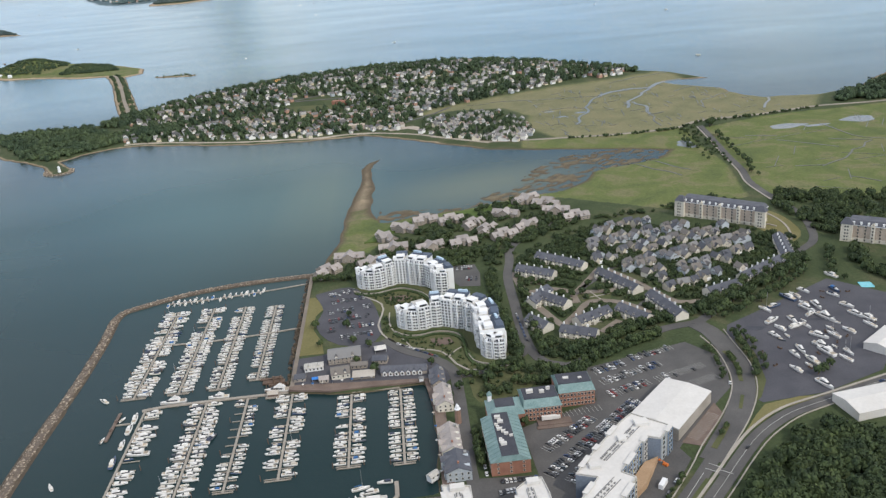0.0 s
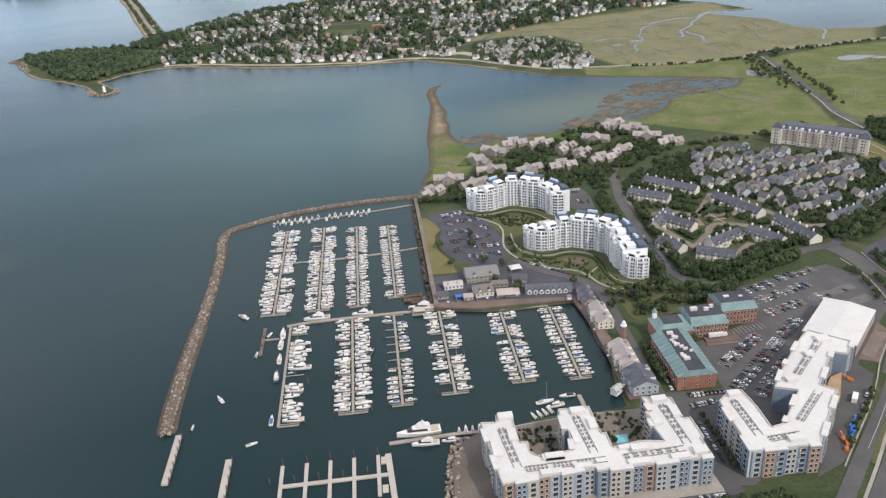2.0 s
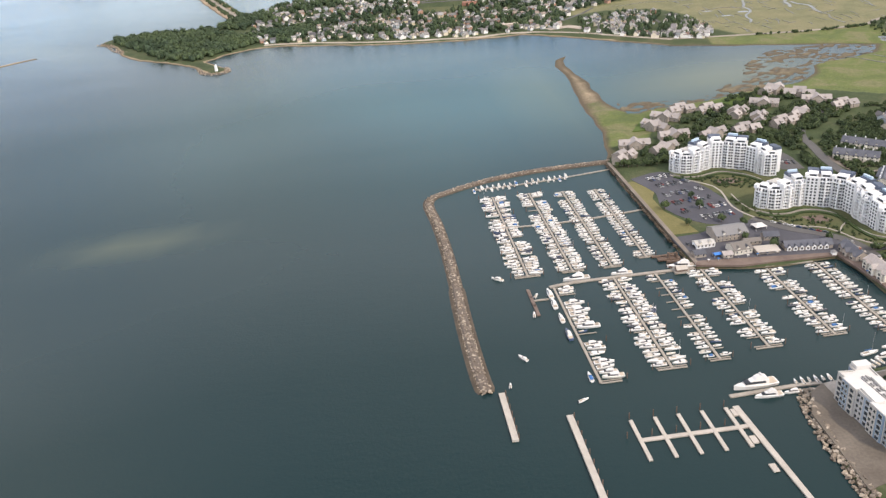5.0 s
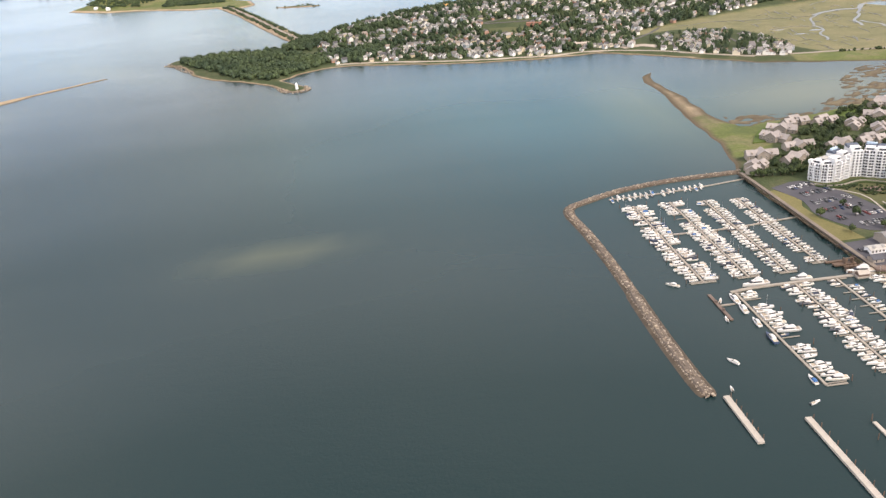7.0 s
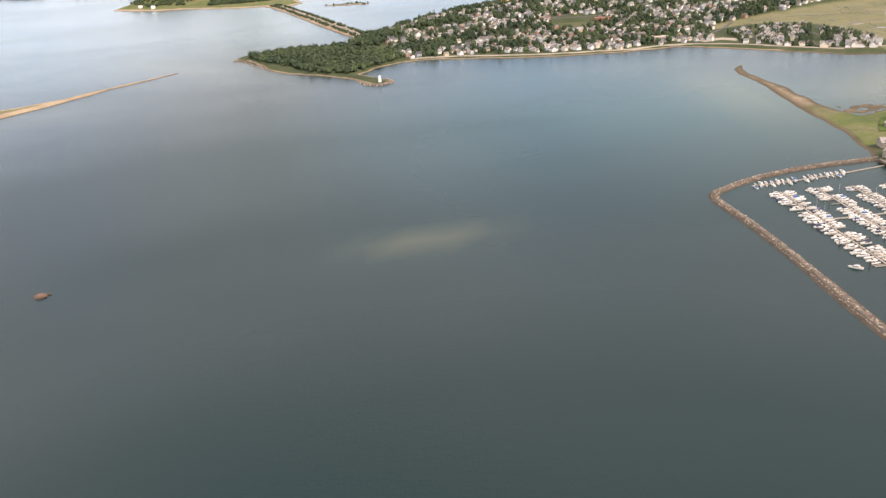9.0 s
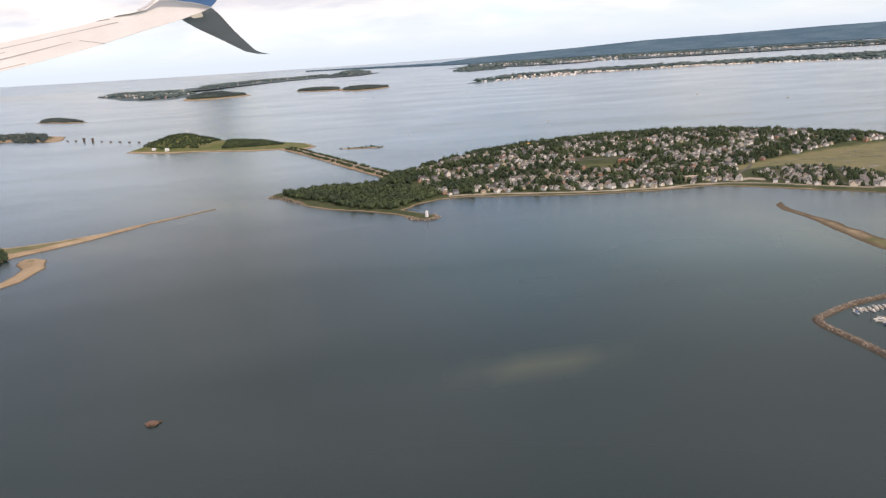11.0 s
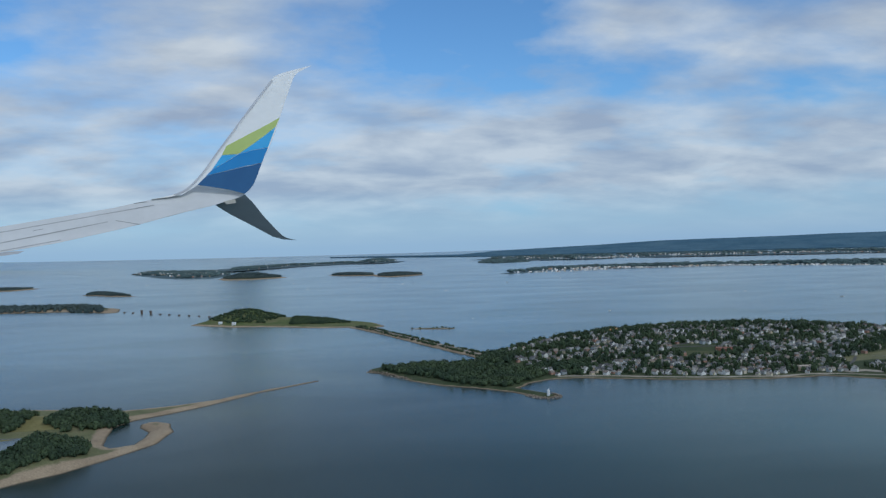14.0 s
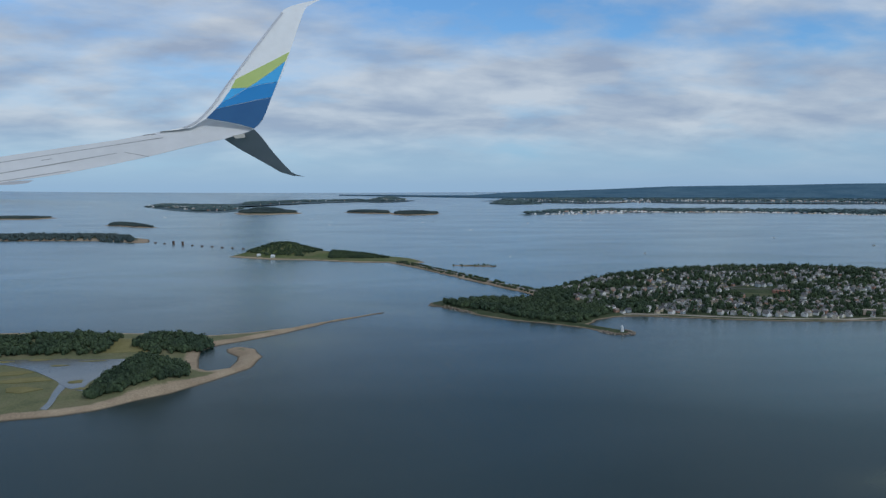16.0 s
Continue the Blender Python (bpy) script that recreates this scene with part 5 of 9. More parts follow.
for k in range(9):
    place_car(-4.5 + k * 1.1, 183.2 - k * 1.05, -45)
    place_car(13 + k * 0.8, 123.2, 90)
for k in range(8):
    place_car(9 - k * 0.62, 96.8, 90)
    place_car(27.3, 178 + k * 2.1, 92)
for x, y, turn in ((36, 97.6, 50), (60.4, 124.6, 44), (48, 111.2, 47), (66.6, 147.5, 70), (97, 141.5, 20)):
    place_car(x, y, turn, LAND + 0.12)

# ---- buildings round the marina ----


def window_mesh(w, h, name="window"):
    """A pane in a pale frame, facing -y."""
    return Build().box(-w / 2 - 0.04, w / 2 + 0.04, -0.03, 0.02, -h / 2 - 0.04, h / 2 + 0.04, 1).box(-w / 2, w / 2, -0.045, 0.0, -h / 2, h / 2, 0).mesh(name, GLASS, BUFF)


WIN_PAIR = Build().box(-0.66, -0.08, -0.03, 0.02, -0.26, 0.26, 1).box(-0.61, -0.13, -0.045, 0.0, -0.21, 0.21, 0).box(0.12, 0.6, -0.03, 0.02, -0.26, 0.26, 1).box(0.17, 0.55, -0.045, 0.0, -0.21, 0.21, 0).mesh("window", GLASS, BUFF)
WIN_WIDE, WIN_TALL, WIN_SMALL = window_mesh(0.72, 0.5), window_mesh(0.42, 0.52), window_mesh(0.34, 0.4)


def facade(parent, a, b, z0, floors, storey, every, shape, skip=()):
    """Windows in rows along a wall from a to b, seen from its right-hand side."""
    dx, dy = b[0] - a[0], b[1] - a[1]
    q = math.hypot(dx, dy)
    n = max(1, int(q / every))
    turn = math.degrees(math.atan2(dy, dx))
    for f in range(floors):
        for k in range(n):
            if (k, f) in skip:
                continue
            t = (k + 0.5) / n
            part("window", shape, GLASS, parent, at=pose(a[0] + dx * t, a[1] + dy * t, z0 + (f + 0.55) * storey, 0, 0, turn))


def make_tower_block(name, line, floors, depth, label):
    """A white apartment block along a curve: rounded bays with balconies, stepped down at both ends."""
    block = thing(name, pose(0, 0, 0), label, "apartment block", "white apartment towers")
    storey = 0.84
    pts = [Vector((x, y, 0)) for x, y in line]
    for i in range(len(pts) - 1):
        a, b = pts[i], pts[i + 1]
        d = (b - a)
        L = d.length
        d.normalize()
        nrm = Vector((d.y, -d.x, 0))
        turn = math.degrees(math.atan2(d.y, d.x))
        at = pose(a.x, a.y, LAND, 0, 0, turn)
        h = floors[i] * storey
        body = Build().prism([(0, 0), (L, 0), (L * 0.98, depth), (L * 0.02, depth)], 0, h, 0, 1)
        for u in (0, L - 0.22):
            body.box(u, u + 0.22, -0.55, 0.0, 0, h + 0.15)
        body.box(0.22, L - 0.22, 0.001, 0.15, h, h + 0.25)
        part("bay", body, (STUCCO, FLATROOF), block, at=at)
        arc = [(0.22, 0.0)] + [(0.22 + (L - 0.44) * t, -0.55 - 0.4 * math.sin(math.pi * t)) for t in (0, 0.17, 0.33, 0.5, 0.67, 0.83, 1)] + [(L - 0.22, 0.0)]
        rail = [(x, y * 0.93) for x, y in arc]
        slab = Build().prism(arc, 0, 0.09)
        k = len(arc)
        slab.loft([[(x, y, 0.09), (x, y, 0.19), (x2, y2, 0.19), (x2, y2, 0.09)] for (x, y), (x2, y2) in zip(arc[1:-1], rail[1:-1])])
        slab.box(L * 0.5 - 0.16, L * 0.5 + 0.16, -0.97, 0.0, 0.09, storey)
        slab.box(L * 0.25 - 0.07, L * 0.25 + 0.07, -0.35, 0.0, 0.09, storey).box(L * 0.75 - 0.07, L * 0.75 + 0.07, -0.35, 0.0, 0.09, storey)
        slab = slab.mesh("balcony", STUCCO)
        pane = Build().box(0.34, L * 0.5 - 0.2, -0.08, 0.0, 0.08, 0.68).box(L * 0.5 + 0.2, L - 0.34, -0.08, 0.0, 0.08, 0.68).mesh("balcony_door", GLASS)
        if i % 3 == 1 and 1 < i < len(pts) - 3:
            part("window_bay", Build().box(0.24, L - 0.24, -0.62, -0.002, 0.0, h + 0.3), STUCCO, block, at=at)
            row = Build()
            for u in (0.2, 0.5, 0.8):
                row.box(L * u - 0.24, L * u + 0.24, -0.66, -0.6, 0.14, 0.62)
            row = row.mesh("window_row", GLASS)
            for f in range(floors[i]):
                part("window_row", row, GLASS, block, "dark framed windows", at=at @ pose(0, 0, f * storey + 0.08))
            slab = None
        for f in range(floors[i] if slab else 0):
            part("balcony", slab, STUCCO, block, at=at @ pose(0, 0, f * storey))
            part("balcony_door", pane, GLASS, block, "dark glass balcony doors", at=at @ pose(0, 0, f * storey + 0.1))
        part("top_storey", Build().box(0.5, L - 0.5, 0.7, 2.7, h + 0.002, h + 0.7, 0).box(0.7, L - 0.7, 0.64, 0.7, h + 0.1, h + 0.55, 1).box(0.4, L - 0.4, 0.6, 2.8, h + 0.702, h + 0.8, 0), (STUCCO, GLASS), block, "set-back white top storey", at=at)
        if i % 2 == 0 or floors[i] < 8:
            part("roof_turret", Build().box(-0.35, 0.55, -0.5, 0.9, h, h + 0.9), STUCCO, block, at=at)
        if floors[i] >= max(floors) - 1:
            part("penthouse_roof", Build().loft([[(0.0, 3.0, h), (L, 3.0, h), (L, depth, h), (0, depth, h)], [(0, 3.6, h + 0.8), (L, 3.6, h + 0.8), (L, depth - 0.4, h + 0.8), (0, depth - 0.4, h + 0.8)]]), SLATE_BLUE, block, "dark slate-blue roof", at=at)
            if i % 2:
                part("plant_screen", Build().box(0.3, L - 0.3, depth - 1.5, depth - 0.9, h + 0.802, h + 1.35), PALE_BLUE, block, "pale blue rooftop screen", at=at)
    e0, e1 = pts[-2], pts[-1]
    d = (e1 - e0).normalized()
    side = Vector((-d.y, d.x, 0))
    far = e1 + side * depth * 0.9
    facade(block, (e1.x + d.x * 0.03, e1.y + d.y * 0.03), (far.x + d.x * 0.03, far.y + d.y * 0.03), LAND, floors[-1], storey, 1.6, WIN_WIDE)
    return block


make_tower_block("white_apartment_tower", [(-4.1, 194.3), (-2.0, 191.6), (1.2, 190.6), (4.6, 191.6), (7.6, 191.6), (10.2, 190.0), (13.0, 188.6), (15.2, 186.0), (15.8, 182.6), (15.4, 179.4), (15.9, 176.0), (15.9, 172.8), (18.1, 170.6), (21.0, 170.4)], [6, 6, 7, 8, 9, 9, 9, 9, 9, 8, 8, 6, 6], 5.6, "white curved apartment tower with stacked balconies and stepped roofs")
make_tower_block("white_apartment_tower", [(-15.2, 224.6), (-13.4, 221.6), (-10.2, 220.6), (-6.8, 221.8), (-3.8, 223.4), (-0.6, 222.8), (2.0, 220.8), (5.0, 219.2), (6.8, 216.4), (7.4, 213.4), (10.8, 212.6)], [6, 6, 7, 8, 9, 9, 9, 8, 8, 7], 5.6, "white curved apartment tower set back beside the round car park")


def make_flats(name, plan, top, label, fronts, group):
    """A five-storey flat-roofed block with coloured cladding and a white roof."""
    block = thing(name, pose(0, 0, 0), label, "apartment block", group)
    part("wall_shell", Build().prism(plan, LAND - 0.3, top), GREYBLUE, block)
    n = len(plan)
    cx, cy = sum(p[0] for p in plan) / n, sum(p[1] for p in plan) / n
    part("roof", Build().prism(plan, top + 0.004, top + 0.14), MEMBRANE, block, "clean white roof membrane")
    for i in range(n):
        a, b = Vector(plan[i]), Vector(plan[(i + 1) % n])
        d = (b - a).normalized()
        q = Vector((-d.y, d.x)) * 0.18
        part("parapet", Build().prism([a + d * 0.19, b - d * 0.0, b + q, a + d * 0.19 + q], top + 0.145, top + 0.36), FLATROOF, block, "pale grey parapet")
    storey = (top - LAND) / 5
    for (a, b, yellow) in fronts:
        dx, dy = b[0] - a[0], b[1] - a[1]
        q = math.hypot(dx, dy)
        k = max(1, int(q / 1.7))
        turn = math.degrees(math.atan2(dy, dx))
        panel = Build().box(-q / k / 2, q / k / 2, -0.1, 0.0, 0.0, top - LAND + 0.12).mesh("cladding_panel", PANELS)
        for j in range(k):
            t = (j + 0.5) / k
            at = pose(a[0] + dx * t, a[1] + dy * t, LAND, 0, 0, turn)
            deep = 0.34 if j % 4 in (1, 2) else 0.0
            part("cladding_panel", panel, PANELS, block, at=at @ pose(0, -deep, 0))
            if deep:
                part("projecting_roof", Build().box(-q / k / 2, q / k / 2, -deep - 0.16, 0.5, top - LAND + 0.325, top - LAND + 0.46).box(-q / k / 2 + 0.01, q / k / 2 - 0.01, -deep, -0.002, 0.0, top - LAND + 0.32), MEMBRANE, block, at=at)
            for f in range(5):
                part("window", WIN_PAIR if j % 2 else WIN_WIDE, GLASS, block, at=at @ pose(0, -deep - 0.1, (f + 0.55) * storey) @ Matrix.Diagonal((1.12, 1, 1.3, 1)))
                if yellow and j < 6 and (j + f) % 2 == 0:
                    part("yellow_panel", Build().box(-0.6, -0.42, -0.14 - deep, -0.1 - deep, (f + 0.3) * storey, (f + 0.85) * storey), YELLOW, block, at=at)
    return block


def roof_units(parent, line, n, top, wide=0.3):
    """A run of cooling units on low rails."""
    unit = Build().box(-0.17, 0.17, -0.1, 0.1, 0.06, 0.26).box(-0.1, 0.1, -0.07, 0.07, 0.26, 0.29).mesh("cooling_unit", PLANT)
    pts = smooth_line(line, 0.6) if len(line) > 2 else [Vector((*line[0], 0)).lerp(Vector((*line[1], 0)), k / 20) for k in range(21)]
    for sign in (-1, 1):
        a, b2 = pts[0], pts[-1]
        d = (b2 - a).normalized()
        s = Vector((-d.y, d.x, 0)) * wide * sign * 2.1
        t = Vector((-d.y, d.x, 0)) * 0.05
        part("service_rail", Build().prism([(a + s - t)[:2], (b2 + s - t)[:2], (b2 + s + t)[:2], (a + s + t)[:2]], top, top + 0.12), PLANT, parent)
    for k in range(n):
        i = int(k / n * (len(pts) - 2))
        p, d = pts[i], (pts[i + 1] - pts[i]).normalized()
        s = Vector((-d.y, d.x, 0)) * wide
        for sign in (-1, 1):
            q = p + s * sign
            part("cooling_unit", unit, PLANT, parent, at=pose(q.x, q.y, top, 0, 0, math.degrees(math.atan2(d.y, d.x))))


E_PLAN = [(-26.3, 99.4), (-11.2, 100.9), (-11.2, 100.0), (7.6, 100.3), (7.4, 105), (8.0, 105), (7.8, 110.4), (6.6, 110.4), (6.6, 116.3), (1.5, 117.4), (1.8, 113.2), (0.8, 113.2), (0.8, 109), (1.4, 105.2), (-2.4, 106), (-7.2, 105.2), (-7.2, 109), (-8, 109), (-8.1, 116.4), (-13.6, 116.6), (-13.8, 110.8), (-13.2, 110.8), (-13.8, 105.6), (-19.6, 105.2), (-20.6, 106.4), (-20.4, 109), (-21.8, 109), (-21.8, 116.9), (-24.6, 116.8), (-24.8, 115), (-27.4, 115.3)]
flats = make_flats("seafront_flats", E_PLAN, 6.0, "five-storey flats with white roofs and blue-grey cladding by the seawall", [((-26.2, 99.39), (-11.3, 100.87), True), ((-11.1, 99.98), (7.5, 100.28), False), ((-27.4, 115.2), (-26.31, 99.5), False), ((-13.61, 116.5), (-13.8, 110.9), False), ((-13.21, 110.7), (-13.8, 105.7), False), ((1.5, 117.3), (1.79, 113.3), False), ((0.8, 113.1), (0.8, 109.1), False), ((-20.6, 106.4), (-19.7, 105.24), False)], "white-roofed flats")
roof_units(flats, [(-24.2, 113), (-23.2, 103)], 13, 6.15)
roof_units(flats, [(-22, 102.4), (-9, 102.6)], 16, 6.15)
roof_units(flats, [(-11.1, 114), (-10.5, 104.5)], 11, 6.15)
roof_units(flats, [(-6, 102.6), (4, 103)], 12, 6.15)
roof_units(flats, [(4.2, 114.5), (4.8, 104)], 12, 6.15)
for x, y, w, d in ((-23, 116, 2.6, 1.6), (-10.5, 115.3, 2.4, 1.5), (4.2, 116, 2.6, 1.4), (6, 101.8, 2.2, 1.6), (-17, 104.4, 3, 1.2), (-3, 103.9, 3.2, 1.2)):
    part("stair_head", Build().box(x - w / 2, x + w / 2, y - d / 2, y + d / 2, 6.15, 6.85), MEMBRANE, flats)
for x0, x1, y0, y1 in ((-26.6, -25, 106, 110), (-23.4, -22.0, 109.5, 112.5), (-13.1, -11.9, 107, 110), (-9.6, -8.3, 110.2, 113), (1.1, 2.6, 109.4, 112), (5.0, 6.4, 111, 114), (-20, -16.5, 100.4, 101.5), (-14.5, -11.6, 101, 102), (-6, -2.5, 100.4, 101.6), (1, 4, 100.5, 101.7), (-19, -15.4, 103.8, 105.1), (-6.4, -3.2, 104.2, 105.1)):
    part("raised_roof_bay", Build().box(x0, x1, y0, y1, 6.15, 6.6), MEMBRANE, flats)
V_PLAN = [(13.9, 100.3), (25.2, 100.1), (30.2, 106.7), (35.3, 113.2), (33.2, 115.2), (40.6, 124.6), (43, 123.4), (46.2, 127.2), (40.2, 132.8), (37.4, 130.4), (30, 122.1), (25.2, 116), (28.8, 114.4), (22.1, 106.2), (19.7, 105.6), (19.8, 111.6), (19.3, 116.3), (16.8, 116.2), (14.2, 113.9)]
vflats = make_flats("angled_flats", V_PLAN, 6.0, "angled five-storey flats with white roofs and grey cladding", [((14.0, 100.28), (25.1, 100.08), True), ((14.2, 113.8), (13.9, 100.4), False), ((25.3, 100.2), (30.2, 106.6), False), ((30.3, 106.8), (35.3, 113.1), False), ((33.3, 115.3), (40.5, 124.5), True), ((43.1, 123.5), (46.2, 127.1), False), ((37.3, 130.3), (30.1, 122.2), False), ((29.9, 122), (25.3, 116.1), False), ((28.7, 114.3), (22.2, 106.3), False)], "white-roofed flats")
roof_units(vflats, [(16.6, 113.5), (16.8, 104)], 11, 6.15)
roof_units(vflats, [(18, 102.8), (23.5, 103.2)], 7, 6.15)
roof_units(vflats, [(25, 106.5), (32, 113.5)], 11, 6.15)
roof_units(vflats, [(31, 119.2), (40, 128.5)], 15, 6.15)
for x, y, w, d in ((17.4, 115.2, 2.2, 1.4), (22, 102, 2.6, 1.4), (41, 129, 2.6, 2.0), (36, 124.5, 1.6, 1.6), (29, 117.5, 2, 1.4)):
    part("stair_head", Build().box(x - w / 2, x + w / 2, y - d / 2, y + d / 2, 6.15, 6.8), MEMBRANE, vflats)
solid("garage_deck", Build().prism([(35.2, 113.6), (38.2, 116.4), (42.6, 123.6), (39.6, 122.4), (34.2, 115.6)], LAND, 2.2), DECKTAN, "tan podium deck of the flats with planters", "podium")

hall = thing("white_roofed_hall", pose(0, 0, 0), "large plain hall with a clean white roof and grey metal walls", "warehouse")
HALL = [(41.4, 136.6), (48.6, 129.2), (59.8, 141.2), (52.6, 148.4)]
part("wall_shell", Build().prism(HALL, LAND - 0.2, 3.5), CONCRETE, hall)
part("roof", Build().prism([(x * 1.004 - 0.2, y * 1.002 - 0.27) for x, y in HALL], 3.5, 3.68).add([(p[0], p[1], 3.684) for p in HALL] + [((HALL[0][0] + HALL[1][0]) / 2, (HALL[0][1] + HALL[1][1]) / 2, 4.1), ((HALL[2][0] + HALL[3][0]) / 2, (HALL[2][1] + HALL[3][1]) / 2, 4.1)], [[1, 2, 5, 4], [3, 0, 4, 5], [0, 1, 4], [2, 3, 5]]), MEMBRANE, hall, "smooth white roof membrane")


def make_office(parent, x0, x1, y0, y1, eave, top, inset):
    """A brick wing with copper slopes round a dark flat roof."""
    part("brick_body", Build().box(x0, x1, y0, y1, LAND - 0.2, eave), BRICK, parent)
    o = 0.15
    low = [(x0 - o, y0 - o, eave + 0.002), (x1 + o, y0 - o, eave + 0.002), (x1 + o, y1 + o, eave + 0.002), (x0 - o, y1 + o, eave + 0.002)]
    high = [(x0 + inset[0], y0 + inset[1], top), (x1 - inset[0], y0 + inset[1], top), (x1 - inset[0], y1 - inset[1], top), (x0 + inset[0], y1 - inset[1], top)]
    part("copper_roof", Build().loft([low, high]), COPPER, parent, "green weathered copper roof slopes")
    part("flat_roof", Build().box(x0 + inset[0] + 0.1, x1 - inset[0] - 0.1, y0 + inset[1] + 0.02, y1 - inset[1] - 0.02, top + 0.004, top + 0.1), DARKROOF, parent, "dark flat roof")
    seam = Build().loft([[(0, 0, 0), (0.06, 0, 0), (0.06, 0, 0.06), (0, 0, 0.06)], [(inset[0] + o, 0, top - eave), (inset[0] + o + 0.06, 0, top - eave), (inset[0] + o + 0.06, 0, top - eave + 0.06), (inset[0] + o, 0, top - eave + 0.06)]])
    return seam


offices = thing("brick_offices", pose(0, 0, 0), "red brick offices with green copper roofs and dark flat tops", "office building")
make_office(offices, 11.3, 18.8, 125.2, 140.4, 3.9, 5.0, (2.0, 0.2))
make_office(offices, 20.6, 28.4, 142.2, 150.2, 3.9, 5.0, (0.2, 1.7))
make_office(offices, 28.7, 36.4, 146.0, 153.8, 4.3, 5.4, (0.2, 1.7))
make_office(offices, 13.0, 20.4, 140.7, 147.2, 3.9, 5.0, (1.6, 1.6))
for f, n in ((0, 3), (1, 3), (2, 3)):
    pass
facade(offices, (11.4, 125.17), (18.7, 125.17), LAND + 0.2, 3, 0.92, 2.2, WIN_SMALL)
facade(offices, (20.7, 142.17), (28.3, 142.17), LAND, 3, 0.98, 0.72, WIN_TALL)
facade(offices, (28.8, 145.97), (36.3, 145.97), LAND, 3, 1.08, 0.72, WIN_TALL)
facade(offices, (18.83, 126), (18.83, 140), LAND, 3, 0.98, 0.9, WIN_TALL)
facade(offices, (11.27, 140), (11.27, 126), LAND, 3, 0.98, 0.9, WIN_TALL)
RIB = Build().loft([[(-0.06, -0.03, 0), (-0.06, 0.03, 0), (-0.06, 0.03, 0.07), (-0.06, -0.03, 0.07)], [(2.1, -0.03, 1.08), (2.1, 0.03, 1.08), (2.1, 0.03, 1.15), (2.1, -0.03, 1.15)]]).mesh("standing_seam", COPPER)
for k in range(12):
    part("standing_seam", RIB, COPPER, offices, at=pose(11.15, 126 + k * 1.25, 3.92))
    part("standing_seam", RIB, COPPER, offices, at=pose(18.95, 126 + k * 1.25, 3.92, 0, 0, 180))
rng_roof = random.Random(8)
for k in range(12):
    x, y = 15 + rng_roof.uniform(-1.2, 1.2), 129 + k * 0.85
    s = rng_roof.uniform(0.25, 0.6)
    part("roof_plant", Build().box(x - s, x + s, y - s * 0.6, y + s * 0.6, 5.102, 5.35 + s * 0.4), MEMBRANE, offices)
for x, y, w in ((22.5, 146.5, 0.7), (25, 146, 0.5), (26.5, 147, 0.4), (31, 150, 0.6), (34, 149.5, 0.4)):
    part("roof_plant", Build().box(x - w, x + w, y - w * 0.6, y + w * 0.6, 5.1, 5.75), MEMBRANE, offices)
cup = part("cupola", Build().box(13.5, 14.3, 145.6, 146.4, 4.6, 6.0), STUCCO, offices, "white cupola")
part("cupola_cap", Build().loft([[(13.35, 145.45, 6.002), (14.45, 145.45, 6.002), (14.45, 146.55, 6.002), (13.35, 146.55, 6.002)], [(13.85, 145.95, 6.9), (13.95, 145.95, 6.9), (13.95, 146.05, 6.9), (13.85, 146.05, 6.9)]]), COPPER, cup)
solid("entrance_steps", Build().box(23, 30, 139.6, 141.8, LAND, 1.25).box(22.6, 30.6, 138.6, 139.598, LAND, 1.1), PAVING, "brick entrance terrace with steps", "terrace")
solid("delivery_lorry", Build().box(24, 27.2, 141.0, 141.75, 1.45, 2.2).box(27.25, 27.9, 141.05, 141.7, 1.45, 2.0), GEL, "white delivery lorry beside the offices", "lorry")

# ---- small waterfront buildings ----


def make_house(w, d, h, roof, label, category, wall_mat, roof_mat, along="x", dormers=0, chimney=True, name="house", group=""):
    """A gabled house, its front towards -y: walls, roof, dormers, windows, chimney."""
    ob = thing(name, pose(0, 0, 0), label, category, group)
    part("wall_shell", Build().gable_wall(-w / 2, w / 2, -d / 2, d / 2, -0.6, h, h + roof - 0.1, along=along), wall_mat, ob)
    part("roof", Build().gable(-w / 2, w / 2, -d / 2, d / 2, h, h + roof, along=along), roof_mat, ob)
    for k in range(dormers):
        x = (k + 0.5) / dormers * w - w / 2
        dm = part("dormer", Build().gable_wall(x - 0.28, x + 0.28, -d / 2 + 0.15, -d / 2 + 1.2, h, h + 0.42, h + 0.7, along="y"), CREAM, ob, "white dormer")
        part("dormer_roof", Build().gable(x - 0.28, x + 0.28, -d / 2 + 0.15, -d / 2 + 1.2, h + 0.44, h + 0.74, 0.05, along="y"), roof_mat, dm)
    if chimney:
        part("chimney", Build().box(w * 0.2, w * 0.2 + 0.22, 0.1, 0.32, h, h + roof + 0.3), BRICK, ob)
    return ob


def windows_on(ob, w, d, h, n, shape, floors=2):
    facade(ob, (-w / 2, -d / 2 - 0.01), (w / 2, -d / 2 - 0.01), 0.0, floors, h / floors, w / n * 0.999, shape)


WATERFRONT = [(-18, 179.3, 8, 5.6, 1.6, 1.1, 2, CEDAR, GREYROOF), (-18.8, 171, 4.4, 4.2, 1.3, 0.9, 5, CREAM, GREYROOF), (-25.4, 175.5, 4.5, 2.6, 1.0, 0.4, 2, STUCCO, FLATROOF), (-28.4, 171, 2.6, 2.4, 0.9, 0.5, 0, CEDAR, GREYROOF), (-14.4, 174, 4, 2, 0.9, 0.5, -4, CEDAR, GREYROOF), (-9.2, 175.4, 3.6, 2.6, 1.1, 0.7, -10, CEDAR, SLATE), (-22.6, 169, 2.2, 2.0, 0.9, 0.5, 0, CEDAR, CEDAR_ROOF), (0.3, 127.3, 2.2, 1.4, 0.7, 0.4, 40, STUCCO, FLATROOF)]
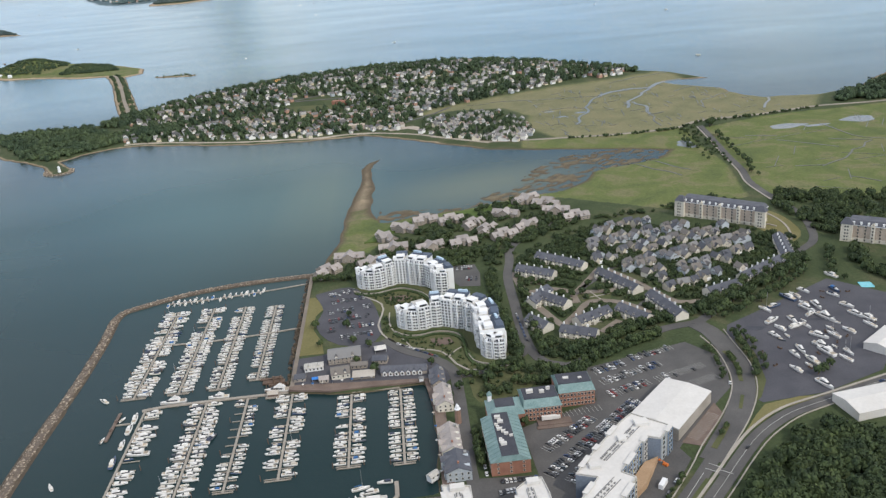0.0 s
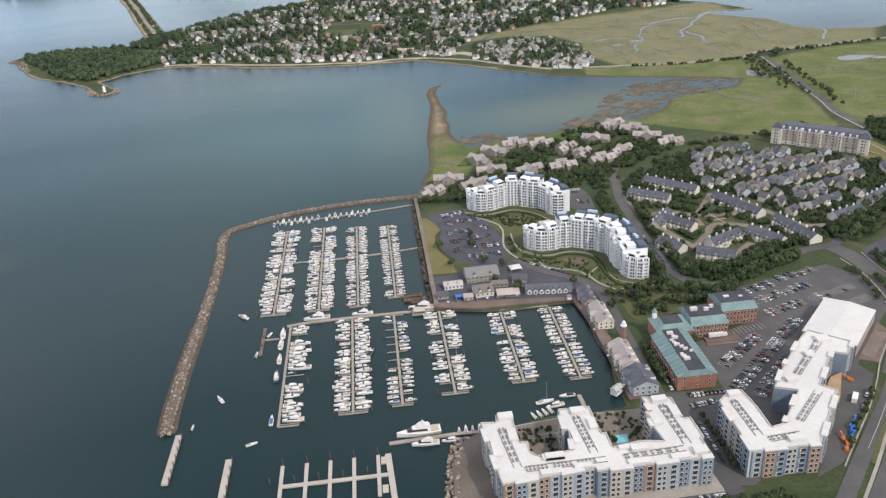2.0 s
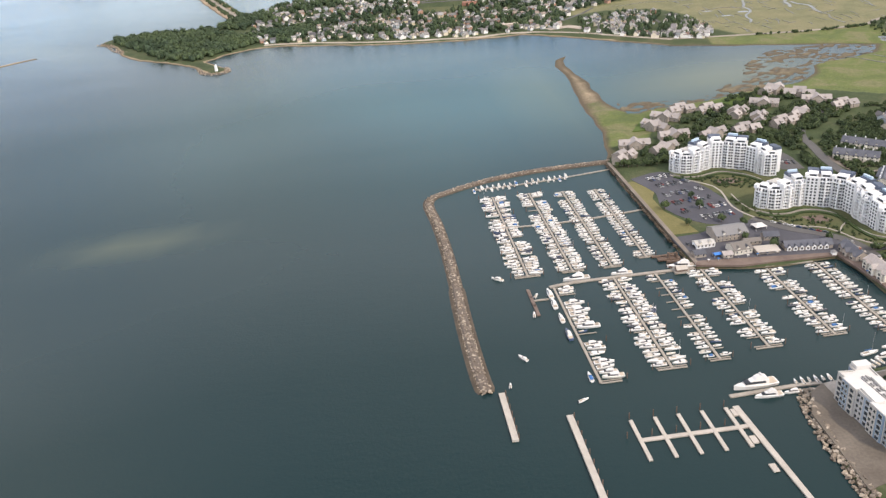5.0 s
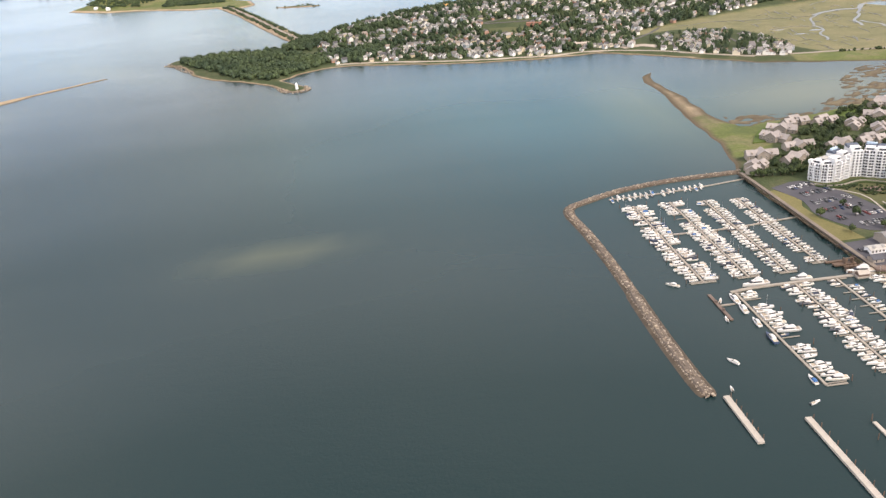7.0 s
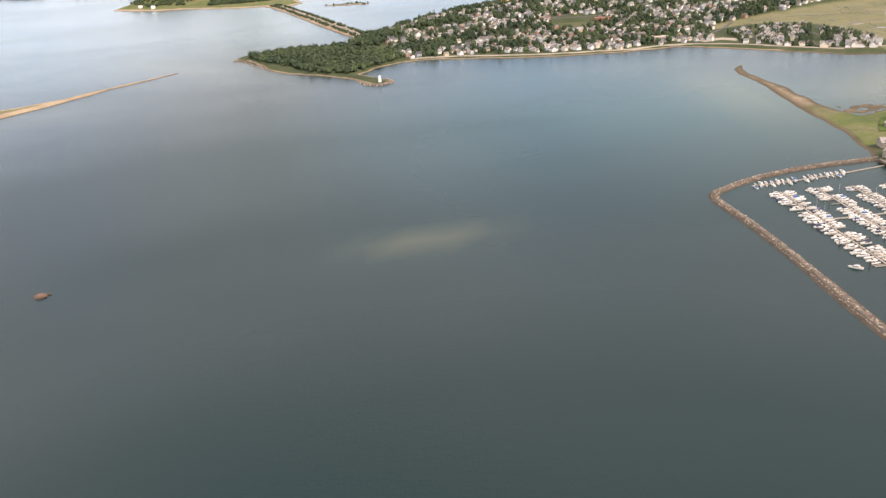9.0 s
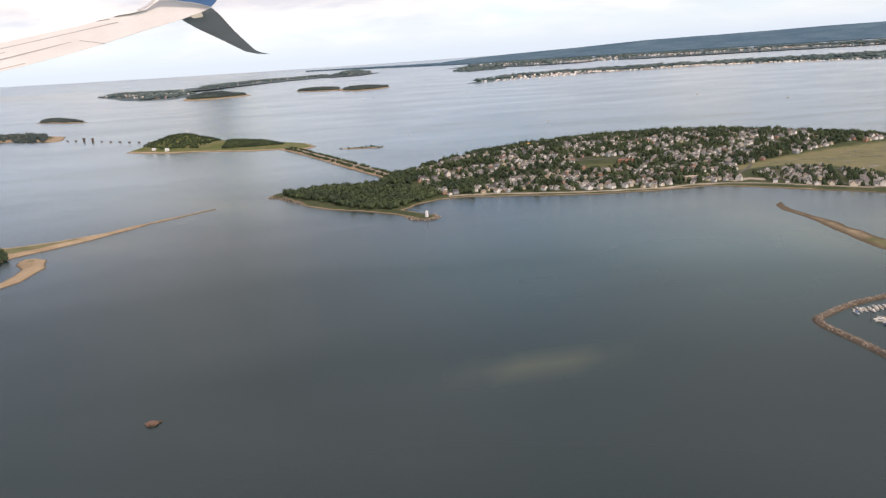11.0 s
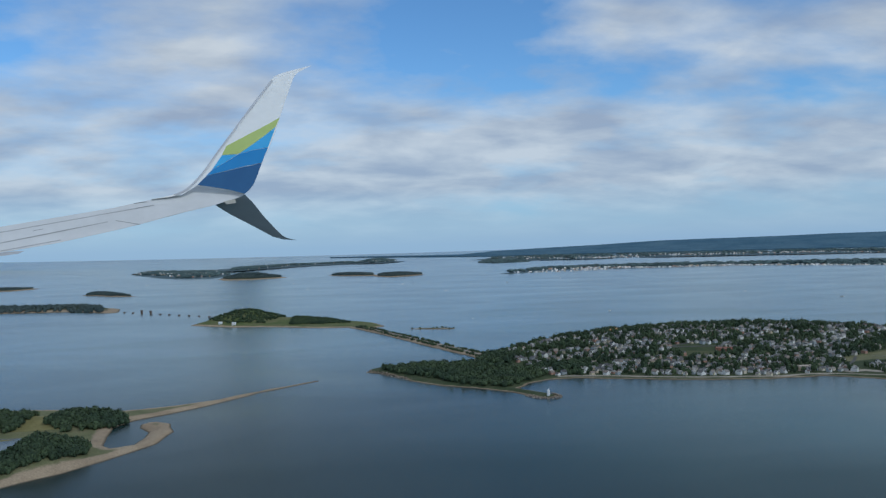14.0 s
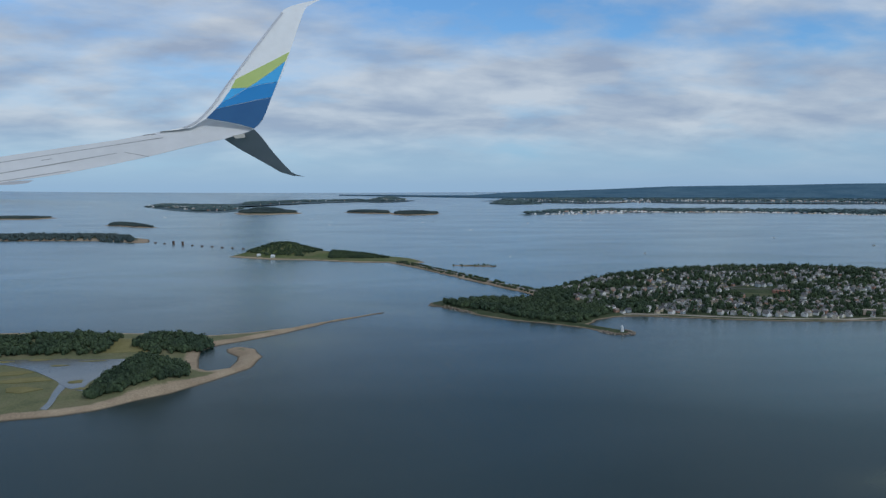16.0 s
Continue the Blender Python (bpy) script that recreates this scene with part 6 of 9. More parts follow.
for x, y, w, d, h, r, turn, wall_mat, roof_mat in WATERFRONT:
    ob = make_house(w, d, h, r, "grey shingled waterfront building with a pitched roof", "shop building", wall_mat, roof_mat, "x" if w > d else "y", 2 if w > 4 else 0, False, "waterfront_shop", "waterfront shops")
    windows_on(ob, w, d, h, max(2, int(w / 0.9)), WIN_SMALL, 2 if h > 1.3 else 1)
    ob.matrix_basis = pose(x, y, LAND + 0.06, 0, 0, turn)


def make_quay_house(x0, x1, y0, y1, h, walls, roof_mat, label):
    """A long house beside the promenade: a ridge along y, cross gables to both sides, dormers and chimneys."""
    ob = thing("quayside_house", pose(0, 0, LAND + 0.06), label, "house", "quayside houses")
    part("wall_shell", Build().gable_wall(x0, x1, y0, y1, -0.3, h, h + 0.95, along="y"), walls, ob)
    part("roof", Build().gable(x0, x1, y0, y1, h, h + 1.05, along="y"), roof_mat, ob)
    n = int((y1 - y0) / 2.1)
    for k in range(n):
        y = y0 + (k + 0.5) * (y1 - y0) / n
        deep = 0.7 if k % 2 else 0.35
        wing = part("cross_gable", Build().box(x0 - deep, x0 + 1.2, y - 0.75, y + 0.75, -0.3, h - 0.1).add([(x0 - deep, y - 0.75, h - 0.1), (x0 - deep, y + 0.75, h - 0.1), (x0 - deep, y, h + 0.6)], [[0, 2, 1]]), walls, ob)
        part("gable_roof", Build().gable(x0 - deep, x0 + 1.6, y - 0.75, y + 0.75, h - 0.1, h + 0.68, 0.08, along="x"), roof_mat, wing)
        for z in (0.45, 1.25):
            if z < h - 0.2:
                part("window", WIN_WIDE, GLASS, wing, at=pose(x0 - deep - 0.02, y, z, 0, 0, -90))
        part("skylight_dormer", Build().gable_wall(x1 - 1.2, x1 - 0.2, y - 0.3, y + 0.3, h, h + 0.4, h + 0.62, along="x"), walls, ob)
    facade(ob, (x0 + 0.1, y0 - 0.02), (x1 - 0.1, y0 - 0.02), 0.0, 2, h / 2, 0.95, WIN_SMALL)
    part("chimney", Build().box((x0 + x1) / 2 - 0.15, (x0 + x1) / 2 + 0.2, y0 + 1.2, y0 + 1.6, h, h + 1.4), BRICK, ob)
    part("roof_plant", Build().box(x1 - 1.0, x1 - 0.45, y1 - 1.6, y1 - 0.9, h + 0.2, h + 0.95), PLANT, ob)
    return ob


make_quay_house(2.9, 6.4, 149.4, 157.4, 1.8, CREAM, CEDAR_ROOF, "cream gabled quayside house under a weathered brown roof")
make_quay_house(2.9, 6.6, 132.4, 141.2, 1.8, CREAM, CEDAR_ROOF, "cream clapboard house with cross gables beside the promenade")
make_quay_house(2.8, 7.6, 124.9, 131.2, 2.1, MISTWALL, SLATE, "pale blue-grey gabled house under a dark slate roof")
make_quay_house(2.6, 5.6, 159.4, 166.4, 1.3, CEDAR, SLATE, "low dark-roofed shingled house by the quay corner")
for k in range(14):
    x, y = ((-27.5 + k * 2.3, 167.4) if k < 8 else (1.9 + 0.15 * (k % 2), 128 + (k - 8) * 5.2))
    shade = thing("parasol", pose(x, y, LAND + 0.1), "small pale parasol on the waterfront terrace", "parasol", "terrace parasols")
    part("pole", Build().box(-0.03, 0.03, -0.03, 0.03, 0, 0.6), SPAR, shade)
    part("canopy", Build().loft([[(0.34 * math.cos(t), 0.34 * math.sin(t), 0.55) for t in (0, 1.05, 2.1, 3.14, 4.19, 5.24)], [(0.02 * math.cos(t), 0.02 * math.sin(t), 0.74) for t in (0, 1.05, 2.1, 3.14, 4.19, 5.24)]]), CANVAS, shade)
shops = thing("shop_terrace", pose(-3.6, 168.9, LAND + 0.06, 0, 0, -7), "dark-roofed shop row with a line of small white gables", "shop building")
part("wall_shell", Build().box(-5.4, 5.4, -1.4, 1.6, -0.1, 1.0), CEDAR, shops)
part("roof", Build().gable(-5.4, 5.4, -1.4, 1.6, 1.0, 1.9), SLATE, shops, "dark shingle roof")
for k in range(7):
    x = -4.5 + k * 1.4
    gb = part("gable_front", Build().gable_wall(x - 0.45, x + 0.45, -1.62, -0.4, 0.0, 0.9, 1.45, along="y"), STUCCO, shops, "white gabled shopfront")
    part("gable_roof", Build().gable(x - 0.45, x + 0.45, -1.62, -0.4, 0.92, 1.5, 0.06, along="y"), SLATE, gb)
    part("shop_window", WIN_TALL, GLASS, gb, at=pose(x, -1.63, 0.5))
tent = thing("marquee", pose(-9.2, 181.2, LAND + 0.06, 0, 0, 6), "white square marquee with a low peaked roof", "tent")
part("roof", Build().loft([[(-1.5, -1.3, 0.8), (1.5, -1.3, 0.8), (1.5, 1.3, 0.8), (-1.5, 1.3, 0.8)], [(-0.5, -0.1, 1.4), (0.5, -0.1, 1.4), (0.5, 0.1, 1.4), (-0.5, 0.1, 1.4)]]), MEMBRANE, tent)
for sx in (-1.4, 1.4):
    for sy in (-1.2, 1.2):
        part("tent_pole", Build().box(sx - 0.05, sx + 0.05, sy - 0.05, sy + 0.05, -0.05, 0.8), SPAR, tent)
tarp = thing("blue_awning", pose(-24.2, 169.6, LAND, 0, 0, 3), "bright blue tarpaulin awning over a terrace", "awning")
part("cover", Build().gable(-1.3, 1.3, -0.6, 0.6, 0.75, 1.0, 0.05), BLUE_TARP, tarp)
for sx in (-1.2, 1.2):
    for sy in (-0.5, 0.5):
        part("post", Build().box(sx - 0.04, sx + 0.04, sy - 0.04, sy + 0.04, 0, 0.75), SPAR, tarp)
sandy = thing("restaurant", pose(-13.2, 169.0, LAND + 0.1, 0, 0, -3), "flat-roofed waterside restaurant with a tan awning", "restaurant")
part("wall_shell", Build().box(-2.6, 2.6, -1.2, 1.2, -0.1, 0.8), CEDAR, sandy)
part("awning", Build().loft([[(-2.7, -1.7, 0.75), (2.7, -1.7, 0.75), (2.7, -1.7, 0.8), (-2.7, -1.7, 0.8)], [(-2.7, 1.2, 1.0), (2.7, 1.2, 1.0), (2.7, 1.2, 1.05), (-2.7, 1.2, 1.05)]]), PIERDECK, sandy, "pale tan awning")
office_hut = thing("dock_office", pose(-34.4, 166.2, 0.24), "small timber dockmaster hut on floats with a deck", "hut")
part("float", Build().box(-1.7, 1.7, -1.2, 1.2, -0.2, 0.12), DECK, office_hut)
part("wall_shell", Build().gable_wall(-1.2, 1.2, -0.8, 0.8, 0.12, 0.8, 1.2), PAVING, office_hut)
part("roof", Build().gable(-1.2, 1.2, -0.8, 0.8, 0.8, 1.3), PIERDECK, office_hut)
pavilion = thing("harbour_pavilion", pose(0.2, 163.9, LAND, 0, 0, 0), "small white kiosk at the corner of the promenade", "kiosk")
part("wall_shell", Build().box(-0.5, 0.5, -0.3, 0.6, 0, 0.7), STUCCO, pavilion)
part("roof", Build().loft([[(-0.65, -0.45, 0.7), (0.65, -0.45, 0.7), (0.65, 0.75, 0.7), (-0.65, 0.75, 0.7)], [(-0.05, 0.1, 1.2), (0.05, 0.1, 1.2), (0.05, 0.2, 1.2), (-0.05, 0.2, 1.2)]]), GREYROOF, pavilion)
# ferry landing of dark timber by the seawall
landing = thing("timber_landing", pose(0, 0, 0), "dark timber ferry landing with piles and ramps", "landing stage")
part("platform", Build().box(-36.5, -31.2, 168.0, 169.2, 0.2, 0.6), TIMBER, landing)
part("ramp", Build().box(-36, -31.2, 170.2, 170.9, 0.3, 0.62), TIMBER, landing)
part("platform", Build().box(-37.6, -32.4, 171.6, 173.0, 0.2, 0.55), TIMBER, landing)
part("gantry", Build().box(-35.2, -34.9, 171.7, 172.9, 0.55, 1.7).box(-33.4, -33.1, 171.7, 172.9, 0.55, 1.7).box(-35.2, -33.1, 171.9, 172.2, 1.7, 1.9), TIMBER, landing, "dark timber lifting gantry")
part("pontoon", Build().box(-38.4, -33.0, 173.9, 174.6, 0.05, 0.35), TIMBER, landing)
for k in range(6):
    part("mooring_post", PILE, TIMBER, landing, at=pose(-36.4 + k, 169.7, 0.2))
clock = thing("brick_tower", pose(6.9, 144.6, LAND), "slender octagonal brick lighthouse tower with a white lantern", "tower")
ring = [(math.cos(t), math.sin(t)) for t in [k * math.pi / 4 for k in range(8)]]
part("shaft", Build().loft([[(x * r, y * r, z) for x, y in ring] for z, r in ((-0.1, 0.7), (3.4, 0.6))]), BROWNBRICK, clock)
part("gallery", Build().loft([[(x * r, y * r, z) for x, y in ring] for z, r in ((3.4, 0.7), (3.55, 0.7))]), STUCCO, clock)
part("lantern", Build().loft([[(x * r, y * r, z) for x, y in ring] for z, r in ((3.55, 0.4), (4.2, 0.4), (4.7, 0.05))]), STUCCO, clock, "white lantern with a pointed cap")

# ---- terraces, houses and blocks inland ----
TERRACES = [((32.5, 221.3), (42.1, 214.0)), ((40.2, 229.9), (52.0, 218.1)), ((55.0, 212.6), (61.9, 197.7)), ((64.2, 193.8), (67.5, 179.2)), ((78.5, 191.1), (88.2, 194.5)), ((91.0, 197.9), (106.5, 207.5)), ((114.3, 224.8), (109.6, 209)),
            ((41.2, 182.5), (50.5, 187.2)), ((53.9, 188.1), (59.1, 179.6)), ((38.0, 204.3), (31.6, 196.2)), ((35.3, 200.9), (41.4, 193.4)), ((29.8, 187.3), (33.6, 181.1)), ((36.5, 179.2), (44.5, 174.6))]


def make_terrace(a, b, like):
    dx, dy = b[0] - a[0], b[1] - a[1]
    L = math.hypot(dx, dy)
    turn = math.degrees(math.atan2(dy, dx))
    if turn > 90 or turn < -90:
        turn += 180
    k = max(3, int(L / 2.4))
    ob = make_house(L, 3.8, 1.6, 1.25, "cream terraced houses under a dark slate roof with white dormers", "terraced houses", CREAM, SLATE, "x", k, False, "terrace_row", "terraced rows")
    windows_on(ob, L, 3.8, 1.6, k * 2, WIN_SMALL, 2)
    for j in range(k):
        x = (j + 0.1) / k * L - L / 2
        part("chimney", Build().box(x, x + 0.3, 0.5, 0.9, 1.9, 3.1), STUCCO, ob, "white chimney")
        part("porch", Build().gable_wall(x + 0.7, x + 1.5, -2.5, -1.9, -0.1, 0.8, 1.15, along="y"), CREAM, ob)
    ob.matrix_basis = pose((a[0] + b[0]) / 2, (a[1] + b[1]) / 2, LAND + 0.02, 0, 0, turn)


for a, b in TERRACES:
    make_terrace(a, b, None)

rng_house = random.Random(21)


def cottage(kind, walls, roofs, name="house", label="", group="", wings=True):
    """A detached house with a cross wing and chimney; three footprints."""
    w, d, h, r = ((3.0, 2.6, 1.5, 1.1), (3.6, 2.7, 1.7, 1.15), (2.6, 3.2, 1.9, 1.0))[kind]
    ob = thing(name, pose(0, 0, 0), label, "house", group)
    part("wall_shell", Build().gable_wall(-w / 2, w / 2, -d / 2, d / 2, -1.2, h, h + r - 0.1), walls, ob)
    part("roof", Build().gable(-w / 2, w / 2, -d / 2, d / 2, h, h + r), roofs, ob)
    if wings:
        x = -w * 0.22
        wing = part("cross_wing", Build().gable_wall(x - 0.75, x + 0.75, -d / 2 - 0.9, 0.0, -1.2, h - 0.1, h + 0.68, along="y"), walls, ob)
        part("wing_roof", Build().gable(x - 0.75, x + 0.75, -d / 2 - 0.9, 0.0, h - 0.1, h + 0.76, 0.1, along="y"), roofs, wing)
    if kind == 1:
        part("porch", Build().box(0.1, w / 2 - 0.1, -d / 2 - 0.6, -d / 2, 0.0, 0.75), STUCCO, ob)
    return ob


NEAR_HOUSES = [cottage(k, wall_mat, GREYROOF, label=colour + " clapboard house with a grey shingle roof and cross gable", group="estate houses") for k, wall_mat, colour in ((0, CREAM, "cream"), (1, TANWALL, "tan"), (2, MISTWALL, "blue-grey"))]
for ob, w in zip(NEAR_HOUSES, (3.0, 3.6, 2.6)):
    for u in (0.22,):
        for z in (0.45, 1.15):
            part("window", WIN_PAIR, GLASS, ob, at=pose(u * w, -1.38 if w > 2.7 else -1.62, z))
ESTATE = [(50, 236), (59, 251), (75, 254), (90, 245), (104, 239), (108, 228), (103, 214), (92, 204), (80, 199), (71, 196), (66, 208), (58, 220)]


def estate():
    """Curving rows of houses between the lanes."""
    spots = []
    for k in range(18):
        for j in range(19):
            x, y = 40 + k * 3.7 + j * 1.5, 186 + j * 3.9 + k * 1.1
            if j % 3 == 2:
                continue
            if inside(ESTATE, np.array([x]), np.array([y]))[0] and rng_house.random() < 0.86:
                spots.append((x + rng_house.uniform(-0.5, 0.5), y + rng_house.uniform(-0.6, 0.6)))
    placed = [False] * 3
    for n, (x, y) in enumerate(spots):
        k = n % 3
        m = pose(x, y, LAND, 0, 0, rng_house.choice((20, 110, 20, -70)) + rng_house.uniform(-14, 14)) @ Matrix.Diagonal((rng_house.uniform(0.78, 0.95), 0.84, rng_house.uniform(0.85, 1.1), 1))
        if placed[k]:
            copy_thing(NEAR_HOUSES[k], m)
        else:
            placed[k] = True
            NEAR_HOUSES[k].matrix_basis = pose(x, y, LAND, 0, 0, 20)
    return spots


ESTATE_SPOTS = estate()


def make_shingle_block(kind):
    """A staggered block of shingled flats: three gabled units of differing depth."""
    ob = thing("shingled_condominium", pose(0, 0, 0), "weathered grey-brown shingled condominium with stepped gable roofs", "condominium", "shingled condominiums")
    for k, (x, y, w, d, h) in enumerate(((-3.4, 0.4, 3.2, 4.2, 1.6), (0, -0.5, 3.5, 4.8, 2.1), (3.4, 0.7, 3.2, 4.0, 1.6))):
        if kind == 1:
            x, y = x * 0.9, -y * 1.6
        way = "y" if k == 1 and kind == 0 else "x"
        w1 = part("unit", Build().gable_wall(x - w / 2 - 0.3, x + w / 2 + 0.3, y - d / 2, y + d / 2, -0.3, h, h + 1.2, along=way), CEDAR, ob)
        part("unit_roof", Build().gable(x - w / 2 - 0.3, x + w / 2 + 0.3, y - d / 2, y + d / 2, h, h + 1.3, 0.2, along=way), CEDAR_ROOF, w1)
        part("skylight", Build().box(x - 0.5, x - 0.1, y - d / 2 - 0.1, y - d / 2 + 0.9, h + 0.25, h + 0.75), CEDAR, w1, "shingled dormer")
        for u in (-0.25, 0.25):
            for z in (0.5, 1.2):
                part("window", WIN_SMALL, GLASS, w1, at=pose(x + u * w, y - d / 2 - 0.01, z))
    return ob


SHINGLED = [make_shingle_block(0), make_shingle_block(1)]
for n, (x, y, turn) in enumerate(((47, 288, 30), (53.5, 281, -30), (55, 272, -20), (60, 264, 10), (42, 259, 35), (33, 253, 20), (-6.5, 262, -60), (8, 277, 10), (0, 270, -40), (17, 274, 15), (8, 248.5, 20), (19, 250, 10), (37, 274, -30), (28, 259, 60), (-18.5, 246.5, -10), (-25.5, 236.5, 45), (-11, 240, 25), (24, 267, 45), (-4, 251, 0))):
    m = pose(x, y, LAND, 0, 0, turn) @ Matrix.Diagonal((0.9, 0.85, 0.95, 1))
    if n < 2:
        m = pose(x, y, LAND, 0, 0, turn)
        SHINGLED[n].matrix_basis = m
    else:
        copy_thing(SHINGLED[n % 2], m)


def make_residence(at, L, label):
    """A long six-storey residence with a mansard roof, bays and dormers."""
    ob = thing("residence_block", at, label, "residence building")
    part("wall_shell", Build().box(-L / 2, L / 2, -3, 3, -0.3, 5.2), HOTELWALL, ob)
    low = [(-L / 2 - 0.2, -3.2, 5.2), (L / 2 + 0.2, -3.2, 5.2), (L / 2 + 0.2, 3.2, 5.2), (-L / 2 - 0.2, 3.2, 5.2)]
    high = [(-L / 2 + 0.6, -2.2, 6.5), (L / 2 - 0.6, -2.2, 6.5), (L / 2 - 0.6, 2.2, 6.5), (-L / 2 + 0.6, 2.2, 6.5)]
    part("mansard_roof", Build().loft([low, high]), SLATE, ob, "dark slate mansard roof")
    part("base_course", Build().box(-L / 2 - 0.08, L / 2 + 0.08, -3.08, 3.08, -0.3, 1.1), BUFF, ob, "cream stone base storey")
    part("cornice", Build().box(-L / 2 - 0.25, L / 2 + 0.25, -3.25, 3.25, 5.02, 5.19), STUCCO, ob, "white cornice")
    for sx in (-1, 1):
        wing = part("pavilion", Build().box(sx * L / 2 - 1.6, sx * L / 2 + 1.6, -4.2, -3.082, -0.3, 5.5), BUFF, ob, "cream corner pavilion")
        part("pavilion_roof", Build().loft([[(sx * L / 2 - 1.8, -4.4, 5.5), (sx * L / 2 + 1.8, -4.4, 5.5), (sx * L / 2 + 1.8, -1.4, 5.5), (sx * L / 2 - 1.8, -1.4, 5.5)], [(sx * L / 2 - 0.6, -3.2, 7.2), (sx * L / 2 + 0.6, -3.2, 7.2), (sx * L / 2 + 0.6, -2.4, 7.2), (sx * L / 2 - 0.6, -2.4, 7.2)]]), SLATE, wing)
        for f in range(5):
            part("window", WIN_PAIR, GLASS, wing, at=pose(sx * L / 2, -4.22, f * 1.03 + 0.6))
    n = int(L / 2.0)
    bay = Build().box(-0.55, 0.55, -3.5, -3.0, -0.3, 5.6).gable(-0.55, 0.55, -3.5, -2.6, 5.6, 6.1, 0.05, along="y").mesh("bay", BUFF)
    dorm = Build().box(-0.3, 0.3, -3.1, -2.4, 5.3, 6.1).mesh("dormer", STUCCO)
    for k in range(n):
        x = (k + 0.5) / n * L - L / 2
        if k % 3 == 0:
            part("bay", bay, BUFF, ob, "cream stone bay", at=pose(x, 0, 0))
        part("dormer", dorm, STUCCO, ob, at=pose(x + 0.7, 0, 0))
        for f in range(5):
            part("window", WIN_TALL, GLASS, ob, at=pose(x, -3.52 if k % 3 == 0 else -3.1, f * 1.03 + 0.6))
    return ob


make_residence(pose(106.5, 248.6, LAND, 0, 0, -43), 27, "long buff-brick residence with a dark mansard roof and cream bays")
make_residence(pose(143, 214.5, LAND, 0, 0, -38), 22, "buff and cream residence block with a dark mansard roof")
solid("boat_shed", Build().gable_wall(0, 11, -6, 0, 0.7, 2.6, 3.2).gable(0, 11, -6, 0, 2.6, 3.3, 0.1), MEMBRANE, "white metal boat shed beside the yard", "shed", at=pose(101, 155.5, 0, 0, 0, 36))
solid("boat_shed", Build().gable_wall(0, 14, 0, 8, 0.7, 2.8, 3.4).gable(0, 14, 0, 8, 2.8, 3.5, 0.1), MEMBRANE, "low white-roofed shed with dark windows by the road", "shed", at=pose(84.5, 128.6, 0, 0, 0, 8))

# ---- boatyard ----
YARD = [(80, 172), (88, 176), (112, 189), (118, 178), (107, 160), (98, 149), (88, 146), (78, 150), (76, 160)]
rng_yard = random.Random(3)
ASHORE = [(114.9, 195.4), (103.4, 187.7), (97.5, 184.8), (99.9, 185.7), (92.8, 172.1), (95.2, 171.5), (92.4, 169.3), (94.5, 168.8), (88.1, 173.3), (88, 169.2), (85.3, 165.8), (85.8, 163.4), (87.9, 165.1), (87.9, 159.6), (85.4, 156), (87.6, 157.6), (82.4, 150), (86, 151.1), (87.6, 153), (85.2, 142.6), (94.8, 163.2), (99.1, 166.4), (102.1, 168.8), (102.5, 164.3), (98.1, 163), (111.2, 186.4), (109.3, 183.6), (109.2, 176.9), (108.6, 171.7), (110, 169.5), (108.7, 166), (99.9, 180.8), (99.2, 177.6), (102.2, 178.6), (98.6, 174.6), (95.5, 157.7), (97, 154.4), (92.4, 155.8), (94.9, 152), (92.2, 180.8), (89.2, 179.5)]
for k, (x, y) in enumerate(ASHORE):
    r = rng_yard.random()
    kind = "cruiser" if r < 0.34 else "sail" if r < 0.5 else "express" if r < 0.86 else "runabout"
    s = rng_yard.uniform(1.0, 1.3)
    place_boat(kind, rng_yard.randrange(3), pose(x, y, LAND + 0.14, 0, 0, rng_yard.choice((-80, 100, -65, 20, 115)) + rng_yard.uniform(-12, 12)) @ Matrix.Diagonal((s, s, s, 1)), "boats ashore in the yard")
for k in range(26):
    x, y = rng_yard.uniform(77, 116), rng_yard.uniform(147, 190)
    if inside(YARD, np.array([x]), np.array([y]))[0]:
        cradle = thing("boat_cradle", pose(x, y, LAND + 0.06, 0, 0, rng_yard.uniform(0, 180)), "empty dark boat cradle standing in the yard", "boat cradle", "boat cradles")
        part("frame", Build().box(-0.6, 0.6, -0.05, 0.05, 0, 0.12).box(-0.6, 0.6, 0.25, 0.35, 0, 0.12), TIMBER, cradle)
        part("stand", Build().box(-0.5, -0.42, -0.05, 0.35, 0.12, 0.4).box(0.42, 0.5, -0.05, 0.35, 0.12, 0.4), TIMBER, cradle)
stain_rng = random.Random(6)
for k in range(9):
    x, y, r = stain_rng.uniform(80, 106), stain_rng.uniform(150, 176), stain_rng.uniform(1.0, 2.6)
    plan = [(x + r * (1 + 0.35 * math.sin(3 * t + k)) * math.cos(t), y + 0.5 * r * (1 + 0.35 * math.cos(2 * t + k)) * math.sin(t)) for t in [j * 6.283 / 14 for j in range(14)]]
    solid("tar_patch", Build().prism(plan, LAND, LAND + 0.056 + 0.002 * k), DARKROOF, "dark tar patch on the boatyard asphalt", "asphalt patch", kind="structure")
copy_thing(big_yacht, pose(101, 171.6, LAND + 0.14, 0, 0, -72) @ Matrix.Diagonal((0.72, 0.72, 0.72, 1)))
copy_thing(big_yacht, pose(93, 158.4, LAND + 0.14, 0, 0, -60) @ Matrix.Diagonal((0.6, 0.6, 0.6, 1)))

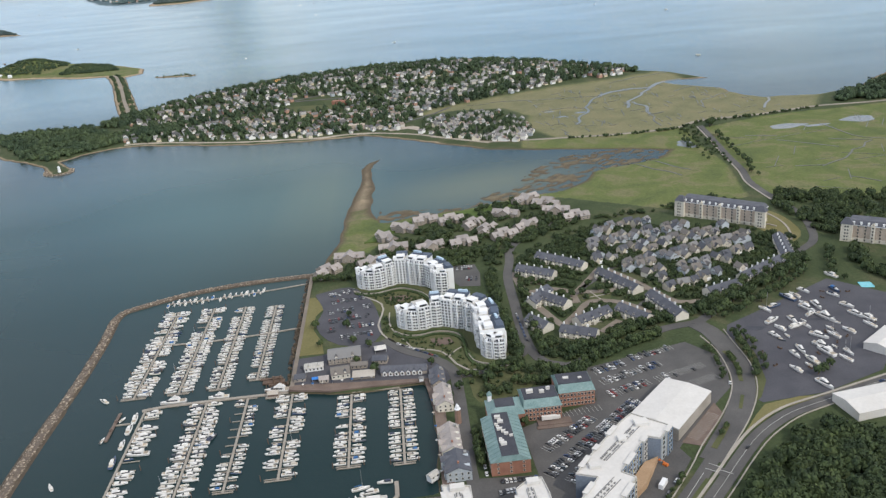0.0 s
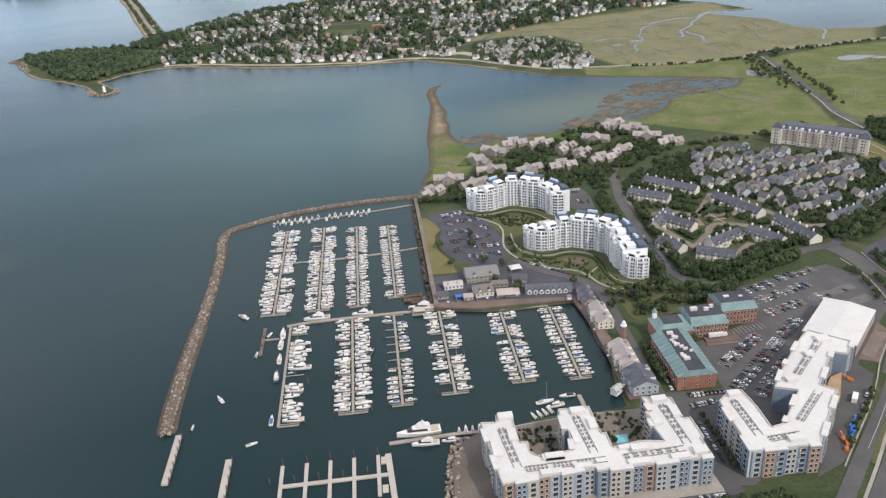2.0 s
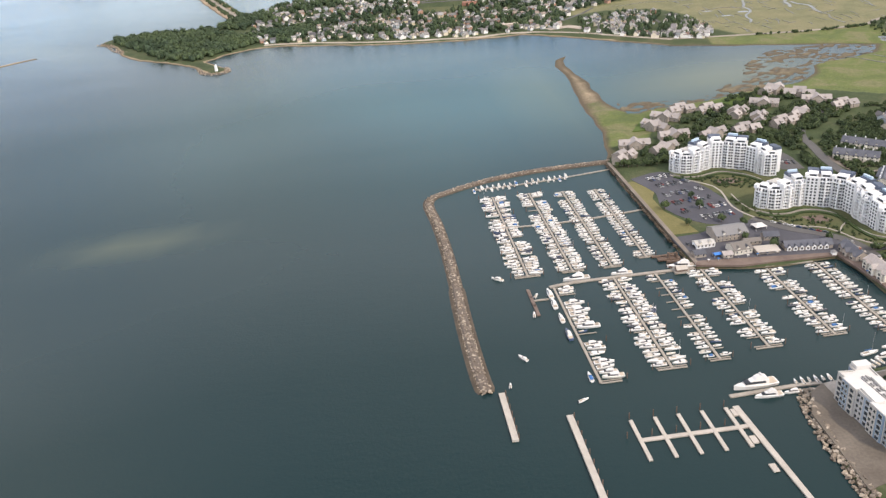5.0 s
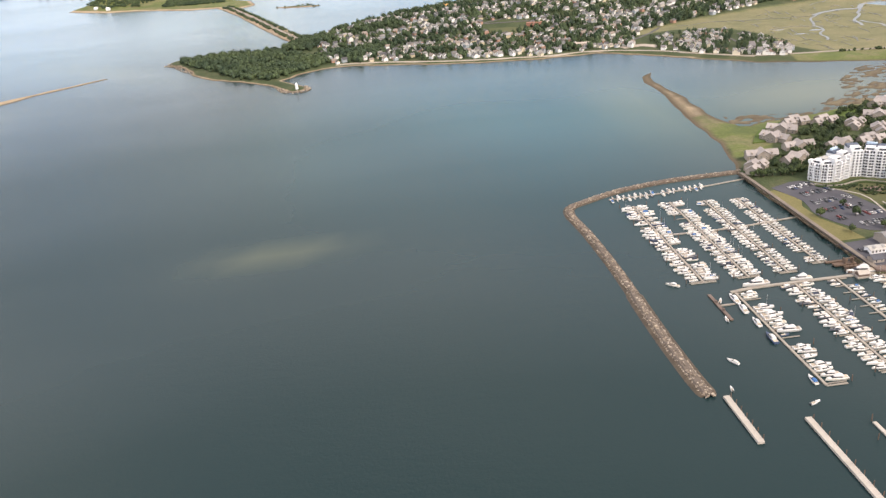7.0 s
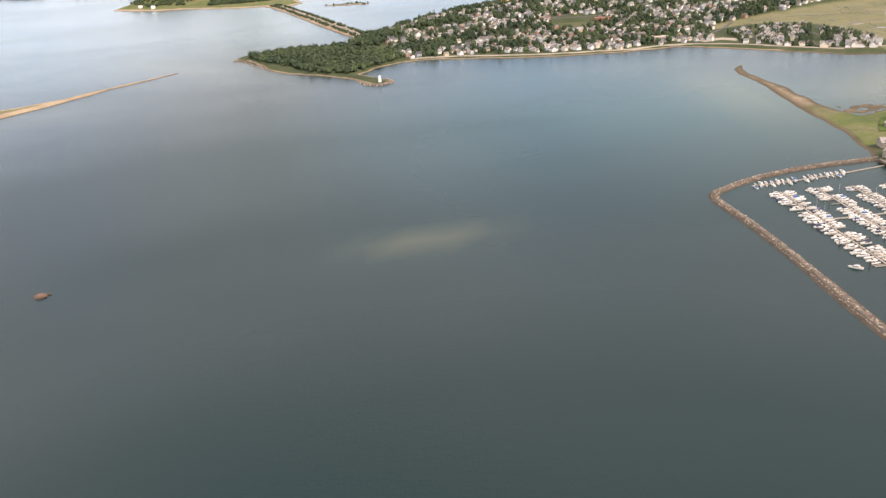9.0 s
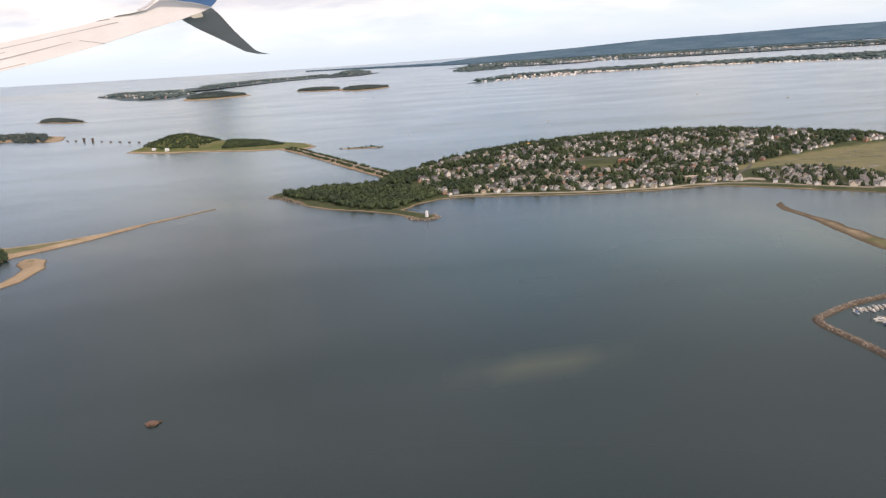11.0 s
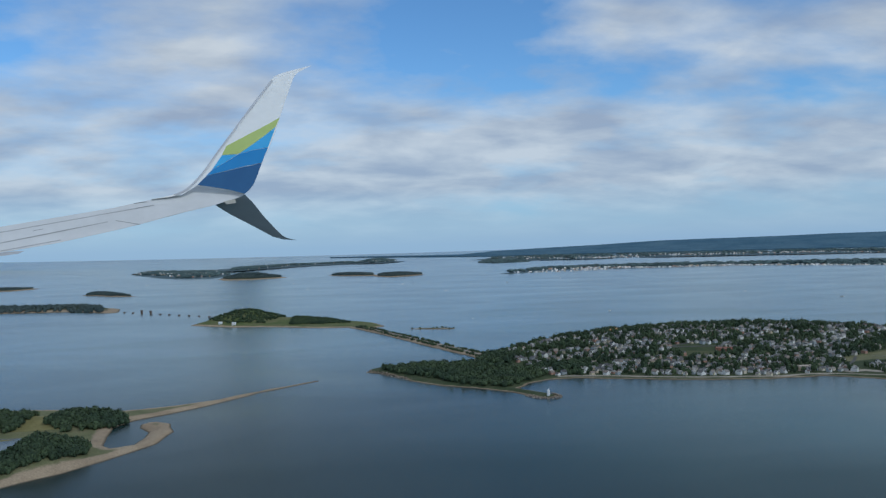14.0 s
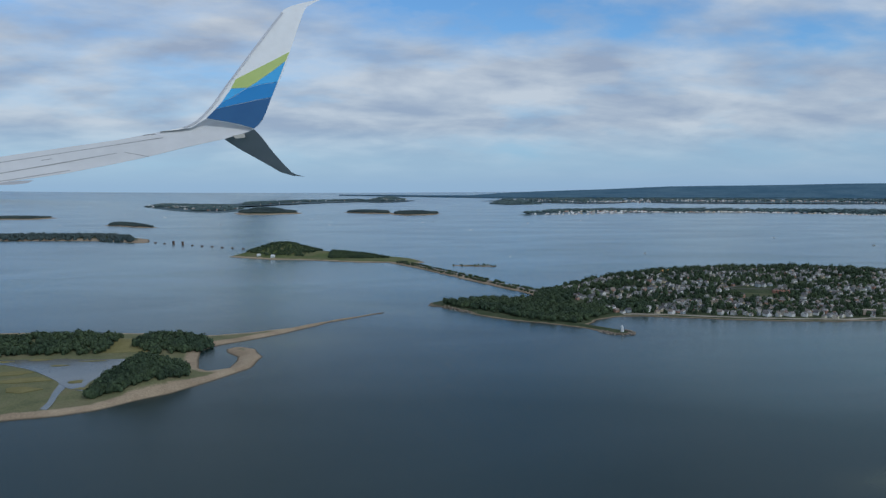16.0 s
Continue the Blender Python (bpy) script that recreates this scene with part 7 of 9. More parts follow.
# machines by the construction site
for x, y, turn, material in ((32.4, 104.0, 60, ORANGE), (33.5, 105.0, 20, ORANGE), (33.2, 106.4, 80, ORANGE), (34.8, 106.6, 45, BLUE_TARP), (35.6, 108.0, 70, BLUE_TARP), (36.4, 108.9, 30, BLUE_TARP), (37.4, 110.2, 55, BLUE_TARP), (43.6, 122.2, 130, ORANGE)):
    lift_truck = thing("boom_lift", pose(x, y, LAND + 0.13, 0, 0, turn), "boom lift with a folded arm on the verge", "boom lift", "boom lifts")
    part("base", Build().box(-0.5, 0.5, -0.3, 0.3, 0.0, 0.4), material, lift_truck)
    part("boom", Build().loft([[(-0.4, -0.08, 0.4), (-0.4, 0.08, 0.4), (-0.4, 0.08, 0.55), (-0.4, -0.08, 0.55)], [(1.2, -0.06, 0.7), (1.2, 0.06, 0.7), (1.2, 0.06, 0.8), (1.2, -0.06, 0.8)]]), material, lift_truck)
    part("basket", Build().box(1.1, 1.5, -0.2, 0.2, 0.5, 0.75), material, lift_truck)
solid("site_container", Build().box(-1.2, 1.2, -0.45, 0.45, 0, 0.9), STUCCO, "white site container beside the road", "container", at=pose(41.2, 116.6, LAND + 0.07, 0, 0, 52))

# ---- trees ----
rng_leaf = np.random.RandomState(9)


ICO = np.array([(0, 1, 1.618), (0, -1, 1.618), (0, 1, -1.618), (0, -1, -1.618), (1, 1.618, 0), (-1, 1.618, 0), (1, -1.618, 0), (-1, -1.618, 0), (1.618, 0, 1), (1.618, 0, -1), (-1.618, 0, 1), (-1.618, 0, -1)]) / 1.902
ICO_FACES = np.array([[a, b, c] for a in range(12) for b in range(12) for c in range(12) if a < b and a < c and all(abs(np.linalg.norm(ICO[p] - ICO[q]) - 1.0515) < 0.01 for p, q in ((a, b), (b, c), (c, a))) and np.dot(np.cross(ICO[b] - ICO[a], ICO[c] - ICO[a]), ICO[a]) > 0])


def crown_template(seed, clumps, leaves, size=0.13):
    """A unit crown: uneven leafy clumps under a dome, with loose sprays of leaves round them."""
    r = np.random.RandomState(seed)
    v, f, n = [], [], 0
    centres = []
    for k in range(clumps):
        a, q = k * 2.4 + r.uniform(-0.4, 0.4), 0.68 * math.sqrt((k + 0.2) / clumps)
        p = np.array([math.cos(a) * q, math.sin(a) * q, 0.66 - 0.55 * q * q + r.uniform(-0.12, 0.1)])
        rad = r.uniform(0.3, 0.42) * (1.25 if clumps < 7 else 1.0)
        centres.append((p, rad))
        v.append(p + ICO * rad * r.uniform(0.72, 1.22, (12, 1)) * np.array([1, 1, 0.85]))
        f.append(ICO_FACES + n)
        n += 12
    for k in range(leaves):
        p, rad = centres[r.randint(clumps)]
        w = r.normal(size=3)
        w[2] = abs(w[2]) * 0.9 - 0.2
        w /= np.linalg.norm(w)
        q = p + w * rad * r.uniform(0.95, 1.25)
        t = np.cross(w, r.normal(size=3))
        t /= np.linalg.norm(t)
        s = size * r.uniform(0.7, 1.4)
        u = np.cross(w, t)
        v.append(np.array([q + t * s, q - t * s * 0.6 + u * s, q - t * s * 0.6 - u * s + w * s * 0.5]))
        f.append(np.array([[n, n + 1, n + 2]]))
        n += 3
    return np.concatenate(v), np.concatenate(f)


CROWNS = [crown_template(k, 9, 90) for k in range(5)]
LIGHT_CROWNS = [crown_template(20 + k, 5, 30, 0.18) for k in range(6)]


def canopy(name, spots, label, material, templates=None, kind="stuff", category="trees"):
    """Many crowns in one mesh: (x, y, z, radius, height)."""
    templates = templates or LIGHT_CROWNS
    vs, fs, n = [], [], 0
    for k, (x, y, z, r, h) in enumerate(spots):
        v, f = templates[k % len(templates)]
        a = rng_leaf.uniform(0, 6.28)
        c, s = math.cos(a), math.sin(a)
        p = np.stack([(v[:, 0] * c - v[:, 1] * s) * r + x, (v[:, 0] * s + v[:, 1] * c) * r + y, v[:, 2] * h + z], 1)
        vs.append(p)
        fs.append(f + n)
        n += len(v)
    me = bpy.data.meshes.new(name)
    me.from_pydata(np.concatenate(vs).tolist(), [], np.concatenate(fs).tolist())
    me.materials.append(material)
    return tagged(new(name, me), label, category, kind=kind)


TREES = []
for k in range(5):
    tree = thing("tree", pose(0, 0, 0), "leafy green deciduous tree", "tree", "street trees")
    v, f = CROWNS[k]
    crown = Build()
    crown.v, crown.f, crown.m = (v * np.array([1.25, 1.25, 1.75]) + np.array([0, 0, 0.55])).tolist(), f.tolist(), [0] * len(f)
    trunk = Build().loft([[(0.1 * q * math.cos(t), 0.1 * q * math.sin(t), z) for t in (0, 1.26, 2.51, 3.77, 5.03)] for z, q in ((-0.2, 1.2), (0.7, 0.9), (1.5, 0.4))])
    for a in (0.4, 2.5, 4.4):
        trunk.loft([[(0.05 * c, 0.05 * s, 0.8) for c, s in ((1, 0), (0, 1), (-1, -1))], [(0.6 * math.cos(a) + 0.02 * c, 0.6 * math.sin(a) + 0.02 * s, 1.5) for c, s in ((1, 0), (0, 1), (-1, -1))]])
    part("trunk", trunk, BARK, tree)
    part("crown", crown, LIGHTLEAVES if k == 4 else LEAVES, tree)
    TREES.append([tree, False])
rng_tree = random.Random(17)


def plant(x, y, size=1.0, kind=None, z=LAND):
    k = rng_tree.randrange(4) if kind is None else kind
    slot = TREES[k]
    s = size * rng_tree.uniform(0.8, 1.25)
    if not slot[1]:
        slot[1] = True
        slot[0].matrix_basis = pose(x, y, z, 0, 0, rng_tree.uniform(0, 360))
        return
    copy_thing(slot[0], pose(x, y, z, 0, 0, rng_tree.uniform(0, 360)) @ Matrix.Diagonal((s, s, s * rng_tree.uniform(0.9, 1.2), 1)))


def avenue(points, n, size=1.0, spread=0.6, kind=None):
    line = smooth_line(points, 0.8)
    for k in range(n):
        p = line[int((k + 0.5) / n * (len(line) - 1))]
        plant(p.x + rng_tree.uniform(-spread, spread), p.y + rng_tree.uniform(-spread, spread), size, kind)


avenue([(23, 205), (23.6, 190), (23.8, 176), (24.4, 168)], 20, 1.15)
avenue([(13, 163), (18, 163.6), (24, 162.4), (30, 160.6)], 12, 0.9, 0.8)
avenue([(22, 158), (26, 156), (31, 156.4)], 8, 0.9, 0.6)
avenue([(21, 166.5), (16, 162), (14.5, 155), (19, 154.5)], 8, 1.0)
avenue([(28, 161), (34, 158.8), (40, 163.5), (50, 170), (60, 172.3)], 18, 1.05, 0.8)
avenue([(36, 167), (48, 173), (58, 178.5), (66, 180)], 16, 1.05, 0.9)
avenue([(30.2, 170), (30, 182), (30.6, 196), (31.6, 210)], 16, 1.0, 0.7)
avenue([(72, 182), (84, 190.5), (96, 200), (112, 209)], 22, 1.05, 0.9)
avenue([(74, 178), (84, 186), (96, 194), (114, 206)], 18, 1.1, 1.0)
avenue([(10, 139), (9.8, 133), (9.9, 128)], 8, 0.85, 0.3)
avenue([(67.6, 165), (67.4, 156), (65.4, 148)], 9, 0.6, 0.3)
avenue([(76, 170), (75.6, 158), (73, 147)], 14, 0.7, 0.5)
avenue([(71, 160), (70.6, 154), (69.4, 148.6)], 6, 0.6, 0.2)
avenue([(59.4, 132.2), (56.8, 128.8)], 4, 0.5, 0.2)
avenue([(45.4, 118.2), (38, 110), (32.6, 103.6)], 9, 0.55, 0.3)
avenue([(12.6, 117.4), (12.8, 108), (12.6, 101)], 9, 0.5, 0.2)
avenue([(-30, 231), (-22, 230), (-16, 229)], 8, 0.9, 0.6)
avenue([(-3, 113), (-14, 111), (-17.5, 109)], 6, 0.5, 1.2)
avenue([(-24, 97.6), (-14, 97.2), (-6, 97.4)], 8, 0.6, 0.4)
avenue([(78, 178), (88, 184), (100, 192), (112, 202)], 16, 1.0, 0.8)
avenue([(116, 196), (120, 205), (124, 214)], 8, 1.1, 0.8)
avenue([(79, 172), (78, 160), (76, 150)], 8, 0.7, 0.4)
avenue([(137, 290), (141, 308), (145, 334), (149, 362)], 20, 0.9, 0.9)
avenue([(129, 318), (132, 332), (136, 352)], 8, 0.7, 1.6)
avenue([(152, 374), (155, 379)], 4, 1.3, 0.8)
for x, y in ((-16, 187), (-12, 183.5), (-24.5, 187), (-26.5, 198), (-15, 176), (8.5, 158), (9.5, 163.5), (3, 171), (19.5, 142), (20.3, 140.6), (30, 116.5), (33, 118), (-10.5, 170.6), (6.2, 155), (47, 201), (50, 206), (52, 202), (42, 190), (44, 200), (88, 148), (90, 149.5), (86, 147), (117, 192), (-17.5, 203), (-18, 196)):
    plant(x, y, 0.85)


def scatter(plan, n, rng, size, z=LAND, avoid=()):
    """Crowns within an outline, by chance but not too near one another."""
    xs, ys = [p[0] for p in plan], [p[1] for p in plan]
    out, tries = [], 0
    while len(out) < n and tries < n * 12:
        tries += 1
        x, y = rng.uniform(min(xs), max(xs)), rng.uniform(min(ys), max(ys))
        if not inside(plan, np.array([x]), np.array([y]))[0]:
            continue
        if any(abs(x - a) < q and abs(y - b) < q for a, b, q in avoid):
            continue
        s = size * rng.uniform(0.7, 1.3)
        out.append((x, y, z, s, s * rng.uniform(1.15, 1.6)))
    return out


rng_wood = random.Random(30)
FOREST = [(51, 108), (58, 114), (64, 120.5), (73, 127.5), (80, 129.5), (83, 126.5), (88, 122), (84, 108), (76, 92), (60, 70), (36, 74), (44, 97)]
canopy("woodland", scatter(FOREST, 750, rng_wood, 1.7), "dense dark green broadleaf woodland beside the main road", LEAVES, CROWNS)
solid_avoid = [(x, y, 1.7) for x, y in ESTATE_SPOTS]
canopy("estate_trees", scatter(ESTATE, 760, rng_wood, 0.62, avoid=[(x, y, 0.95) for x, y in ESTATE_SPOTS]), "small dark green garden trees among the estate houses", LEAVES, CROWNS)
canopy("garden_trees", scatter([(33, 230), (31, 176), (66, 178), (112, 206), (120, 226), (104, 242), (88, 246), (70, 256), (55, 252), (40, 240)], 860, rng_wood, 0.92, avoid=[(p.x, p.y, 1.6) for q in LANES for p in smooth_line(q, 1.5)] + solid_avoid + [(a[0] * t + b[0] * (1 - t), a[1] * t + b[1] * (1 - t), 2.2) for a, b in TERRACES for t in (0, 0.25, 0.5, 0.75, 1)]), "green garden trees between houses", LEAVES, CROWNS)
canopy("tree_belt", scatter([(21.6, 166), (25, 165), (24.2, 200), (26, 226), (23, 222), (21.4, 196)], 150, rng_wood, 0.95) + scatter([(28, 158), (36, 157.5), (40, 163), (54, 170), (61, 172.5), (58, 174), (44, 166.6), (33, 161), (29, 163)], 150, rng_wood, 1.0) + scatter([(29, 170), (35, 165), (46, 171), (60, 178), (72, 182), (70, 186), (52, 180), (38, 173), (30, 180)], 170, rng_wood, 1.0), "dense belt of dark green trees along the avenue", LEAVES, CROWNS)
canopy("tree_belt", scatter([(72, 180), (84, 187), (98, 197), (114, 207), (116, 212), (104, 204), (88, 193), (74, 186)], 170, rng_wood, 1.05) + scatter([(29.2, 178), (30.6, 178), (31.6, 200), (32.6, 224), (34, 238), (31.4, 216)], 60, rng_wood, 0.85), "dense roadside trees between boatyard and terraces", LEAVES, CROWNS)
canopy("garden_shrubs", scatter([(-8, 204), (-4, 192), (0, 187), (8, 183), (13, 176), (15, 168), (12, 166), (5, 176), (-4, 184), (-9, 192)], 90, rng_wood, 0.38) + scatter([(-16, 219), (-6, 216), (2, 214), (6, 205), (-4, 206), (-10, 212)], 90, rng_wood, 0.42) + scatter([(10.5, 166), (22, 165), (25, 159), (19, 153), (12, 153)], 26, rng_wood, 0.7), "clipped shrubs and small trees in the tower gardens", LEAVES, LIGHT_CROWNS)
canopy("courtyard_planting", scatter([(-20, 106), (-14.4, 106.4), (-14.4, 119), (-21, 119)], 70, rng_wood, 0.34, avoid=[(-17.4, 111.5, 1.6)]) + scatter([(-7.6, 107), (0.2, 107), (1.6, 120.4), (-8, 120.6)], 80, rng_wood, 0.36, avoid=[(-3, 113.2, 1.7)]) + scatter([(-1.6, 106), (0.8, 106), (0.8, 116.5), (-1.6, 116.5)], 22, rng_wood, 0.36) + scatter([(20.5, 107.5), (23, 109.5), (20.3, 115)], 14, rng_wood, 0.4), "planting beds with shrubs in the courtyards", LEAVES, LIGHT_CROWNS)
canopy("garden_trees", scatter([(-28, 232), (-12, 246), (-2, 262), (12, 270), (24, 283), (46, 292), (64, 268), (52, 256), (40, 245), (24, 240), (14, 228), (0, 232), (-14, 230)], 330, rng_wood, 1.3), "dark green trees between shingled condominiums", LEAVES, CROWNS)
canopy("roadside_wood", scatter([(128, 262), (136, 268), (150, 262), (175, 252), (200, 230), (240, 200), (200, 180), (150, 165), (122, 150), (113, 147), (121, 160), (128, 185), (124, 200), (130, 212), (128, 240)], 900, rng_wood, 1.7, avoid=[(143, 214.5, 11)]), "thick green wood behind the residences and yard", LEAVES, CROWNS)
canopy("garden_trees", scatter([(11, 231), (22, 232.6), (28, 226), (29.4, 236), (36, 244), (56, 256), (66, 264), (52, 262), (34, 248), (24, 244), (12, 242)], 110, rng_wood, 1.0), "dark green trees behind the white towers", LEAVES, CROWNS)
canopy("hedge_trees", scatter([(66, 262), (92, 266), (112, 272), (120, 262), (104, 256), (94, 264), (76, 258)], 90, rng_wood, 1.0), "hedge of dark green trees beside the marsh", LEAVES, CROWNS)
canopy("marsh_shrubs", scatter([(132, 330), (128, 345), (136, 372), (146, 378), (142, 345), (134, 300)], 70, rng_wood, 0.8), "low scrub along the marsh road", LEAVES, LIGHT_CROWNS)
canopy("marsh_shrubs", scatter([(84, 380), (110, 376), (136, 376.6), (152, 386.4), (184, 387.6), (215, 393), (215, 391), (184, 385.6), (152, 384), (136, 374.6), (110, 374), (84, 378)], 90, rng_wood, 0.8), "low dark scrub along the causeway road", LEAVES, LIGHT_CROWNS)
canopy("island_wood", scatter([(228, 398), (236, 412), (255, 425), (300, 450), (340, 440), (300, 405), (252, 396)], 420, rng_wood, 2.2), "dark wooded rise at the marsh edge", LEAVES_FAR)
canopy("seawall_shrubs", scatter([(-29, 96), (8, 95.5), (20, 97), (20, 84), (-33, 80)], 130, rng_wood, 0.9), "green shrubs and small trees beside the seawall flats", LEAVES, CROWNS)

# ---- the peninsula town ----
TOWN = [(-156.4, 471), (-146, 469.5), (-120, 463.5), (-95, 452), (-69, 446), (-46, 439), (-18, 440), (2, 433.8), (14, 465.8), (30, 481.4), (70, 499.9), (110, 515.3), (150, 528), (168, 545), (140, 580), (104, 619.9), (68, 642.2), (28, 653.2), (-22, 655), (-72, 637.4), (-108, 618.4), (-140, 592.9), (-158.4, 573.5), (-164.3, 526.3)]
LOWTOWN = [(14, 422.6), (30, 402.8), (46, 388), (64, 383), (72, 400), (70, 429.1), (60, 455.9), (38, 460.9), (18, 451.7)]
SCHOOL = [(-62, 503.3), (-34, 504.2), (-32, 535.3), (-62, 537.1)]
PARKWOOD = [(-158.4, 488.9), (-128, 484.3), (-126, 504.1), (-153.4, 509.7)]
FAR_HOUSES = [cottage(k, SIDING, ROOFS, label="pale clapboard house on the hillside town", group="peninsula houses") for k in range(3)]
for ob in FAR_HOUSES:
    ob["category"] = "house"


def town():
    rng = random.Random(77)
    spots = []
    for plan, turn, du, dv in ((TOWN, 24, 5.3, 4.1), (LOWTOWN, 62, 4.0, 3.3)):
        c, s = math.cos(radians(turn)), math.sin(radians(turn))
        for i in range(-90, 90):
            for j in range(-150, 150):
                if j % 9 == 0:
                    continue
                u, v = i * du, j * dv
                x, y = u * c - v * s - 20, u * s + v * c + 540
                if -200 < x < 200 and 380 < y < 700:
                    spots.append((x + rng.uniform(-0.8, 0.8), y + rng.uniform(-0.7, 0.7), turn, plan))
    xs, ys = np.array([q[0] for q in spots]), np.array([q[1] for q in spots])
    ok = np.zeros(len(spots), bool)
    for plan in (TOWN, LOWTOWN):
        mine = np.array([q[3] is plan for q in spots])
        ok |= mine & inside(plan, xs, ys)
    ok &= ~inside(SCHOOL, xs, ys) & ~inside(PARKWOOD, xs, ys)
    z, d = land_height(xs, ys)
    ok &= d > 2.6
    chosen = [(xs[k], ys[k], z[k], spots[k][2], spots[k][3] is LOWTOWN, d[k]) for k in np.nonzero(ok)[0]]
    density = field(np.array([q[0] for q in chosen]), np.array([q[1] for q in chosen]), 26, 6)
    houses, trees = [], []
    for q, g in zip(chosen, density):
        r = rng.random()
        limit = 0.54 + 0.5 * g + (0.25 if q[5] < 9 else 0) - (0.25 if q[1] > 600 else 0)
        (houses if r < limit else trees).append(q)
        if r < limit and rng.random() < 0.38:
            trees.append((q[0] + rng.uniform(-2.6, 2.6), q[1] + rng.uniform(1.2, 2.6), q[2], q[3], q[4], q[5]))
    houses.sort(key=lambda q: math.hypot(q[0] + 120, q[1]))
    far_walls, far_roofs = Build(), Build()
    placed = [False] * 3
    for n, (x, y, h, turn, low, dd) in enumerate(houses):
        k = rng.randrange(3)
        s = rng.uniform(0.62, 0.98)
        m = pose(x, y, h, 0, 0, turn + rng.choice((0, 90, 0, 180)) + rng.uniform(-6, 6)) @ Matrix.Diagonal((s, s, s * rng.uniform(0.9, 1.15), 1))
        if n < 90:
            if placed[k]:
                copy_thing(FAR_HOUSES[k], m)
            else:
                placed[k] = True
                FAR_HOUSES[k].matrix_basis = pose(x, y, h, 0, 0, turn)
        else:
            for src, dest in ((0, far_walls), (1, far_roofs)):
                b = Build()
                w, dp, hh, r = ((3.0, 2.6, 1.5, 1.1), (3.6, 2.7, 1.7, 1.15), (2.6, 3.2, 1.9, 1.0))[k]
                if src == 0:
                    b.gable_wall(-w / 2, w / 2, -dp / 2, dp / 2, -1.2, hh, hh + r - 0.1)
                else:
                    b.gable(-w / 2, w / 2, -dp / 2, dp / 2, hh, hh + r)
                dest.add([(m @ Vector(p)).to_tuple() for p in b.v], b.f)
    far = thing("far_houses", pose(0, 0, 0), "dense pale houses with grey roofs over the hill", "houses", kind="stuff")
    part("far_walls", far_walls, SIDING_FAR, far)
    part("far_roofs", far_roofs, ROOFS_FAR, far)
    return trees


town_trees = town()
rng_crown = random.Random(41)
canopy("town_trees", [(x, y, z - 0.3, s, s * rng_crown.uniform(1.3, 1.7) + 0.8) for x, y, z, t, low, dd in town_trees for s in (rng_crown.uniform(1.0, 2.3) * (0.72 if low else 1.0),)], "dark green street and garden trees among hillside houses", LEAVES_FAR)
ridge = []
for k in range(260):
    t = rng_crown.random()
    line = [(-156.4, 575.4), (-110, 616.4), (-70, 634.6), (-20, 651.3), (30, 649.7), (70, 638.6), (105, 614.1), (140, 578), (168, 546)]
    i = min(int(t * 8), 7)
    u = t * 8 - i
    x, y = line[i][0] * (1 - u) + line[i + 1][0] * u + rng_crown.uniform(-7, 7), line[i][1] * (1 - u) + line[i + 1][1] * u + rng_crown.uniform(-8, 4)
    ridge.append((x, y))
zr = land_height(np.array([p[0] for p in ridge]), np.array([p[1] for p in ridge]))[0]
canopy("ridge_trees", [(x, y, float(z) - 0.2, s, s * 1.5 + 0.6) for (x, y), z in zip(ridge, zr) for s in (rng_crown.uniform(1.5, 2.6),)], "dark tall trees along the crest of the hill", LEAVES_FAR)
POINTWOOD = [(-246.3, 525), (-237.8, 506.5), (-228.2, 488), (-216.7, 475.1), (-206, 457), (-194, 447.5), (-185, 445), (-177, 455), (-168, 464), (-158.4, 474), (-156.4, 493.6), (-178.2, 507), (-191.4, 530.6), (-213.6, 531.2)]
w = scatter(POINTWOOD, 760, rng_wood, 1.9, 0)
zw = land_height(np.array([q[0] for q in w]), np.array([q[1] for q in w]))[0]
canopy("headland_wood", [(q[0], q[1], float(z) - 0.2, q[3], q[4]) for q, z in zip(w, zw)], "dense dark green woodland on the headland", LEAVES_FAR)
w = scatter(PARKWOOD, 150, rng_wood, 1.9, 0) + scatter([(-187.6, 530.7), (-168.3, 516.8), (-158.4, 545.3), (-162.4, 573.4), (-176.2, 563.5)], 130, rng_wood, 1.9, 0)
zw = land_height(np.array([q[0] for q in w]), np.array([q[1] for q in w]))[0]
canopy("town_wood", [(q[0], q[1], float(z) - 0.2, q[3], q[4]) for q, z in zip(w, zw)], "dark grove between the headland and the town", LEAVES_FAR)


def over_land(x, y):
    return ground_at(x, y) + 0.06


def street(points, width=1.6, material=None, label="grey town street between houses"):
    b = Build()
    ribbon(b, smooth_line(points, 5), width, over_land, 0.06)
    solid("street", b, material or ASPHALT, label, "road", kind="structure")


SHORE_STREET = [(-153.4, 467.6), (-143, 467.2), (-122, 460), (-96, 448.6), (-74, 441.8), (-58, 438.8), (-44, 435.8), (-18, 436), (1, 427), (14, 417.9), (30, 400.9), (46, 386)]
street([(x + 0.5, y + 0.8) for x, y in SHORE_STREET], 1.8, mat("sandy_road", (0.3, 0.26, 0.21), (0.4, 0.35, 0.29), 0.1, 2.0, 0.95, world_space=True), "pale shore road above the beach")
for a, b in (((-96, 456.1), (-120, 565.4)), ((-60, 449.8), (-92, 585.1)), ((-22, 444.4), (-20, 587.4)), ((-8, 441.1), (60, 554.2)), ((-140, 489.5), (40, 590.4)), ((-60, 529.7), (120, 545)), ((-8, 441.1), (36, 485.5))):
    street([a, ((a[0] + b[0]) / 2 + 4, (a[1] + b[1]) / 2), b], 1.7)
for k in range(5):
    street([(20 + k * 10.5, 414 - k * 7.5), (26 + k * 9.8, 440 - k * 3), (30 + k * 8.8, 458 - k * 3)], 1.5)
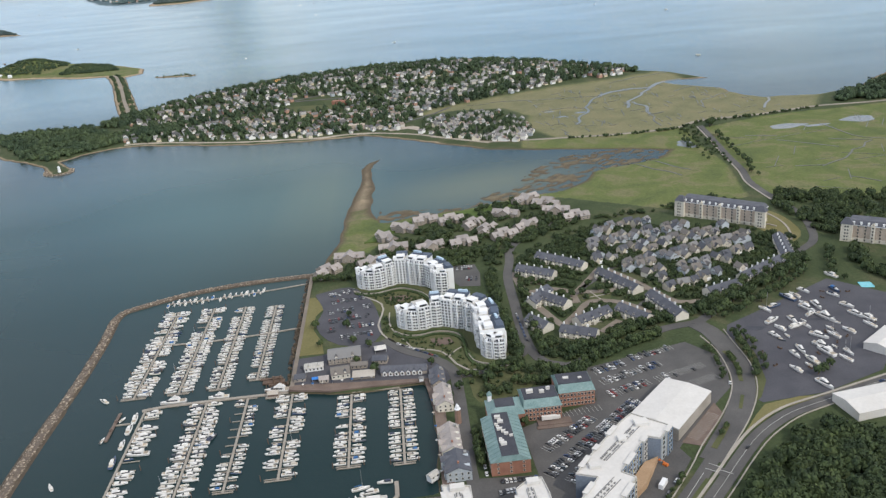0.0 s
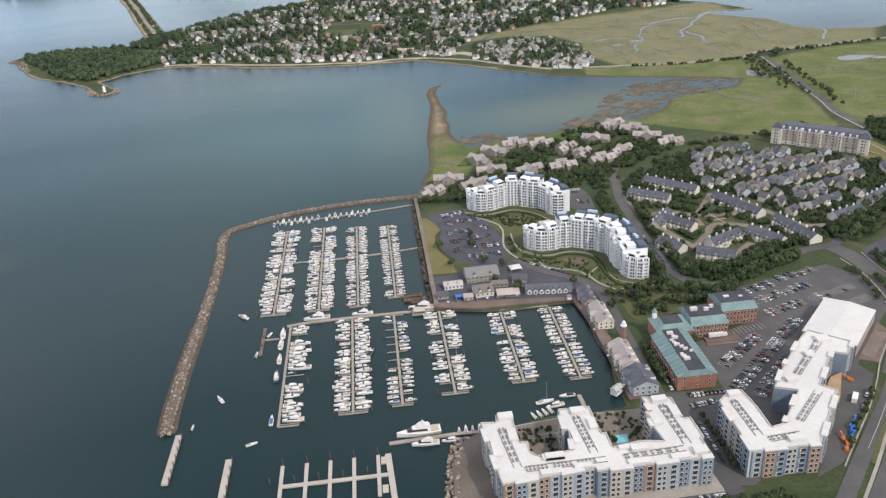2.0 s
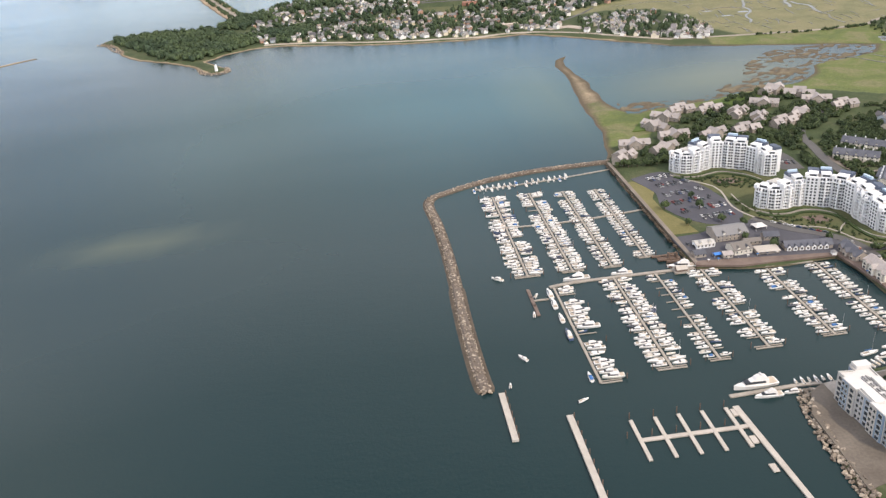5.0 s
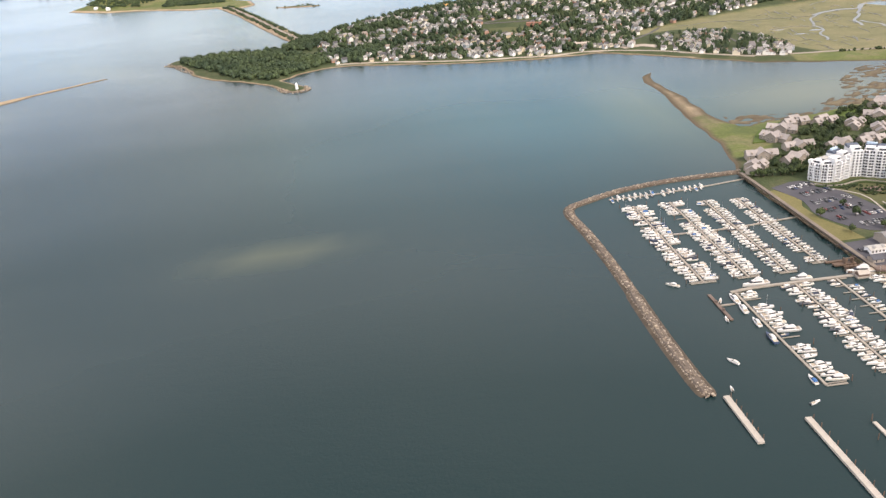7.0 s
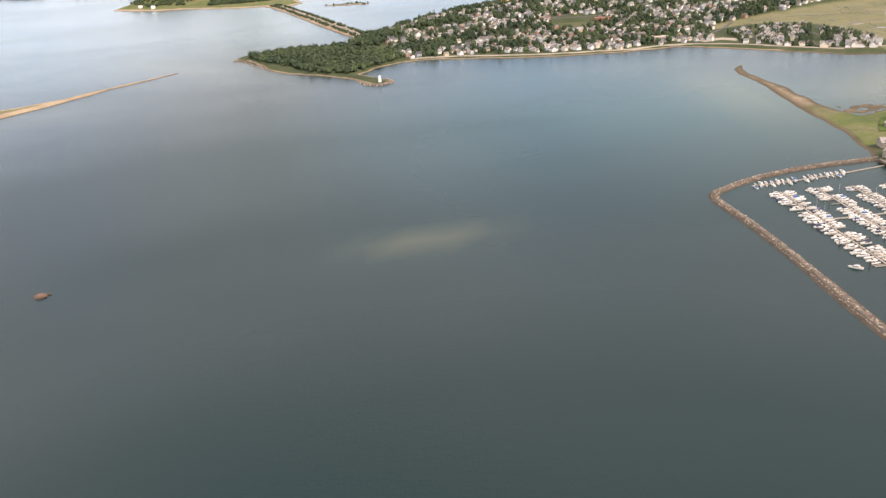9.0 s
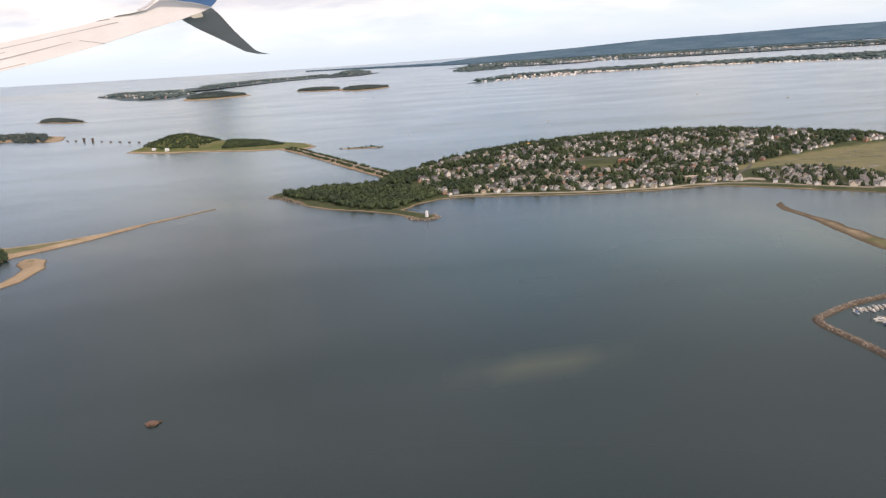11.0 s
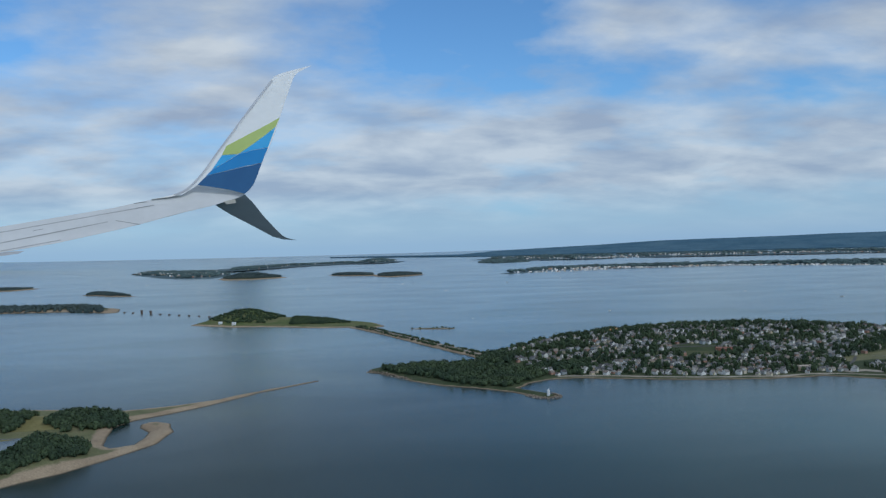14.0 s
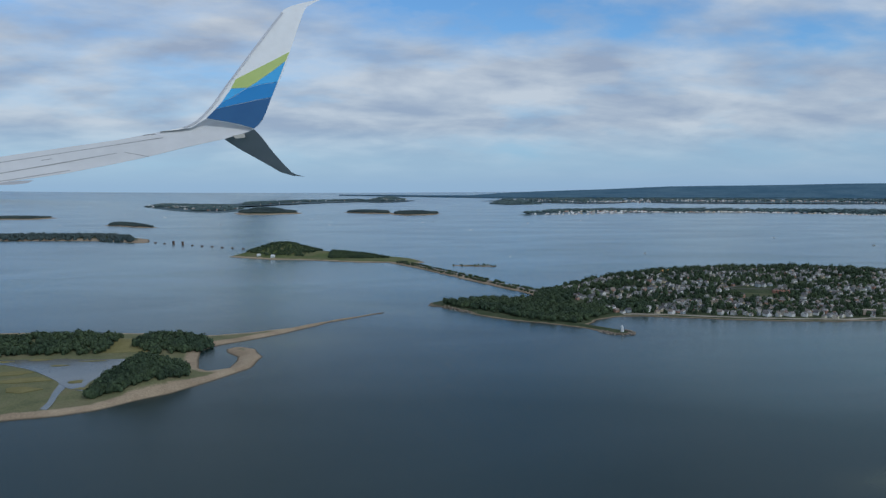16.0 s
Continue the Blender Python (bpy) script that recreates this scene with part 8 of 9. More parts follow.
street([(-2, 437.5), (10, 439.5), (16, 432)], 6, mat("square_paving", (0.33, 0.28, 0.23), (0.42, 0.37, 0.31), 0.2, 2.0, 0.95, world_space=True), "pale paved square by the shore road")
b = Build()
ribbon(b, smooth_line([(-60, 510.9), (-36, 509.8)], 4), 16, over_land, 0.1)
solid("playing_field", b, LAWN, "green school playing field", "playing field", kind="structure")
solid("school", Build().box(-6, 6, -2, 2, -2, 2.2).box(-2, 3, -5, -2.001, -2, 1.8), BRICK, "low red-brick school building", "school", at=pose(-30, 518.4, ground_at(-30, 518.4), 0, 0, -15))
solid("shore_apartment_block", Build().box(-5, 5, -2, 2, -1, 2.6), HOTELWALL, "brick flats by the shore road", "apartment block", at=pose(-20, 449.2, ground_at(-20, 449.2), 0, 0, -5))
solid("orange_house", Build().gable_wall(-3, 3, -2, 2, -1, 2, 3.2).gable(-3, 3, -2, 2, 2, 3.3), mat("ochre_siding", (0.55, 0.3, 0.1), (0.62, 0.36, 0.14), 0.5, 4.0, 0.8), "large ochre house on the hill", "house", at=pose(-78, 591.1, ground_at(-78, 591.1), 0, 0, 20))

# creeks and pools of the marshes
CREEKS = [[(184, 506), (169.2, 500.4), (159, 487), (148.3, 486.6), (140.5, 486.1), (124.8, 475.6)], [(124.8, 475.6), (114.6, 458.4), (105.4, 434.3), (94.3, 406.8)], [(159, 485.4), (146.7, 467.9), (135.9, 451.3), (130.9, 437.1)], [(137, 450), (139.1, 428.8), (136.1, 414.8)], [(136.1, 414.8), (133, 388.2)], [(207.1, 430), (199, 414), (193.5, 404.1)], [(124.8, 475.6), (108, 478), (88, 482), (70, 486), (46, 484)], [(186, 480), (176, 474), (168, 468)], [(196, 454), (186, 446), (172, 436), (166, 420)], [(108, 446), (98, 452), (84, 448)], [(188, 536), (172, 526), (158, 520), (140, 508)],
          [(203.8, 324), (189.3, 333.2)], [(166.9, 293.8), (185, 309), (203.8, 324)], [(157.7, 297.5), (167.7, 295.2)], [(169.5, 338.3), (178, 329), (186.1, 320.5)], [(200.6, 358.9), (200.2, 343.9), (204.8, 327.8), (222, 322)], [(168.5, 280.9), (175.4, 268.8)], [(99.3, 327.8), (105, 316), (111.9, 302.9)], [(107.4, 330.7), (112, 321), (117.6, 309.2)], [(160, 352), (172, 346)]]
for k, line in enumerate(CREEKS):
    b = Build()
    bent = [(p.x + rng_wood.uniform(-1.5, 1.5), p.y + rng_wood.uniform(-1.5, 1.5)) for p in smooth_line(line, 6)]
    ribbon(b, smooth_line(bent, 3), 3.0 if k == 0 else 1.7 if k in (2, 3) else 1.3 if k in (1, 5) else 0.8, over_land, 0.02)
    solid("creek", b, CREEKWATER if k in (0, 1, 2, 3, 5) else CREEK, "winding tidal creek in the marsh", "creek", "marsh creeks", "structure")
ditches = Build()
for k in range(150):
    x, y = rng_wood.uniform(78, 200), rng_wood.uniform(384, 500)
    a = radians(rng_wood.choice((75, 85, 20, 100)) + rng_wood.uniform(-8, 8))
    q = rng_wood.uniform(4, 11)
    if inside(MARSHES[1], np.array([x]), np.array([y]))[0] and inside(MARSHES[1], np.array([x + q * math.cos(a)]), np.array([y + q * math.sin(a)]))[0]:
        ribbon(ditches, smooth_line([(x, y), (x + q / 2 * math.cos(a) + 0.4, y + q / 2 * math.sin(a)), (x + q * math.cos(a), y + q * math.sin(a))], 3), 0.5, over_land, 0.03)
for k in range(60):
    x, y = rng_wood.uniform(145, 280), rng_wood.uniform(265, 380)
    a = radians(rng_wood.choice((60, -30, 10)) + rng_wood.uniform(-8, 8))
    q = rng_wood.uniform(6, 18)
    if inside(MARSHES[2], np.array([x]), np.array([y]))[0] and inside(MARSHES[2], np.array([x + q * math.cos(a)]), np.array([y + q * math.sin(a)]))[0]:
        ribbon(ditches, smooth_line([(x, y), (x + q * math.cos(a), y + q * math.sin(a))], 3), 0.35, lambda x, y: 0.57, 0.05)
tagged(solid("marsh_ditches", ditches, CREEK, "straight narrow drainage ditches in the marsh", "ditches"), kind="stuff")
for x, y, rx, ry in ((130.5, 348, 4.2, 6), (184, 362, 9, 4), (196, 358, 6, 2.2), (219, 362, 8, 5.5), (104, 435.7, 3.5, 1.6), (92, 429.5, 3.2, 1.2), (88, 445.1, 3, 1.0), (245, 335, 6, 3)):
    ringp = [(x + rx * (1 + 0.2 * math.sin(3 * t + x)) * math.cos(t), y + ry * (1 + 0.2 * math.cos(2 * t + y)) * math.sin(t)) for t in [k * 6.283 / 22 for k in range(22)]]
    solid("marsh_pool", Build().prism(ringp, 0.2, 0.6), PONDWATER, "still shallow pool in the salt marsh", "pool", "marsh pools", "structure")

# the beacon at the end of the spit
beacon = thing("lighthouse", pose(-171.6, 417.4, ground_at(-171.6, 417.4)), "small white lighthouse at the end of a stony spit", "lighthouse")
part("shaft", Build().loft([[(x * r, y * r, z) for x, y in ring] for z, r in ((-0.3, 0.85), (2.2, 0.62))]), STUCCO, beacon)
part("lantern", Build().loft([[(x * r, y * r, z) for x, y in ring] for z, r in ((2.2, 0.8), (2.35, 0.8), (2.37, 0.4), (2.8, 0.4), (3.1, 0.08))]), STUCCO, beacon)

# ---- causeway, islands and far shores ----


def island(name, plan, top, label, cell, sandy=3.0, slope=0.15, hills=(), wood=None, tree=2.0, n=0, green=GROUND, z0=0.0, marsh_all=0.0, rough=1.0, salt_all=0.0):
    """Land in an outline of its own: a beach, a rise, and a wood on it."""
    xs = np.arange(min(p[0] for p in plan) - 3 * cell, max(p[0] for p in plan) + 3 * cell, cell)
    ys = np.arange(min(p[1] for p in plan) - 3 * cell, max(p[1] for p in plan) + 3 * cell, cell)
    gx, gy = np.meshgrid(xs, ys)

    def height(x, y):
        d = shore_distance(plan, x, y) + rough * field(x, y, 12 * cell, 3.0) * cell * 0.3
        z = np.minimum(np.clip(d * slope, -1.5, None), top)
        for hx, hy, rx, ry, hh in hills:
            z = z + hh * np.exp(-(((x - hx) / rx) ** 2 + ((y - hy) / ry) ** 2)) * np.clip(d / (4 * cell), 0, 1)
        return z + z0, d

    z, d = height(gx, gy)
    me, v, used = sheet(name, xs, ys, z, d > -2 * cell)
    dd = d.ravel()[used]
    attribute(me, "salt", np.full(len(v), salt_all)), attribute(me, "sand", np.clip(1.2 - dd / sandy * 0.7, 0, 1)), attribute(me, "rise", v[:, 2] - z0), attribute(me, "marsh", np.full(len(v), marsh_all)), attribute(me, "mud", np.zeros(len(v)))
    me.materials.append(green)
    tagged(new(name, me), label, "island", kind="structure")
    if wood:
        q = [p for plan2 in wood for p in scatter(plan2, int(n / len(wood)), rng_wood, tree, 0)]
        zz = height(np.array([p[0] for p in q]), np.array([p[1] for p in q]))[0]
        canopy(name + "_trees", [(p[0], p[1], float(h) - 0.2, p[3], p[4]) for p, h in zip(q, zz)], "dark green trees and scrub on the " + name.replace("_", " "), FARLEAF if green is HAZESCRUB or cell > 8 else LEAVES_FAR)
    return height


# Island leaves with some haze worked into both colours.
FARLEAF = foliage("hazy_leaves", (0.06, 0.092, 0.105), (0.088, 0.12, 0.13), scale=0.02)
CAUSE = [(-181, 556), (-192, 590), (-206, 632), (-221, 680), (-238, 732), (-254, 778), (-262, 794)]
cause_plan = CAUSE + [(x + 13, y + 5) for x, y in CAUSE[::-1]]
cause_h = island("causeway", cause_plan, 1.2, "long low causeway with scrub and a pale road", 2.0, 5.0, 0.25, wood=[[(x + 2.5, y) for x, y in CAUSE] + [(x + 4.5, y + 1) for x, y in CAUSE[::-1]], [(x + 8.5, y + 3) for x, y in CAUSE] + [(x + 11.5, y + 4) for x, y in CAUSE[::-1]]], tree=1.0, n=760)
b = Build()
ribbon(b, smooth_line([(x + 6.5, y + 2) for x, y in CAUSE], 8), 2.6, lambda x, y: 1.25, 0.1)
solid("causeway_road", b, bpy.data.materials["pale_road"], "pale road along the causeway", "road", kind="structure")
HEAD = [(-245.7, 775.8), (-262.4, 799.4), (-289.5, 802.1), (-316.4, 820.7), (-345, 837.4), (-371.7, 843.6), (-402.6, 867.9), (-420.6, 884.7), (-408.9, 919.9), (-373.7, 942.8), (-327.9, 935.9), (-291.3, 902.5), (-263.7, 872.8), (-235.9, 834), (-228.6, 798.6)]
island("moon_island", HEAD, 1.5, "grassy hill island at the end of the causeway", 4.0, 4.0, 0.2, hills=((-366, 893, 32, 26, 11.5), (-316, 872, 24, 20, 3.0)), marsh_all=0.7, wood=[[(-402.3, 885.4), (-383.3, 920.8), (-337.3, 922.6), (-325, 880), (-345, 852), (-380, 862)], [(-319.9, 835.6), (-292, 832.1), (-259.4, 833.2), (-282.3, 880.9), (-314.6, 892.9)]], tree=1.35, n=1100)
for x, y in ((-387.9, 865.8), (-373.4, 854.1), (-393.2, 877)):
    solid("white_building", Build().gable_wall(-1.8, 1.8, -1.2, 1.2, -1, 1.6, 2.4).gable(-1.8, 1.8, -1.2, 1.2, 1.6, 2.5), STUCCO, "small white building on the island shore", "building", at=pose(x, y, 2, 0, 0, -20))
SANDISLE = [(-283, 498), (-299.4, 482), (-313.4, 469), (-330, 446.4), (-343.4, 431), (-355, 420.4), (-364, 412), (-369, 400), (-367.4, 381), (-364.4, 366), (-359.8, 360.6), (-352.6, 364.4), (-351.2, 376), (-351.6, 386), (-357.6, 396), (-359, 404), (-352.6, 407.4), (-346, 402), (-341.4, 385), (-344.4, 363), (-353, 348.8), (-360.6, 336.4), (-367.4, 326.6), (-377.2, 317.8), (-387.6, 307), (-396.7, 302.6), (-409.4, 300), (-432.6, 293), (-461.4, 287.2), (-508.9, 296.4), (-504.7, 456), (-457.6, 456.7), (-429.4, 452), (-396.3, 446), (-373, 437), (-353.4, 442.6), (-334.6, 452.6), (-315.8, 472.4), (-301.6, 484.6), (-284.5, 499)]
POOL_ISLE = [(-438.1, 389.5), (-434.4, 397), (-418, 386), (-401.7, 384), (-391, 381), (-391, 364.5), (-390.9, 346), (-393.2, 336.1), (-397.3, 330.3), (-406.9, 338), (-412.1, 347.1), (-426.4, 365.4), (-435.6, 373.5), (-446, 380), (-470, 386), (-470, 392), (-452, 392)]
KNOLL = [(-394.7, 318), (-385, 322), (-372, 333), (-366, 345), (-368, 358), (-376, 364), (-386, 358), (-393, 342)]
thompson = island("wooded_island", SANDISLE, 1.0, "wooded island with a sandy spit and salt marsh", 1.6, 5.5, 0.32, hills=((-380, 342, 9.5, 15, 7.6), (-432, 412, 40, 13, 4.2), (-384, 408, 12, 11, 2.6)), marsh_all=0.9, salt_all=0.7,
                  wood=[KNOLL, KNOLL, [(-371.4, 394.1), (-365.4, 409.2), (-376.6, 422.2), (-393.9, 420.1), (-398, 403.2), (-386.7, 390.1)], [(-409.6, 393.7), (-405.3, 420), (-426, 429.1), (-458.2, 428.7), (-501, 418.8), (-501.7, 390.8), (-459, 393.1)], [(-409.6, 393.7), (-405.3, 420), (-426, 429.1), (-458.2, 428.7), (-501, 418.8), (-501.7, 390.8), (-459, 393.1)]], tree=1.75, n=1700)
solid("salt_pond", Build().prism([(p.x, p.y) for p in smooth_line(POOL_ISLE + [POOL_ISLE[0]], 4)][:-1], 0.3, 1.12), PONDWATER, "still salt pond behind the beach of the island", "pond", kind="structure")
for x, y, rx, ry in ((-431, 386, 4.5, 1.3), (-420, 374, 3.5, 1.2), (-409, 381, 5, 0.9), (-424, 350, 9, 4), (-434, 362, 8, 3), (-442, 344, 8, 5), (-420, 335, 6, 4), (-404.4, 345, 2.4, 3), (-399, 334, 3, 1.6), (-428, 392, 3, 1.2), (-446, 384, 5, 2)):
    plan = [(x + rx * (1 + 0.25 * math.sin(3 * t + x)) * math.cos(t), y + ry * (1 + 0.25 * math.cos(2 * t + y)) * math.sin(t)) for t in [k * 6.283 / 20 for k in range(20)]]
    solid("marsh_hummock", Build().prism(plan, 0.9, 1.22), MARSHGRASS, "yellow-green marsh grass islet in the pond", "marsh", "marsh islets", "structure")
glade = Build()
for k in range(5):
    ribbon(glade, smooth_line([(-408.4 + k * 4, 395), (-407 + k * 4, 410), (-406 + k * 3.4, 425)], 3), 4.2, lambda x, y: float(thompson(np.array([x]), np.array([y]))[0][0]) + 0.05, 0.05 + 0.01 * (k % 2))
solid("clearing", glade, MARSHGRASS, "dry yellow-green clearing between woods", "meadow", kind="structure")
solid("creek", Build().prism([(-410, 344.2), (-407.8, 330.2), (-405.1, 316.6), (-404.6, 308), (-402, 307), (-402.6, 314.5), (-404.8, 326.7), (-405.7, 338)], 0.2, 1.1), PONDWATER, "narrow outlet creek through the beach", "creek", kind="structure")
# rocks and low bars in the bay
rocky = thing("rock_ledge", pose(-262.5, 207.4, 0), "small weedy rock ledge with a pale top", "rock")
for k in range(16):
    v, f = stone(rng_wood)
    a, q = rng_wood.uniform(0, 6.28), rng_wood.uniform(0, 1)
    s = 0.9 - 0.5 * q
    part("boulder", Build().add([(x * s * 1.3 + math.cos(a) * q * 2.4, y * s + math.sin(a) * q * 1.5, z * s + 0.15) for x, y, z in v], f), RUSTROCK if q < 0.55 else WEED, rocky)
for name, plan in (("low_bar", [(-209.9, 762.5), (-189.1, 764), (-168.2, 752), (-172, 746.5), (-194.8, 753.1)]), ("tidal_bar", [(-71.2, 1544.3), (-25.7, 1513), (-16.5, 1503.9), (-44, 1526.2)])):
    island(name, plan, 0.6, "low dark tidal bar in the bay", 3.0, 3.0, 0.2, wood=[plan] if name == "low_bar" else None, tree=1.0, n=14)
ISLES = [("long_island", [(-990, 1190), (-750.4, 1172.2), (-640.4, 1159.8), (-616.5, 1150.5), (-561.8, 1099.9), (-546, 1102.6), (-547.8, 1123.3), (-564.9, 1181.6), (-587.6, 1209.1), (-643.7, 1249.7), (-710.6, 1267.2), (-990, 1285)], 3.0, 3.2), ("outer_isle", [(-731.6, 1584.7), (-694.2, 1557.5), (-659.1, 1511.9), (-610.7, 1484.6), (-641.9, 1528.4), (-703.2, 1633.8), (-729.9, 1638.5)], 3.5, 2.6),
         ("pale_isle", [(-1130, 1900), (-1030.2, 1896.4), (-956.4, 1882.9), (-930, 1975), (-1015.2, 2051.2), (-1130, 2048)], 1.0, 2.0), ("green_isle", [(-580.4, 2208.5), (-550.5, 2109.7), (-473.6, 2094.9), (-407.7, 2153.5), (-398, 2205.5), (-489.1, 2290.6), (-576.2, 2331.6)], 10.0, 3.6), ("green_isle", [(-300, 2229.1), (-235.3, 2129.9), (-169.6, 2096.4), (-170, 2182.8), (-245.1, 2289.8)], 2.0, 3.4), ("green_isle", [(-181, 2057.7), (-146.8, 1975.7), (-89.7, 2002), (-48, 2073.7), (-88.6, 2144), (-159.5, 2179.9)], 3.0, 3.4)]
for name, plan, h, tree in ISLES:
    cx, cy = sum(p[0] for p in plan) / len(plan), sum(p[1] for p in plan) / len(plan)
    rx, ry = (max(p[0] for p in plan) - min(p[0] for p in plan)) / 3, (max(p[1] for p in plan) - min(p[1] for p in plan)) / 3
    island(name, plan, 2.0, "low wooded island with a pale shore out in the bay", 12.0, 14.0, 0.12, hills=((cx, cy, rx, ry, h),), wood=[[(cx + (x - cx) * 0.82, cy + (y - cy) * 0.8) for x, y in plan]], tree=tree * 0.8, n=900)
for k in range(11):
    t = k / 10
    x, y = -538 + 135 * t, 1101 - 130 * t
    tall = 4.4 if k in (2, 3) else 1.3
    solid("bridge_pier", Build().box(-1.3, 1.3, -0.8, 0.8, -1, tall * 0.8).box(-1.7, 1.7, -1.1, 1.1, tall * 0.8, tall), TIMBER, "dark stone pier of a removed bridge", "bridge pier", "bridge piers", at=pose(x, y, 0, 0, 0, -48))


def sea_lift(x, y):
    return 30 * max(0.0, (math.hypot(x + 150, y - 15) - 2900) / 1850) ** 2


def far_shore(name, plan, top, label, buildings, colour, seed, cell=26.0, leafy=0.55, crowns=420, front=0):
    """A distant strip of land with tree masses and pale houses along its shore."""
    cx, cy = sum(p[0] for p in plan) / len(plan), sum(p[1] for p in plan) / len(plan)
    lift = max(sea_lift(x, y) for x, y in plan)
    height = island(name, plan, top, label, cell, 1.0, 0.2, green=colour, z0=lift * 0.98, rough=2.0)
    rng = random.Random(seed)
    walls = Build()
    for k in range(buildings):
        i = rng.randrange(front or len(plan))
        a, b = plan[i], plan[(i + 1) % len(plan)]
        t, inn = rng.random(), rng.uniform(0.02, 0.5) ** 1.3
        x, y = a[0] + (b[0] - a[0]) * t, a[1] + (b[1] - a[1]) * t
        x, y = x + (cx - x) * inn, y + (cy - y) * inn
        s = rng.uniform(1.1, 2.6)
        z = float(height(np.array([x]), np.array([y]))[0][0])
        walls.gable_wall(x - s, x + s, y - s * 0.7, y + s * 0.7, z - 8, z + s * 1.1, z + s * 1.9)
    if buildings:
        far = solid(name + "_houses", walls, SIDING_FAR, "pale scattered houses along a far shore", "houses", kind="stuff")
    q = scatter(plan, crowns, rng, 8.0, 0)
    ground = height(np.array([p[0] for p in q]), np.array([p[1] for p in q]))[0]
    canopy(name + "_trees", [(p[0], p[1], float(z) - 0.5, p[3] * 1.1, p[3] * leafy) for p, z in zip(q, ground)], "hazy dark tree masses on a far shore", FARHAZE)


NECK = [(131, 1960), (187, 1987), (274, 2088), (366, 2090), (459, 2056), (627, 2025), (748.5, 2018), (823, 1960), (896, 1880), (1023.7, 1689.8), (1348.2, 1541.7), (1418.4, 1802), (1142, 1984.3), (937.2, 2069), (720.3, 2156.4), (467.4, 2221.5), (324.3, 2207.3), (238.3, 2132.9)]
far_shore("low_neck", NECK, 3.0, "low built-up neck of land across the bay", 460, HAZESCRUB, 1, leafy=0.7, crowns=1000, front=10)
far_shore("hull_head", [(-961, 2908), (-827, 2652), (-709, 2358), (-620, 2316), (-589, 2516), (-664, 2848), (-843, 3026), (-937, 3110)], 6.0, "built-up far headland with pale houses", 220, HAZESCRUB, 2, crowns=500)
far_shore("hull_strand", [(-634, 2914), (-480, 3262), (-305, 3467), (-184, 3567), (-179, 3725), (-305, 3624), (-490, 3455), (-660, 3140)], 3.0, "thin far strand with houses", 60, HAZESCRUB, 3)
far_shore("far_town", [(-186, 3528), (-119, 3438), (-49, 3586), (1, 3737), (-36, 3800), (-145, 3790)], 16.0, "hilly far town with pale houses", 120, HAZESCRUB, 4)
far_shore("far_islet", [(263, 3080), (305, 2948), (434, 3002), (460, 3078), (406, 3213), (319, 3232)], 7.0, "dark wooded islet before the far shore", 0, HAZESCRUB, 5)
far_shore("far_quay", [(356, 3550), (464, 3364), (590, 3130), (696, 3105), (881, 3302), (1001, 3068), (1167, 2983), (1364, 2888), (1600, 2740), (1829, 2540), (2100, 2280), (2300, 2420), (1900, 2900), (1500, 3180), (1100, 3420), (700, 3600)], 5.0, "far shore with quays and pale buildings", 420, HAZESCRUB, 6, leafy=0.7, crowns=900, front=10)


def far_hills():
    """The wooded mainland along the horizon: a low ridge that rises to the south."""
    rng = random.Random(12)
    rings = []
    for k in range(61):
        t = k / 60
        a = radians(92 - 92 * t)
        r = 4640
        x, y = -150 + r * math.cos(a), 15 + r * math.sin(a)
        top = float(np.interp(t, (0, 0.1, 0.15, 0.24, 0.32, 0.41, 1), (16, 20, 34, 60, 70, 78, 80))) + 1.2 * math.sin(k * 0.9) + rng.uniform(-0.6, 0.6)
        near = 0.84 if t > 0.12 else 0.84 + 0.1 * (1 - t / 0.12)
        xn, yn = -150 + r * near * math.cos(a), 15 + r * near * math.sin(a)
        zn = sea_lift(xn, yn)
        rings.append([(xn, yn, zn - 2), (xn, yn, zn + 5), ((x + xn) / 2, (y + yn) / 2, (zn + top) / 2 + 4), (x, y, top), (x, y, -5)])
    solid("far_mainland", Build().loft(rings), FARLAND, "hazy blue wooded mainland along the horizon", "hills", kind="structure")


far_hills()
for k in range(5):
    solid("far_tower", Build().box(-9, 9, -7, 7, 0, 42 + 6 * (k % 3)).box(-3, 3, -2, 2, 42 + 6 * (k % 3), 47 + 6 * (k % 3)), BUFF, "pale tower block on the far shore", "tower block", "far tower blocks", at=pose(2010 + k * 34, 2260 - k * 44, 8, 0, 0, -45))
# white boats scattered over the bay
for k in range(26):
    t = rng_wood.random()
    x, y = rng_wood.uniform(-844.5, 657.3), rng_wood.uniform(591.2, 2278)
    s = 0.8 + y / 2400
    place_boat("cruiser" if k % 4 else "sail", 1, pose(x, y, 0, 0, 0, rng_wood.uniform(0, 360)) @ Matrix.Diagonal((s, s, s, 1)), "boats out in the bay")

# ---- the aircraft's wing ----
# It flies along with the camera and keeps its bearing against the sky, so it stands far out where it hardly shifts.
FAR = 4400.0
STAND = Vector((-267.0, 31.2, 75.9))


def bearing(x, y, deeper=0.0):
    """A place on the wing, from the tangent of its bearing and of its rise."""
    return STAND + (FAR + deeper) * Vector((x, 1.0, y))


